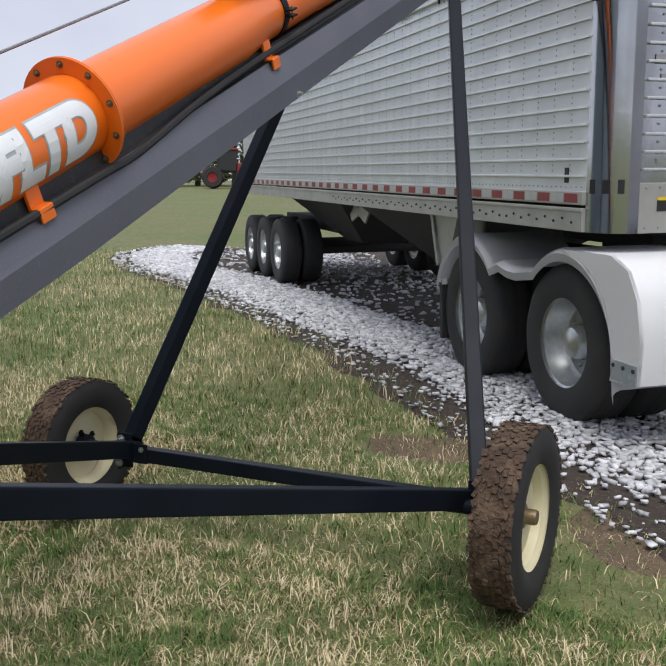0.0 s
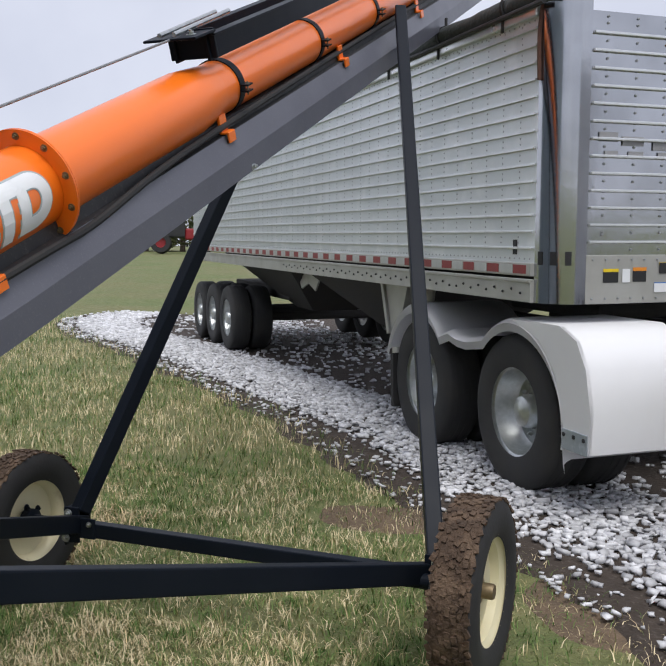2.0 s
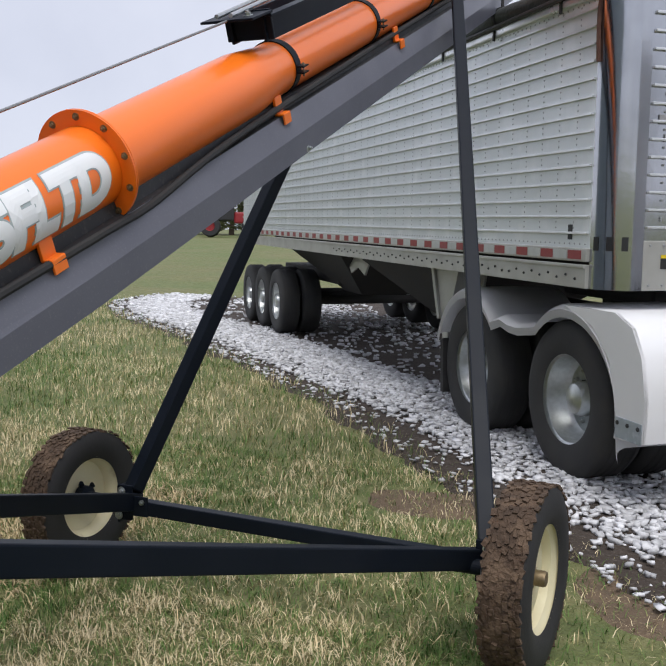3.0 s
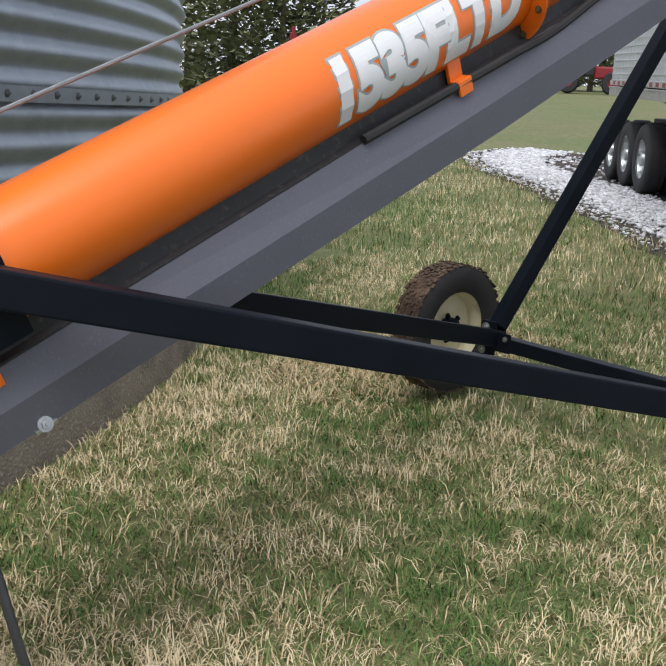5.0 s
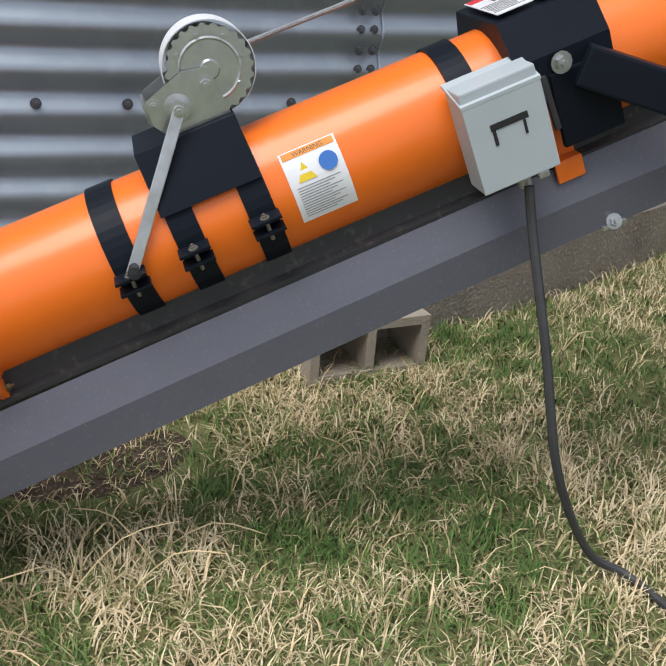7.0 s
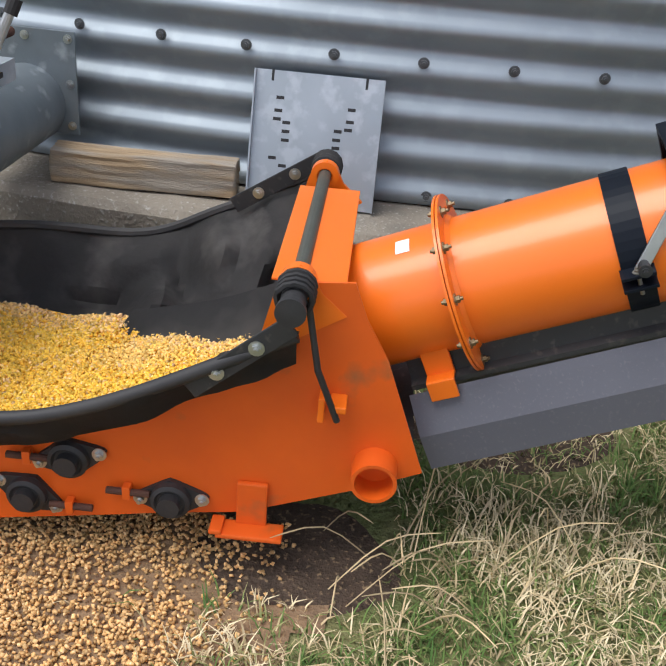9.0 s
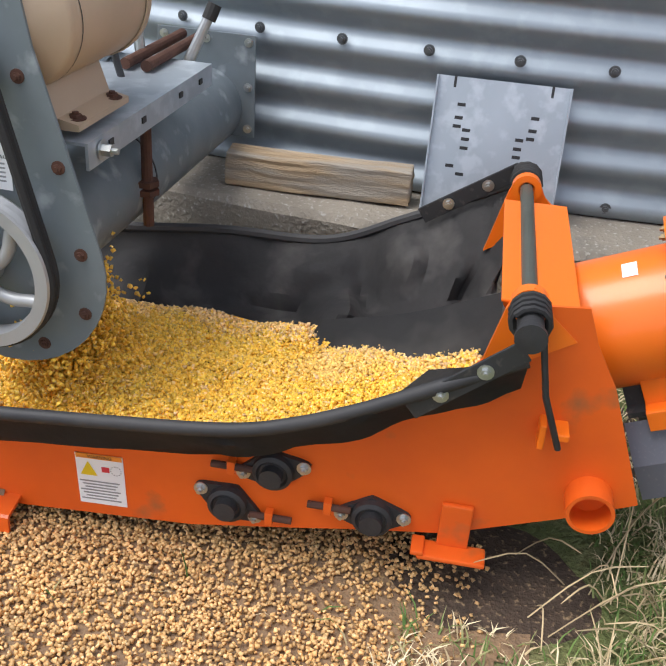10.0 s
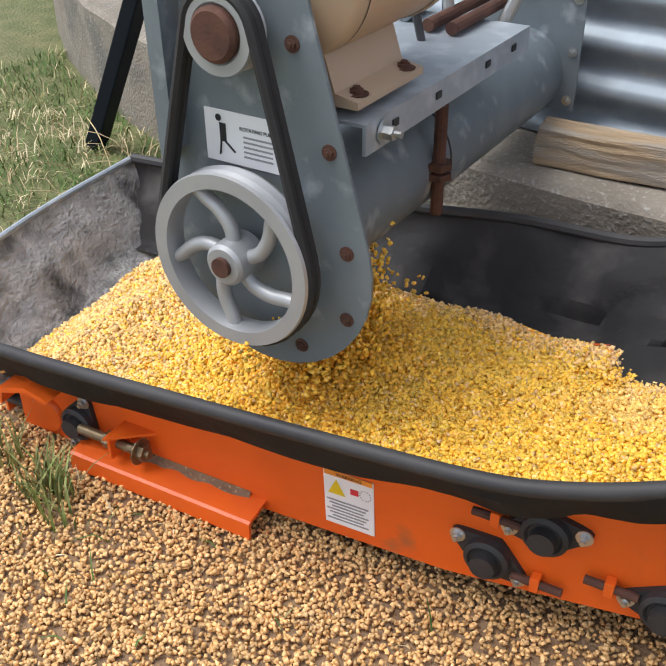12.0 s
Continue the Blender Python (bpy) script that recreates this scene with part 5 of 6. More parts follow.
SOIL = material("trampled_soil_with_chaff", (0.3, 0.195, 0.11), 0.95, second=(0.17, 0.11, 0.07), scale=14, fine=90, bump=0.8, speckle=(0.4, 0.26, 0.12), distance=0.01)
# dark bare soil, its colour taken lower still for the shade beside the trough
SOIL_AND_SHADE = material("dark_soil_with_trough_shade", (0.085, 0.056, 0.038), 0.95, second=(0.045, 0.031, 0.023), scale=16, fine=80, bump=0.9, speckle=(0.3, 0.21, 0.12), distance=0.012)
tagged(part("bare_patch", bm, SOIL), "trampled bare soil with corn dust", "soil", kind="structure")
TRODDEN = material("trodden_brown_earth", (0.16, 0.11, 0.07), 0.95, second=(0.09, 0.065, 0.042), scale=12, fine=70, bump=0.9, speckle=(0.26, 0.2, 0.12), distance=0.012)
for cx, cy, rx, ry in ((-2.44, -0.03, 0.26, 0.36), (-1.86, -0.48, 0.24, 0.3), (-0.3, 4.2, 0.5, 0.6), (-1.5, 5.0, 0.55, 0.3)):
    bm = B()
    rings = [[bm.verts.new((cx + rx * r * math.cos(a) * (1 + 0.25 * noise.noise((a, cx, r))), cy + ry * r * math.sin(a) * (1 + 0.25 * noise.noise((a, cx, r))), 0)) for a in [2 * math.pi * k / 30 for k in range(30)]] for r in (0.15, 0.6, 1.0)]
    for ri, rg in enumerate(rings):
        for vt in rg:
            vt.co.z = gz(vt.co.x, vt.co.y) + (0.007 if ri < 2 else -0.008)
    bm.faces.new(rings[0])
    for ra, rb in zip(rings, rings[1:]):
        for k in range(30):
            bm.faces.new((ra[k], ra[(k + 1) % 30], rb[(k + 1) % 30], rb[k]))
    tagged(part("bare_patch", bm, SOIL_AND_SHADE if cy < 1 else TRODDEN), "bare brown soil worn into the lawn", "soil", kind="structure")

# ---------------------------------------------------------------- unloading auger of the bin
AY, AZ = -1.45, 0.575
auger = thing("unloading_auger", Matrix(), "grey bin unloading auger tube with belt-driven tan electric motor", "auger")
bm = B()
lathe(bm, [(0.112, -3.02), (0.112, -1.84), (0.104, -1.84), (0.104, -3.02)], pose(0, AY, AZ), 48)
part("auger_tube", bm, GREY_STEEL, auger, "weathered grey steel tube", smooth=True)
bm = B()
lathe(bm, [(0.1135, -2.32), (0.1135, -2.315), (0.112, -2.315)], pose(0, AY, AZ), 48)
part("tube_seam", bm, CAST_DARK, auger)
bm = B()
box(bm, (-2.945, -1.445, 0.64), (0.006, 0.29, 0.29), pose(0, 0, 0, 0, 0, 0), 0.001)
fp = part("wall_flange_plate", bm, GREY_STEEL, auger, "square bolted wall plate")
for y in (-1.57, -1.445, -1.32):
    for z in (0.52, 0.64, 0.765):
        if (y, z) != (-1.445, 0.64):
            c = B()
            bolt(c, (-2.942, y, z), (1, 0, 0), 0.008, 0.007)
            part("plate_bolt", c, STEEL, fp)
PX = -1.80
gpts = [(AY + 0.02 + 0.205 * math.cos(a), AZ + 0.0 + 0.205 * math.sin(a)) for a in [radians(d) for d in range(-205, 26, 11)]]
bm = B()
prism(bm, gpts + [(-1.33, 0.98), (-1.35, 1.1), (-1.5, 1.12), (-1.56, 1.08), (-1.565, 0.95)], "x", PX - 0.012, PX - 0.006)
gp = part("drive_plate", bm, GREY_STEEL, auger, "scuffed galvanised belt drive back plate")
bm = B()
prism(bm, [(-1.575, 1.1), (-1.57, 0.74), (-1.6, 0.72), (-1.605, 1.1)], "x", PX - 0.06, PX + 0.03)
part("guard_edge", bm, GREY_STEEL, gp)
for y, z in ((-1.27, 0.62), (-1.27, 0.5), (-1.36, 0.93), (-1.3, 0.78), (-1.36, 0.42)):
    c = B()
    bolt(c, (PX - 0.006, y, z), (1, 0, 0), 0.008, 0.007)
    part("plate_bolt", c, RUSTY, gp)
bm = B()
box(bm, (PX - 0.004, -1.46, 0.768), (0.0016, 0.14, 0.085), pose(0, 0, 0), 0)
lb = part("safety_label", bm, DECAL, gp, "white safety label about the rotating pulley")
bm = B()
box(bm, (PX - 0.0028, -1.495, 0.775), (0.0012, 0.012, 0.03), pose(0, 0, 0))
bmesh.ops.create_circle(bm, cap_ends=True, segments=14, radius=0.006, matrix=pose(PX - 0.002, -1.502, 0.798, 0, 90, 0))
beam(bm, (PX - 0.0028, -1.492, 0.763), (PX - 0.0028, -1.472, 0.746), 0.0012, 0.006, (1, 0, 0), 0)
beam(bm, (PX - 0.0028, -1.498, 0.763), (PX - 0.0028, -1.502, 0.738), 0.0012, 0.006, (1, 0, 0), 0)
part("pictogram", bm, INK, lb)
bm = B()
for k in range(5):
    box(bm, (PX - 0.0028, -1.428, 0.774 - k * 0.008), (0.0012, 0.055, 0.003))
part("print_block", bm, INK_GREY, lb)
text_part("label_words", "ROTATING PULLEY", 0.0085, pose(PX - 0.0025, -1.462, 0.784, 90, 0, 90), INK, lb)
# big pulley with five curved spokes
mP = pose(-1.76, AY - 0.004, AZ + 0.008)
bm = B()
lathe(bm, [(0.15, 0.022), (0.152, 0.016), (0.142, 0.008), (0.151, 0.0), (0.142, -0.008), (0.152, -0.016), (0.15, -0.022), (0.126, -0.022), (0.122, 0.0), (0.126, 0.022)], mP, 64, True)
pul = part("large_pulley", bm, CAST, auger, "cast grey spoked belt pulley", smooth=True)
for k in range(5):
    bm = B()
    a0 = 2 * math.pi * k / 5 + 0.3
    path = [Vector((0.0, r * math.cos(a0 + c), r * math.sin(a0 + c))) for r, c in ((0.022, 0.0), (0.055, 0.1), (0.085, 0.32), (0.11, 0.5), (0.126, 0.56))]
    sweep(bm, [mP @ p for p in smooth_line(path, 4)], 0.0125, 10)
    part("pulley_spoke", bm, CAST, pul, "curved cast spoke", smooth=True)
bm = B()
lathe(bm, [(0.0, 0.03), (0.016, 0.03), (0.016, 0.034), (0.03, 0.034), (0.036, 0.028), (0.038, -0.03), (0.0, -0.03)], mP, 28)
part("pulley_hub", bm, CAST, pul, smooth=True)
bm = B()
lathe(bm, [(0.0, 0.042), (0.017, 0.042), (0.017, 0.03)], mP, 20)
part("shaft_end", bm, RUSTY, pul, "rusty shaft end")
mQ = pose(-1.765, -1.45, 0.945)
bm = B()
lathe(bm, [(0.0, 0.012), (0.04, 0.014), (0.044, 0.018), (0.06, 0.018), (0.062, 0.012), (0.054, 0.004), (0.06, -0.004), (0.054, -0.012), (0.062, -0.02), (0.0, -0.022)], mQ, 40)
mp_ = part("motor_pulley", bm, CAST, auger, "small grey motor pulley", smooth=True)
bm = B()
lathe(bm, [(0.0, 0.03), (0.034, 0.03), (0.04, 0.024), (0.04, 0.01)], mQ, 28)
part("pulley_bushing", bm, RUSTY, mp_, "rusty taper bushing", smooth=True)
for k, off in enumerate((0.0, -0.017)):
    bm = B()
    c1, c2, r1, r2 = (AY - 0.004, AZ + 0.008), (-1.45, 0.945), 0.149, 0.06
    loop = [Vector((-1.752 + off, c1[0] + r1 * math.cos(a), c1[1] + r1 * math.sin(a))) for a in [radians(d) for d in range(-194, 15, 9)]]
    loop += [Vector((-1.752 + off, c2[0] + r2 * math.cos(a), c2[1] + r2 * math.sin(a))) for a in [radians(d) for d in range(14, 167, 12)]]
    loop.append(loop[0])
    sweep(bm, loop, 0.0085, 6, False)
    part("drive_belt", bm, RUBBER, auger, "black V-belt", smooth=True)
# motor
mM = pose(0.02, -1.40, 1.01)
bm = B()
lathe(bm, [(0.0, -1.83), (0.06, -1.83), (0.075, -1.85), (0.115, -1.87), (0.122, -1.88), (0.122, -2.17), (0.126, -2.172), (0.126, -2.19), (0.118, -2.2), (0.1, -2.225), (0.0, -2.23)], mM, 48)
mo = part("motor_body", bm, TAN, auger, "tan electric motor", smooth=True)
bm = B()
lathe(bm, [(0.1235, -2.168), (0.1235, -2.174)], mM, 48)
part("motor_joint", bm, CAST_DARK, mo)
bm = B()
lathe(bm, [(0.1232, -1.905), (0.1232, -1.908)], mM, 48)
part("motor_joint", bm, CAST_DARK, mo)
bm = B()
prism(bm, [(-1.51, 0.80), (-1.29, 0.80), (-1.29, 0.812), (-1.33, 0.82), (-1.35, 0.88), (-1.45, 0.88), (-1.47, 0.82), (-1.51, 0.812)], "x", -2.08, -1.87, pose(0, 0, 0.025))
ft = part("motor_foot", bm, TAN, mo)
for x in (-1.9, -2.05):
    c = B()
    bolt(c, (x, -1.31, 0.839), (0, 0, 1), 0.012, 0.008)
    part("foot_bolt", c, RUSTY, ft)
bm = B()
prism(bm, [(-1.53, 0.785), (-1.27, 0.785), (-1.27, 0.735), (-1.276, 0.735), (-1.276, 0.779), (-1.524, 0.779), (-1.524, 0.735), (-1.53, 0.735)], "x", -2.5, -1.86, pose(0, 0, 0.025))
mt = part("motor_mount", bm, GALV_FLAT, auger, "grey folded motor mounting channel")
for x in (-1.95, -2.1, -2.3, -2.42):
    bm = B()
    box(bm, (x, -1.2685, 0.787), (0.018, 0.003, 0.012))
    part("mount_slot", bm, INK, mt)
c = B()
bolt(c, (-1.91, -1.268, 0.785), (0, 1, 0), 0.012, 0.02)
part("mount_bolt", c, STEEL, mt)
bm = B()
for y in (-1.42, -1.37):
    cyl(bm, (-2.35, y, 0.825), (-2.7, y, 0.825), 0.013, seg=12)
part("pivot_tube", bm, RUSTY, mt, "rusty pivot tubes")
for x, y, lx, ly in ((-2.45, -1.42, -2.47, -1.44), (-2.5, -1.36, -2.56, -1.3)):
    bm = B()
    cyl(bm, (x, y, 0.74), (lx, ly, 0.9), 0.014, 0.012, 12)
    hd = part("adjuster_handle", bm, STEEL, auger, "zinc adjuster handle")
    bm = B()
    cyl(bm, (lx, ly, 0.895), (lx + (lx - x) * 0.2, ly + (ly - y) * 0.2, 0.93), 0.017, seg=12)
    part("handle_grip", bm, RUBBER, hd, "dark grip")
bm = B()
cyl(bm, (-2.245, -1.33, 0.77), (-2.245, -1.33, 0.495), 0.0125, seg=12)
for z in (0.55, 0.57):
    cyl(bm, (-2.245, -1.33, z + 0.02), (-2.245, -1.33, z + 0.033), 0.027, seg=6)
part("tension_screw", bm, RUSTY, auger, "rusty tension screw")
bm = B()
sweep(bm, smooth_line([(-2.2, -1.45, 1.3), (-2.28, -1.44, 1.02), (-2.3, -1.42, 0.86), (-2.3, -1.4, 0.79)], 6), 0.008, 8)
part("motor_cable", bm, CABLE, auger, smooth=True)
bm = B()
sweep(bm, smooth_line([(-2.75, -1.62, 1.4), (-2.75, -1.6, 1.0), (-2.74, -1.56, 0.88), (-2.6, -1.52, 0.84), (-2.4, -1.5, 0.83)], 6), 0.02, 10)
part("conduit", bm, GREY_STEEL, auger, "bent grey conduit", smooth=True)
bm = B()
beam(bm, (-3.04, -3.13, -0.01), (-2.968, -2.348, 1.38), 0.06, 0.06)
tagged(part("auger_leg", bm, BLACK_PAINT), "black square-tube leg standing in the grass", "support leg")
bm = B()
box(bm, (-3.04, -2.3, 0.685), (0.1, 0.16, 0.6), None, 0.01)
tagged(part("control_box", bm, TAN, m=Matrix.Translation((-0.06, -0.12, 0.0))), "tan metal control box fixed beside the bin", "control box")

# ---------------------------------------------------------------- loose things by the bin
bm = B()
box(bm, (0, 0, 0), (0.085, 0.53, 0.098), None, 0.006)
bmesh.ops.subdivide_edges(bm, edges=bm.edges[:], cuts=7, use_grid_fill=True)
for vt in bm.verts:
    p = vt.co.copy()
    vt.co += Vector((noise.noise((p.x * 9, p.y * 9, p.z * 9)) * 0.006 + noise.noise((3, p.y * 5, p.z * 120)) * 0.005, noise.noise((p.x * 60, 2, p.z * 60)) * 0.006,
                     noise.noise((p.x * 7, p.y * 7, p.z * 7)) * 0.007 + noise.noise((p.x * 120, p.y * 5, 5)) * 0.005))
tagged(part("timber_block", bm, WOOD, m=pose(-2.875, -1.083, TOP + 0.052, 0, 0, 3)), "weathered split timber block lying on the footing", "timber")
bm = B()
PW, PH = 0.36, 0.362
prism(bm, [(-0.002, -PW / 2), (0.02, -PW / 2), (0.02, -PW / 2 + 0.004), (0.002, -PW / 2 + 0.004), (0.002, PW / 2 - 0.004), (0.02, PW / 2 - 0.004), (0.02, PW / 2), (-0.002, PW / 2)], "z", 0, PH)
plate = part("slotted_plate", bm, GALV_FLAT, m=pose(-2.862, -0.605, TOP + 0.006, 0, -15, 2))
tagged(plate, "galvanised slotted steel plate leaning on the bin", "metal plate")
for y, z in ((-0.105, 0.29), (-0.108, 0.255), (-0.11, 0.232), (-0.083, 0.224), (-0.083, 0.2), (-0.083, 0.176), (-0.115, 0.125), (-0.085, 0.105),
             (0.095, 0.275), (0.093, 0.242), (0.09, 0.22), (0.062, 0.214), (0.06, 0.19), (0.06, 0.168), (-0.13, 0.348), (0.13, 0.348)):
    bm = B()
    tall = z > 0.34
    box(bm, (0.0022, y, z), (0.001, 0.007 if tall else 0.022, 0.03 if tall else 0.009), None)
    part("slot", bm, INK, plate, m=pose(-2.862, -0.605, TOP + 0.006, 0, -15, 2))


def hollow_block(m):
    bm = B()
    xs, zs_ = (-0.195, -0.167, -0.014, 0.014, 0.167, 0.195), (-0.095, -0.067, 0.067, 0.095)
    solid = lambda i, k: 0 <= i < 5 and 0 <= k < 3 and (i, k) not in ((1, 1), (3, 1))
    V = {(i, j, k): bm.verts.new((xs[i], (-0.095, 0.095)[j], zs_[k])) for i in range(6) for j in (0, 1) for k in range(4)}
    for i in range(5):
        for k in range(3):
            if solid(i, k):
                for j in (0, 1):
                    bm.faces.new([V[q] for q in ((i, j, k), (i + 1, j, k), (i + 1, j, k + 1), (i, j, k + 1))])
                for di, dk, p, q in ((-1, 0, (i, k), (i, k + 1)), (1, 0, (i + 1, k), (i + 1, k + 1)), (0, -1, (i, k), (i + 1, k)), (0, 1, (i, k + 1), (i + 1, k + 1))):
                    if not solid(i + di, k + dk):
                        bm.faces.new([V[u_] for u_ in ((p[0], 0, p[1]), (q[0], 0, q[1]), (q[0], 1, q[1]), (p[0], 1, p[1]))])
    ob = part("concrete_block", bm, BLOCK)
    ob.matrix_world = m
    return tagged(ob, "hollow concrete block lying on its side by the footing", "concrete block")


hollow_block(pose(-2.785, 0.82, gz(-2.785, 0.82) + 0.094, 0, 0, 100))


# weeds at the tail of the hopper
def grass_tuft(x, y, blades, seed):
    rnd = random.Random(seed)
    bm = B()
    for _ in range(blades):
        a, l = rnd.uniform(0, 6.28), rnd.uniform(0.05, 0.13)
        o = Vector((rnd.gauss(0, 0.025), rnd.gauss(0, 0.03), 0))
        d = Vector((math.cos(a), math.sin(a), 0))
        w = Vector((-d.y, d.x, 0)) * 0.0025
        lean = rnd.uniform(0.15, 0.7)
        p = [o + d * l * lean * t * t + Vector((0, 0, l * (t - 0.25 * lean * t * t))) for t in (0, 0.4, 0.75, 1)]
        v = [[bm.verts.new(q - w * f), bm.verts.new(q + w * f)] for q, f in zip(p, (1, 1, 0.7, 0.15))]
        for m_, n_ in zip(v, v[1:]):
            bm.faces.new((m_[0], m_[1], n_[1], n_[0]))
    tagged(part("grass_tuft", bm, WEED, m=pose(x, y, gz(x, y) + 0.004)), "small green grass tuft growing through the spilled corn", "grass", kind="stuff")


WEED = material("green_weed_blades", (0.13, 0.2, 0.045), 0.7, second=(0.3, 0.27, 0.11), scale=20, bump=0, island=0.5)
for k, (hx, hy, nb) in enumerate(((0.39, -0.68, 70), (0.36, -0.84, 50), (0.44, -0.6, 25))):
    q = HM @ Vector((hx, hy, 0))
    grass_tuft(q.x, q.y, nb, 40 + k)

# ---------------------------------------------------------------- grain trailer
DX, DY = -0.636, 0.772
TM = TILT @ Matrix(((DX, -DY, 0, -1.474), (DY, DX, 0, 6.243), (0, 0, 1, 0), (0, 0, 0, 1)))
trailer = thing("grain_trailer", TM, "long aluminium hopper-bottom grain trailer with ribbed riveted sides", "trailer")
S0, S1, ZB, ZT, WID = -0.93, 9.1, 1.15, 2.72, 2.5
bm = B()
box(bm, ((S0 + S1) / 2, -0.02, (1.30 + ZT) / 2), (S1 - S0, 0.04, ZT - 1.30))
part("side_panel", bm, ALU, trailer, "dull aluminium side sheet")
bm = B()
box(bm, ((S0 + S1) / 2, -WID + 0.02, (1.30 + ZT) / 2), (S1 - S0, 0.04, ZT - 1.30))
part("side_panel", bm, ALU, trailer)
bm = B()
box(bm, (S1 - 0.02, -WID / 2, (1.3 + ZT) / 2), (0.04, WID - 0.1, ZT - 1.30))
part("rear_panel", bm, ALU, trailer)
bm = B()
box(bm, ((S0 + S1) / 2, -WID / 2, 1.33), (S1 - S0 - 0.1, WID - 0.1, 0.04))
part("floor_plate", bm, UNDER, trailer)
rib = B()
box(rib, ((S0 + S1) / 2, 0.008, 0), (S1 - S0 - 0.02, 0.016, 0.014), None, 0.003)
rib_ob = part("side_rib", rib, ALU_BRIGHT, trailer, "bright horizontal aluminium rib")
RIBS = [1.455 + 0.0925 * k for k in range(14)]
for k, z in enumerate(RIBS):
    o = rib_ob if k == 0 else new("side_rib", rib_ob.data)
    o.parent = trailer
    o.location = (0, 0, z)
# rivets: too many and too small to count
rv, rf = [], []
n0 = 0
for s in np.arange(S0 + 0.18, S1 - 0.1, 0.195):
    for z in RIBS:
        for dz in (0.03, 0.062):
            c = np.array((s, 0.0, z + dz))
            q = np.array([(c[0] - 0.007, 0, c[2]), (c[0], 0, c[2] - 0.007), (c[0] + 0.007, 0, c[2]), (c[0], 0, c[2] + 0.007), (c[0], 0.006, c[2])])
            rv.append(q)
            rf += [(n0, n0 + 1, n0 + 4), (n0 + 1, n0 + 2, n0 + 4), (n0 + 2, n0 + 3, n0 + 4), (n0 + 3, n0, n0 + 4)]
            n0 += 5
for s in np.arange(S0 + 0.05, S1, 0.055):
    for z in (1.395, 2.70):
        rv.append(np.array([(s - 0.007, 0, z), (s, 0, z - 0.007), (s + 0.007, 0, z), (s, 0, z + 0.007), (s, 0.007, z)]))
        rf += [(n0, n0 + 1, n0 + 4), (n0 + 1, n0 + 2, n0 + 4), (n0 + 2, n0 + 3, n0 + 4), (n0 + 3, n0, n0 + 4)]
        n0 += 5
me = bpy.data.meshes.new("rivets")
me.from_pydata([tuple(p) for q in rv for p in q], [], rf)
me.materials.append(CAST)
ro = new("rivets", me)
ro.parent = trailer
ro["kind"] = "stuff"
# bottom rail with reflector tape
bm = B()
box(bm, ((S0 + S1) / 2, 0.0, 1.335), (S1 - S0, 0.05, 0.075), None, 0.006)
rail = part("bottom_rail", bm, RAIL_ALU, trailer, "riveted aluminium bottom rail")
bm = B()
box(bm, ((S0 + S1) / 2, 0.008, 1.215), (S1 - S0, 0.03, 0.13), None, 0.004)
part("rail_web", bm, RAIL_ALU, rail)
bm = B()
box(bm, ((S0 + S1) / 2, 0.02, 1.272), (S1 - S0, 0.03, 0.02), None, 0.004)
part("rail_lip", bm, RAIL_ALU, rail)
tape = {}
for k, s in enumerate(np.arange(S0 + 0.04, S1 - 0.2, 0.155)):
    red = k % 2 == 0
    if red not in tape:
        b = B()
        box(b, (0.075, 0.0265, 1.335), (0.14, 0.002, 0.05))
        tape[red] = part("reflector_tape", b, REFLECT_RED if red else REFLECT_WHITE, rail)
        tape[red].location = (s, 0, 0)
    else:
        o = new("reflector_tape", tape[red].data)
        o.parent = rail
        o.location = (s, 0, 0)
bb = B()
bolt(bb, (0, 0.024, 1.2), (0, 1, 0), 0.008, 0.006, False)
rb = part("rail_rivet", bb, CAST_DARK, rail)
rb.location = (S0 + 0.1, 0, 0)
for s in np.arange(S0 + 0.2, 4.0, 0.1):
    o = new("rail_rivet", rb.data)
    o.parent = rail
    o.location = (s, 0, 0.02 if int(s * 10) % 2 else 0)
# top rail and rolled tarp
bm = B()
box(bm, ((S0 + S1) / 2, 0.0, ZT + 0.03), (S1 - S0, 0.06, 0.07), None, 0.008)
part("top_rail", bm, ALU_BRIGHT, trailer)
bm = B()
tarp_pts = [Vector((s, -0.02 + 0.012 * noise.noise((s * 2, 0, 0)), ZT + 0.115 + 0.012 * noise.noise((s * 3, 1, 0)))) for s in np.arange(S0 - 0.15, S1, 0.12)]
sweep(bm, tarp_pts, [0.058 + 0.012 * noise.noise((k * 0.7, 3, 0)) for k in range(len(tarp_pts))], 14)
tp = part("tarp_roll", bm, TARP, trailer, "dark rolled load tarp along the top edge", smooth=True)
bm = B()
sweep(bm, [(S0 - 0.1, 0.04, ZT + 0.05), (S1, 0.04, ZT + 0.05)], 0.016, 8)
part("tarp_bar", bm, CAST_DARK, tp)
for s in np.arange(S0 + 0.35, S1, 0.85):
    b = B()
    lathe(b, [(0.075, -0.012), (0.075, 0.012), (0.066, 0.012), (0.066, -0.012)], pose(s, -0.02, ZT + 0.115), 18, True)
    box(b, (s, 0.035, ZT + 0.03), (0.02, 0.012, 0.12))
    box(b, (s, -0.02, ZT + 0.21), (0.014, 0.014, 0.06))
    part("tarp_strap", b, RUBBER, tp, "black tarp strap")
# front corner and front wall
bm = B()
N = 14
cr = 0.2
arc = [(S0 - cr * math.sin(a), -cr + cr * math.cos(a)) for a in [math.pi / 2 * k / N for k in range(N + 1)]]
inner = [(S0 - (cr - 0.03) * math.sin(a), -cr + (cr - 0.03) * math.cos(a)) for a in [math.pi / 2 * k / N for k in range(N, -1, -1)]]
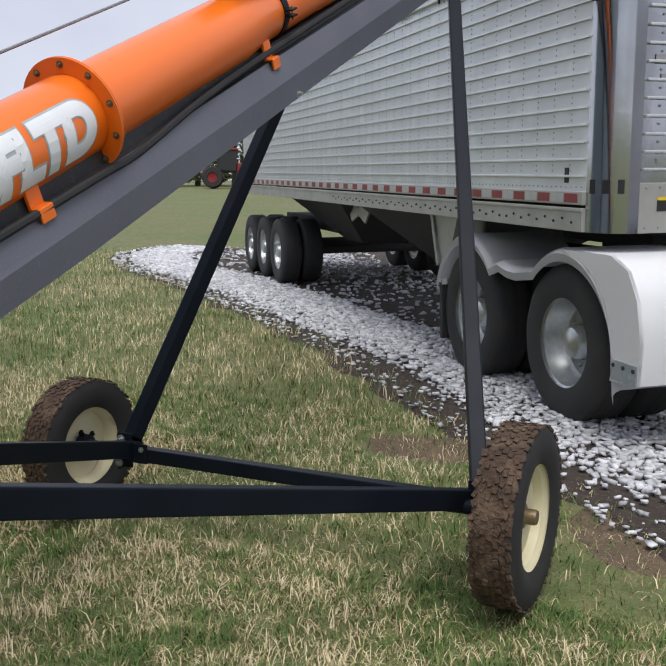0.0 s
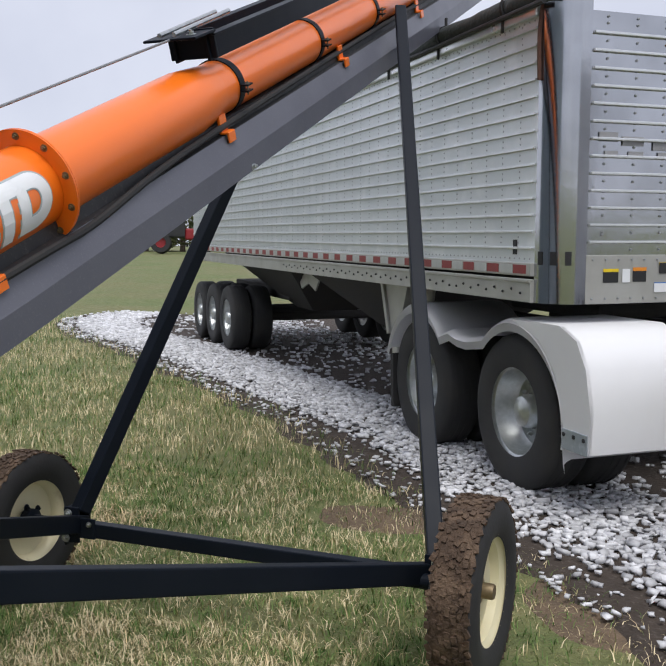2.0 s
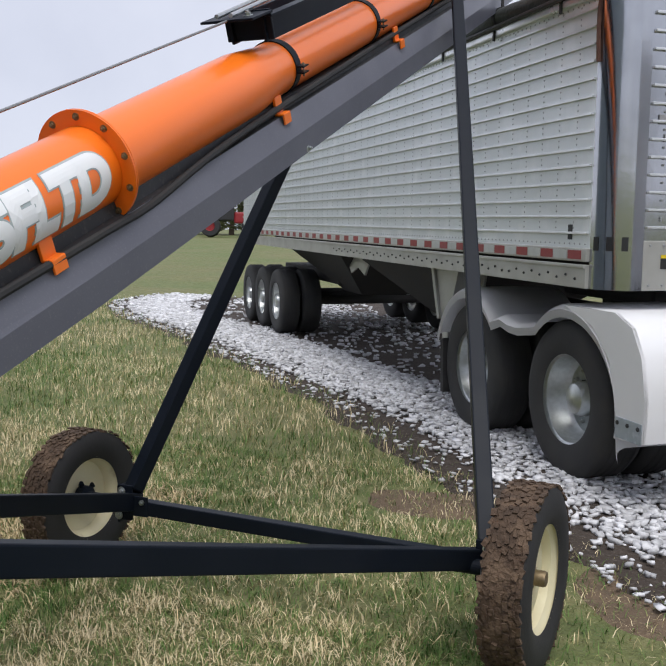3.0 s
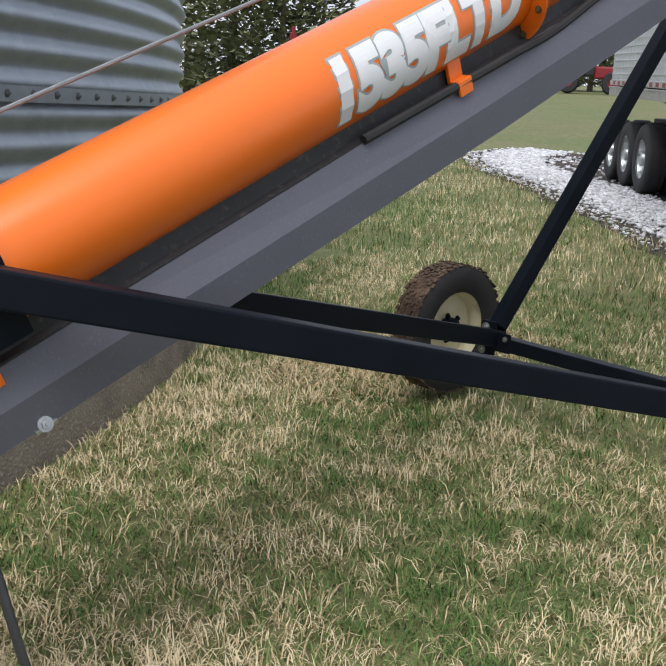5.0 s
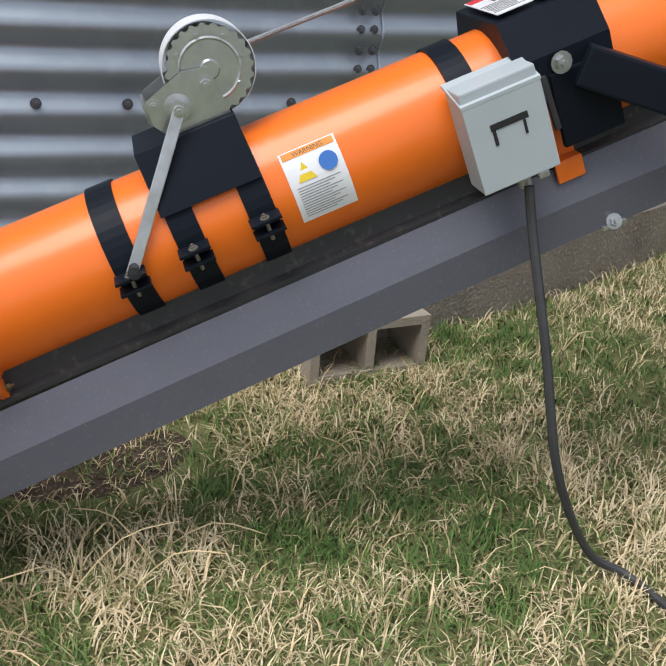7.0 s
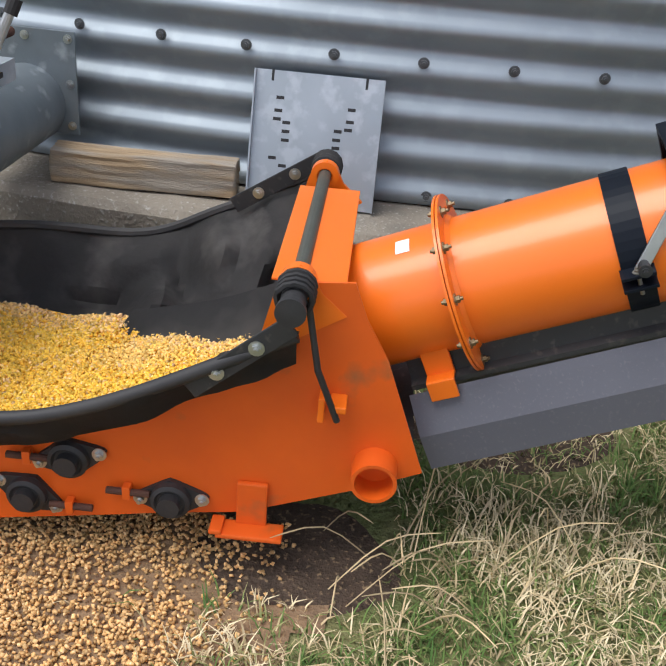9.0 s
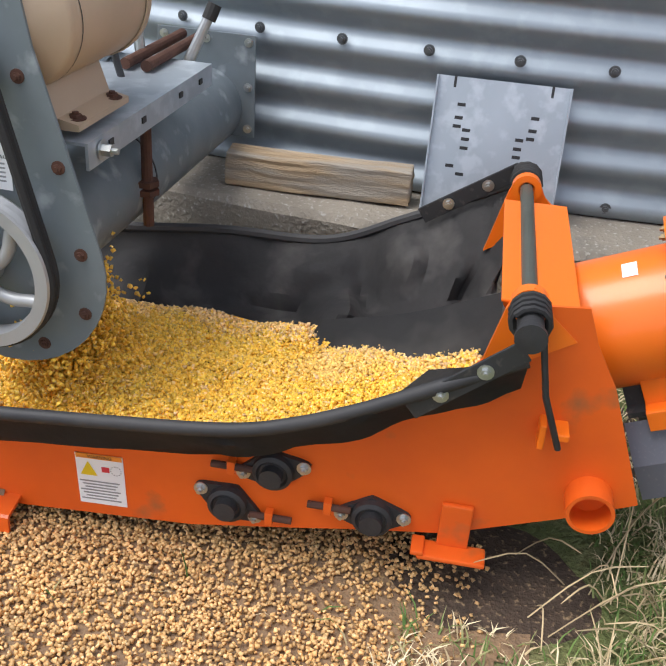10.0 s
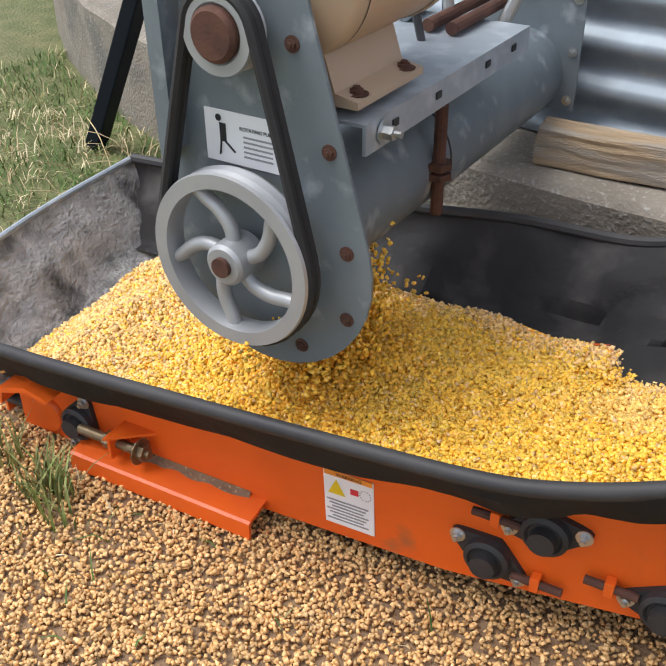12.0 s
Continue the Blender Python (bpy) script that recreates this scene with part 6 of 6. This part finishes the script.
prism(bm, arc + inner, "z", ZB, ZT + 0.1)
part("corner_post", bm, POLISHED, trailer, "rounded polished aluminium corner post", smooth=True)
bm = B()
box(bm, (S0 - cr + 0.02, -WID / 2, (1.42 + ZT) / 2), (0.03, WID - 2 * cr, ZT - 1.42))
part("front_panel", bm, POLISHED, trailer, "mirror-polished front sheet")
bm = B()
box(bm, (S0 - cr + 0.015, -WID / 2, 1.285), (0.035, WID - 2 * cr, 0.27), None, 0.004)
fr = part("front_apron", bm, RAIL_ALU, trailer, "riveted aluminium apron plate")
fbm = B()
box(fbm, (S0 - cr - 0.004, -WID / 2, 0), (0.022, WID - 2 * cr - 0.02, 0.016), None, 0.004)
f0 = part("front_rib", fbm, ALU_BRIGHT, trailer, "bright front rib")
for k in range(13):
    o = f0 if k == 0 else new("front_rib", f0.data)
    o.parent = trailer
    o.location = (0, 0, 1.49 + 0.093 * k)
bb = B()
bolt(bb, (0, 0, 0), (-1, 0, 0), 0.007, 0.006, False)
fb = part("front_rivet", bb, CAST, trailer)
fb.location = (S0 - cr + 0.004, -0.3, 1.53)
for y in np.arange(-0.3, -1.6, -0.19):
    for k in range(14):
        for dz in (0.03, 0.065):
            if (y, k, dz) != (-0.3, 0, 0.03):
                o = new("front_rivet", fb.data)
                o.parent = trailer
                o.location = (S0 - cr + 0.004, y, 1.42 + 0.093 * k + dz)
for y in np.arange(-0.24, -1.5, -0.085):
    for z in (1.18, 1.395):
        o = new("front_rivet", fb.data)
        o.parent = trailer
        o.location = (S0 - cr - 0.004, y, z)
for k, (y, z, w, h, mt_) in enumerate(((-0.36, 1.305, 0.1, 0.075, INK), (-0.36, 1.335, 0.1, 0.018, YELLOW), (-0.46, 1.305, 0.05, 0.075, DECAL), (-0.55, 1.31, 0.09, 0.08, INK),
                                       (-0.55, 1.34, 0.09, 0.02, ORANGE_INK), (-0.72, 1.345, 0.08, 0.06, INK), (-0.72, 1.37, 0.08, 0.014, YELLOW), (-0.7, 1.25, 0.1, 0.03, BLUE),
                                       (-0.7, 1.235, 0.1, 0.05, DECAL), (-0.86, 1.21, 0.06, 0.045, INK))):
    b = B()
    box(b, (S0 - cr - 0.0045 - 0.0012 * (k % 3), y, z), (0.001, w, h))
    part("front_label", b, mt_, fr, "small printed trailer label")
# dark bars stand for the hand-painted number
bm = B()
for k in range(3):
    a = math.pi / 2 * (0.16 + 0.26 * k)
    q = Vector((S0 - (cr + 0.0015) * math.sin(a), -cr + (cr + 0.0015) * math.cos(a), 1.4))
    box(bm, (0, 0, 0), (0.035, 0.001, 0.075), Matrix.Translation(q) @ Matrix.Rotation(a, 4, "Z"))
part("painted_mark", bm, INK, trailer, "dark painted mark")
for k, (y, w) in enumerate(((-0.32, 0.12), (-0.48, 0.14), (-0.66, 0.1))):
    b = B()
    box(b, (S0 - cr - 0.0015, y, 2.06 - 0.02 * k), (0.001, w, 0.05))
    box(b, (S0 - cr - 0.0015, y - 0.02, 1.97), (0.001, w * 0.7, 0.03))
    part("script_mark", b, INK_GREY, trailer, "faint hand-written marking")
b = B()
box(b, (-0.72, 0.002, 1.46), (0.045, 0.004, 0.085), None, 0.002)
part("side_vent", b, CAST_DARK, trailer, "small dark vent plate")
b = B()
sweep(b, smooth_line([(S0 - 0.02, -0.01, ZT + 0.1), (S0 - 0.015, 0.01, ZT - 0.1), (S0 - 0.02, 0.008, ZT - 0.35)], 5), 0.012, 8)
part("air_hose", b, RUSTY, trailer, "red-brown hose at the corner", smooth=True)
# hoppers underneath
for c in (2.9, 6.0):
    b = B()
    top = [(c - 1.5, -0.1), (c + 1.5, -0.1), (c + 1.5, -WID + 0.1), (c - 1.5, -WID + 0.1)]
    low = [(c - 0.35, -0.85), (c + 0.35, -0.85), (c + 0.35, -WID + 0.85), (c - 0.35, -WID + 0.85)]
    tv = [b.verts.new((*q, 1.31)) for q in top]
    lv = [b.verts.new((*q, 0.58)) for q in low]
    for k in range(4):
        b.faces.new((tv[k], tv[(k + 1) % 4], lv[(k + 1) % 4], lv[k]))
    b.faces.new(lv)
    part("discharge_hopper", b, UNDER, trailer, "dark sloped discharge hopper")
for s, t in ((1.9, -1), (4.2, 1), (5.2, -1)):
    b = B()
    prism(b, [(s, 1.15), (s + 0.55 * t, 1.15), (s + 0.5 * t, 0.98), (s + 0.25 * t, 0.9)], "y", -0.5, -0.48)
    part("hopper_gusset", b, RAIL_ALU, trailer, "aluminium gusset plate")
# landing gear
b = B()
prism(b, [(1.25, 1.16), (1.75, 1.16), (1.62, 0.72), (1.45, 0.7)], "y", -0.32, -0.2)
box(b, (1.52, -0.26, 0.62), (0.11, 0.11, 0.45), None, 0.01)
box(b, (1.52, -0.26, 0.4), (0.08, 0.08, 0.25), None, 0.008)
beam(b, (1.75, -0.2, 1.14), (1.6, -0.2, 0.72), 0.05, 0.05)
part("landing_leg", b, RAIL_ALU, trailer, "aluminium landing leg with gusset")
b = B()
box(b, (1.52, -WID + 0.26, 0.7), (0.11, 0.11, 0.9), None, 0.01)
part("landing_leg", b, RAIL_ALU, trailer)
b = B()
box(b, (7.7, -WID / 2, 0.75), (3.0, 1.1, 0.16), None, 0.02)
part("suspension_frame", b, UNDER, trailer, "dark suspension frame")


def truck_wheel(m, r, width, parent, dish=0.11, steel=None):
    """A heavy road wheel; local y points outwards."""
    k = m @ pose(0, 0, 0, 0, 0, 90)
    bm = B()
    lathe(bm, [(r * 0.57, 0.0), (r * 0.66, 0.012), (r * 0.86, 0.015), (r * 0.96, 0.0), (r, -0.025), (r, -width + 0.025), (r * 0.96, -width), (r * 0.6, -width)], k, 64)
    for j in range(4):
        z = -width * (0.2 + 0.2 * j)
        lathe(bm, [(r + 0.002, z - 0.006), (r - 0.012, z), (r + 0.002, z + 0.006)], k, 64)
    t = part("tyre", bm, TRUCK_RUBBER, parent, "dusty black truck tyre", smooth=True)
    bm = B()
    lathe(bm, [(r * 0.58, 0.0), (r * 0.6, -0.006), (r * 0.55, -0.02), (r * 0.52, -dish * 0.8), (r * 0.46, -dish), (r * 0.3, -dish), (r * 0.24, -dish + 0.02), (r * 0.23, -dish + 0.03)], k, 56)
    part("rim", bm, STEEL, t, "bright dished aluminium wheel", smooth=True)
    bm = B()
    lathe(bm, [(r * 0.22, -dish + 0.01), (r * 0.22, -dish + 0.07), (r * 0.19, -dish + 0.105), (r * 0.1, -dish + 0.12), (0.0, -dish + 0.124)], k, 32)
    for j in range(10):
        a = 2 * math.pi * j / 10
        q = k @ Vector((-dish + 0.0, r * 0.34 * math.cos(a), r * 0.34 * math.sin(a)))
        bolt(bm, q, k.to_3x3() @ Vector((1, 0, 0)), 0.013, 0.02, False)
    part("hub", bm, STEEL, t, "domed hub cover", smooth=True)
    return t


for s, z in ((7.0, 0.40), (7.95, 0.385), (8.9, 0.37)):
    truck_wheel(pose(s, -0.04, z), 0.44, 0.24, trailer)
    truck_wheel(pose(s, -0.34, z), 0.44, 0.24, trailer, 0.02)
    truck_wheel(pose(s, -WID + 0.1, z), 0.44, 0.3, trailer, 0.02)
    bm = B()
    cyl(bm, (s, -0.3, z), (s, -WID + 0.2, z), 0.06, seg=14)
    part("axle", bm, UNDER, trailer)

# ---------------------------------------------------------------- road tractor under the trailer
truck = thing("truck_tractor", TM, "road tractor rear with white rounded fenders over tandem dual wheels", "truck")
for s, z in ((-0.655, 0.475), (0.655, 0.465)):
    truck_wheel(pose(s, -0.05, z), 0.47, 0.25, truck, 0.16)
    truck_wheel(pose(s, -0.36, z), 0.47, 0.25, truck, 0.02)
    truck_wheel(pose(s, -2.1, z), 0.47, 0.25, truck, 0.02)
    bm = B()
    cyl(bm, (s, -0.3, z), (s, -2.2, z), 0.08, seg=14)
    part("axle", bm, UNDER, truck)
bm = B()
for y in (-0.85, -1.5):
    box(bm, (-1.8, y, 0.82), (6.0, 0.09, 0.26), None, 0.01)
part("chassis_rail", bm, UNDER, truck, "dark chassis frame rails")
bm = B()
box(bm, (0.0, -1.18, 1.05), (1.1, 0.95, 0.1), None, 0.04)
part("fifth_wheel", bm, UNDER, truck, "greasy coupling plate")
# fender: one skin over both wheels, dipping between them
R_F = 0.56
top_line = []
for d in range(-42, 92, 6):
    a = radians(d)
    top_line.append((-0.70 - R_F * math.sin(a + 0.0) * (1.0 if d > 0 else 0.92), 0.475 + R_F * math.cos(a)))
front = [(-1.275, 0.40), (-1.285, 0.32)]
dip = [(-0.12, 0.86), (0.0, 0.865), (0.12, 0.89)]
rear = [(0.655 + R_F * math.sin(radians(d)) * 0.95, 0.475 + R_F * math.cos(radians(d))) for d in range(-48, 76, 6)]
edge = front[::-1] + top_line[::-1] + dip + rear
FW = 0.66
bm = B()
cols = []
for x, z in edge:
    cols.append([bm.verts.new((x, 0.0, z - 0.07)), bm.verts.new((x, 0.012, z - 0.02)), bm.verts.new((x, -0.01, z)), bm.verts.new((x, -0.04, z + 0.012)), bm.verts.new((x, -FW, max(z, 0.0) + 0.012))])
for a, b_ in zip(cols, cols[1:]):
    for k in range(4):
        bm.faces.new((a[k], a[k + 1], b_[k + 1], b_[k]))
bmesh.ops.solidify(bm, geom=bm.faces[:], thickness=0.006)
fen = part("fender", bm, WHITE, truck, "glossy white rounded tandem fender", smooth=True)
bm = B()
prism(bm, [(-1.25, 0.38), (-1.5, 0.4), (-1.51, 0.62), (-1.46, 0.84), (-1.37, 0.98), (-1.21, 1.045), (-0.7, 1.04), (-1.0, 0.95), (-1.18, 0.78), (-1.27, 0.5)], "y", -0.012, 0.008)
part("fender_skirt", bm, WHITE, fen, smooth=False)
bm = B()
skirt_edge = [(-1.5, 0.4), (-1.51, 0.62), (-1.46, 0.84), (-1.37, 0.98), (-1.21, 1.045), (-0.7, 1.045)]
for (x0, z0), (x1, z1) in zip(skirt_edge, skirt_edge[1:]):
    bm.faces.new([bm.verts.new(q) for q in ((x0, 0.006, z0), (x1, 0.006, z1), (x1, -FW, z1), (x0, -FW, z0))])
bmesh.ops.remove_doubles(bm, verts=bm.verts, dist=0.001)
part("fender_top", bm, WHITE, fen, smooth=True)
bm = B()
box(bm, (-1.38, 0.011, 0.45), (0.23, 0.006, 0.11), None, 0.002)
kp = part("kick_plate", bm, GALV_FLAT, fen, "scuffed metal kick plate")
for x in (-1.47, -1.38, -1.29):
    c = B()
    bolt(c, (x, 0.014, 0.475), (0, 1, 0), 0.012, 0.006, False)
    part("plate_screw", c, CAST_DARK, kp)
bm = B()
prism(bm, [(1.12, 0.62), (1.17, 0.6), (1.15, 0.2), (1.1, 0.2)], "y", -0.62, -0.02)
part("mud_flap", bm, RUBBER, truck, "black mud flap")
bm = B()
box(bm, (-2.15, -0.25, 0.7), (0.12, 0.1, 0.7), None, 0.01)
box(bm, (-2.3, -0.5, 0.9), (0.4, 0.5, 0.1), None, 0.01)
part("step_bracket", bm, UNDER, truck, "dark step bracket")
bm = B()
lathe(bm, [(0.0, 0.02), (0.26, 0.02), (0.3, 0.0), (0.3, -0.8), (0.0, -0.8)], pose(-3.7, -0.35, 0.62, 0, 0, 180), 32)
part("fuel_tank", bm, STEEL, truck, "round metal tank", smooth=True)
bm = B()
box(bm, (-5.2, -1.18, 1.9), (2.2, 2.3, 2.2), None, 0.15)
part("cab", bm, WHITE, truck, "white truck cab")

# ---------------------------------------------------------------- far things
def polar(deg, dist):
    return tilted(-0.2 - dist * math.sin(radians(deg)), 0.2 + dist * math.cos(radians(deg)))


red_tractor = thing("farm_tractor", Matrix.Translation((*polar(29.3, 84), gz(*polar(29.3, 84)))) @ pose(0, 0, 0, 0, 0, 28), "distant dark red articulated farm tractor", "tractor")
bm = B()
box(bm, (1.5, 0, 1.75), (2.6, 1.2, 1.0), None, 0.15)
part("hood", bm, TRACTOR_RED, red_tractor)
bm = B()
box(bm, (-0.6, 0, 2.4), (1.6, 1.7, 1.9), None, 0.12)
cabp = part("cab", bm, TRACTOR_DARK, red_tractor, "dark glazed cab")
bm = B()
box(bm, (-0.6, 0, 3.4), (1.8, 1.9, 0.18), None, 0.06)
part("cab_roof", bm, TRACTOR_RED, cabp)
bm = B()
box(bm, (-2.0, 0, 1.3), (1.6, 1.3, 0.7), None, 0.1)
part("rear_body", bm, TRACTOR_RED, red_tractor)
for x in (1.8, -1.9):
    for y in (-1.1, 1.1):
        bm = B()
        lathe(bm, [(0.45, -0.3), (0.85, -0.3), (0.92, -0.2), (0.92, 0.2), (0.85, 0.3), (0.45, 0.3)], pose(x, y, 0.92, 0, 0, 90), 28)
        wt = part("tyre", bm, TRACTOR_DARK, red_tractor, smooth=True)
        bm = B()
        lathe(bm, [(0.45, -0.28), (0.4, -0.1), (0.0, -0.08)], pose(x, y, 0.92, 0, 0, 90), 20)
        part("rim", bm, TRACTOR_RED, wt)


def conifer(x, y, h, spread, seed):
    rnd = random.Random(seed)
    t = thing("spruce_tree", Matrix.Translation((x, y, gz(x, y))), "dark green bushy evergreen of a farm windbreak", "tree", "windbreak trees")
    bm = B()
    sweep(bm, [(0, 0, -0.1), (0.05, 0, h * 0.5), (0, 0, h * 0.97)], [0.035 * h, 0.02 * h, 0.004 * h], 7)
    part("trunk", bm, BARK, t)
    bm = B()
    vs = []
    for _ in range(3200):
        z = h * (0.06 + 0.94 * rnd.random() ** 1.25)
        rad = spread * (1 - (z / h) ** 2.2) ** 0.7 * (0.75 + 0.35 * noise.noise((z * 0.9, seed, 0)))
        a = rnd.uniform(0, 6.28)
        rr = rad * math.sqrt(rnd.uniform(0.12, 1.0)) * (0.9 + 0.28 * noise.noise((a * 2, z, seed)))
        p = Vector((rr * math.cos(a), rr * math.sin(a), z))
        d = Vector((math.cos(a), math.sin(a), rnd.uniform(-0.2, 0.7))).normalized()
        s_ = h * rnd.uniform(0.022, 0.05)
        w = d.cross(Vector((rnd.uniform(-1, 1), rnd.uniform(-1, 1), 1))).normalized() * s_ * 0.5
        u = d * s_
        bm.faces.new([bm.verts.new(q) for q in (p - w * 0.5, p + u * 0.5 - w, p + u * 1.3, p + u * 0.5 + w)])
    part("crown", bm, LEAF, t, "clumped dark needles with gaps")


for k, (deg, dist, h, sp) in enumerate(((50.5, 44, 7.6, 2.4), (47.6, 43, 6.6, 2.3), (45.2, 45, 5.6, 2.2), (53, 50, 7, 2.5), (43.4, 60, 4.6, 2.2), (33.5, 98, 8.5, 3.6), (31.5, 100, 9.5, 3.8),
                                         (29.3, 96, 8.6, 3.6), (27.2, 100, 9.2, 3.8), (25.2, 98, 8.8, 3.4), (23, 102, 9, 3.6), (36, 105, 8, 3.8), (38.5, 108, 7.5, 3.8))):
    conifer(*polar(deg, dist), h, sp * (1.75 if dist < 55 else 1.3), k)

pole = thing("hydrant", Matrix.Translation((*polar(47.2, 16), gz(*polar(47.2, 16)) - 0.02)), "red-topped white yard hydrant post by the trees", "hydrant")
bm = B()
cyl(bm, (0, 0, 0), (0, 0, 1.75), 0.045, seg=14)
part("post", bm, WHITE, pole)
bm = B()
cyl(bm, (0, 0, 1.75), (0, 0, 2.05), 0.06, seg=14)
box(bm, (0, 0, 2.1), (0.05, 0.05, 0.12), None, 0.01)
part("head", bm, TRACTOR_RED, pole, "red hydrant head")
bm = B()
cyl(bm, (0.05, 0, 2.0), (0.5, 0.3, 1.3), 0.014, seg=8)
part("handle", bm, RUSTY, pole)
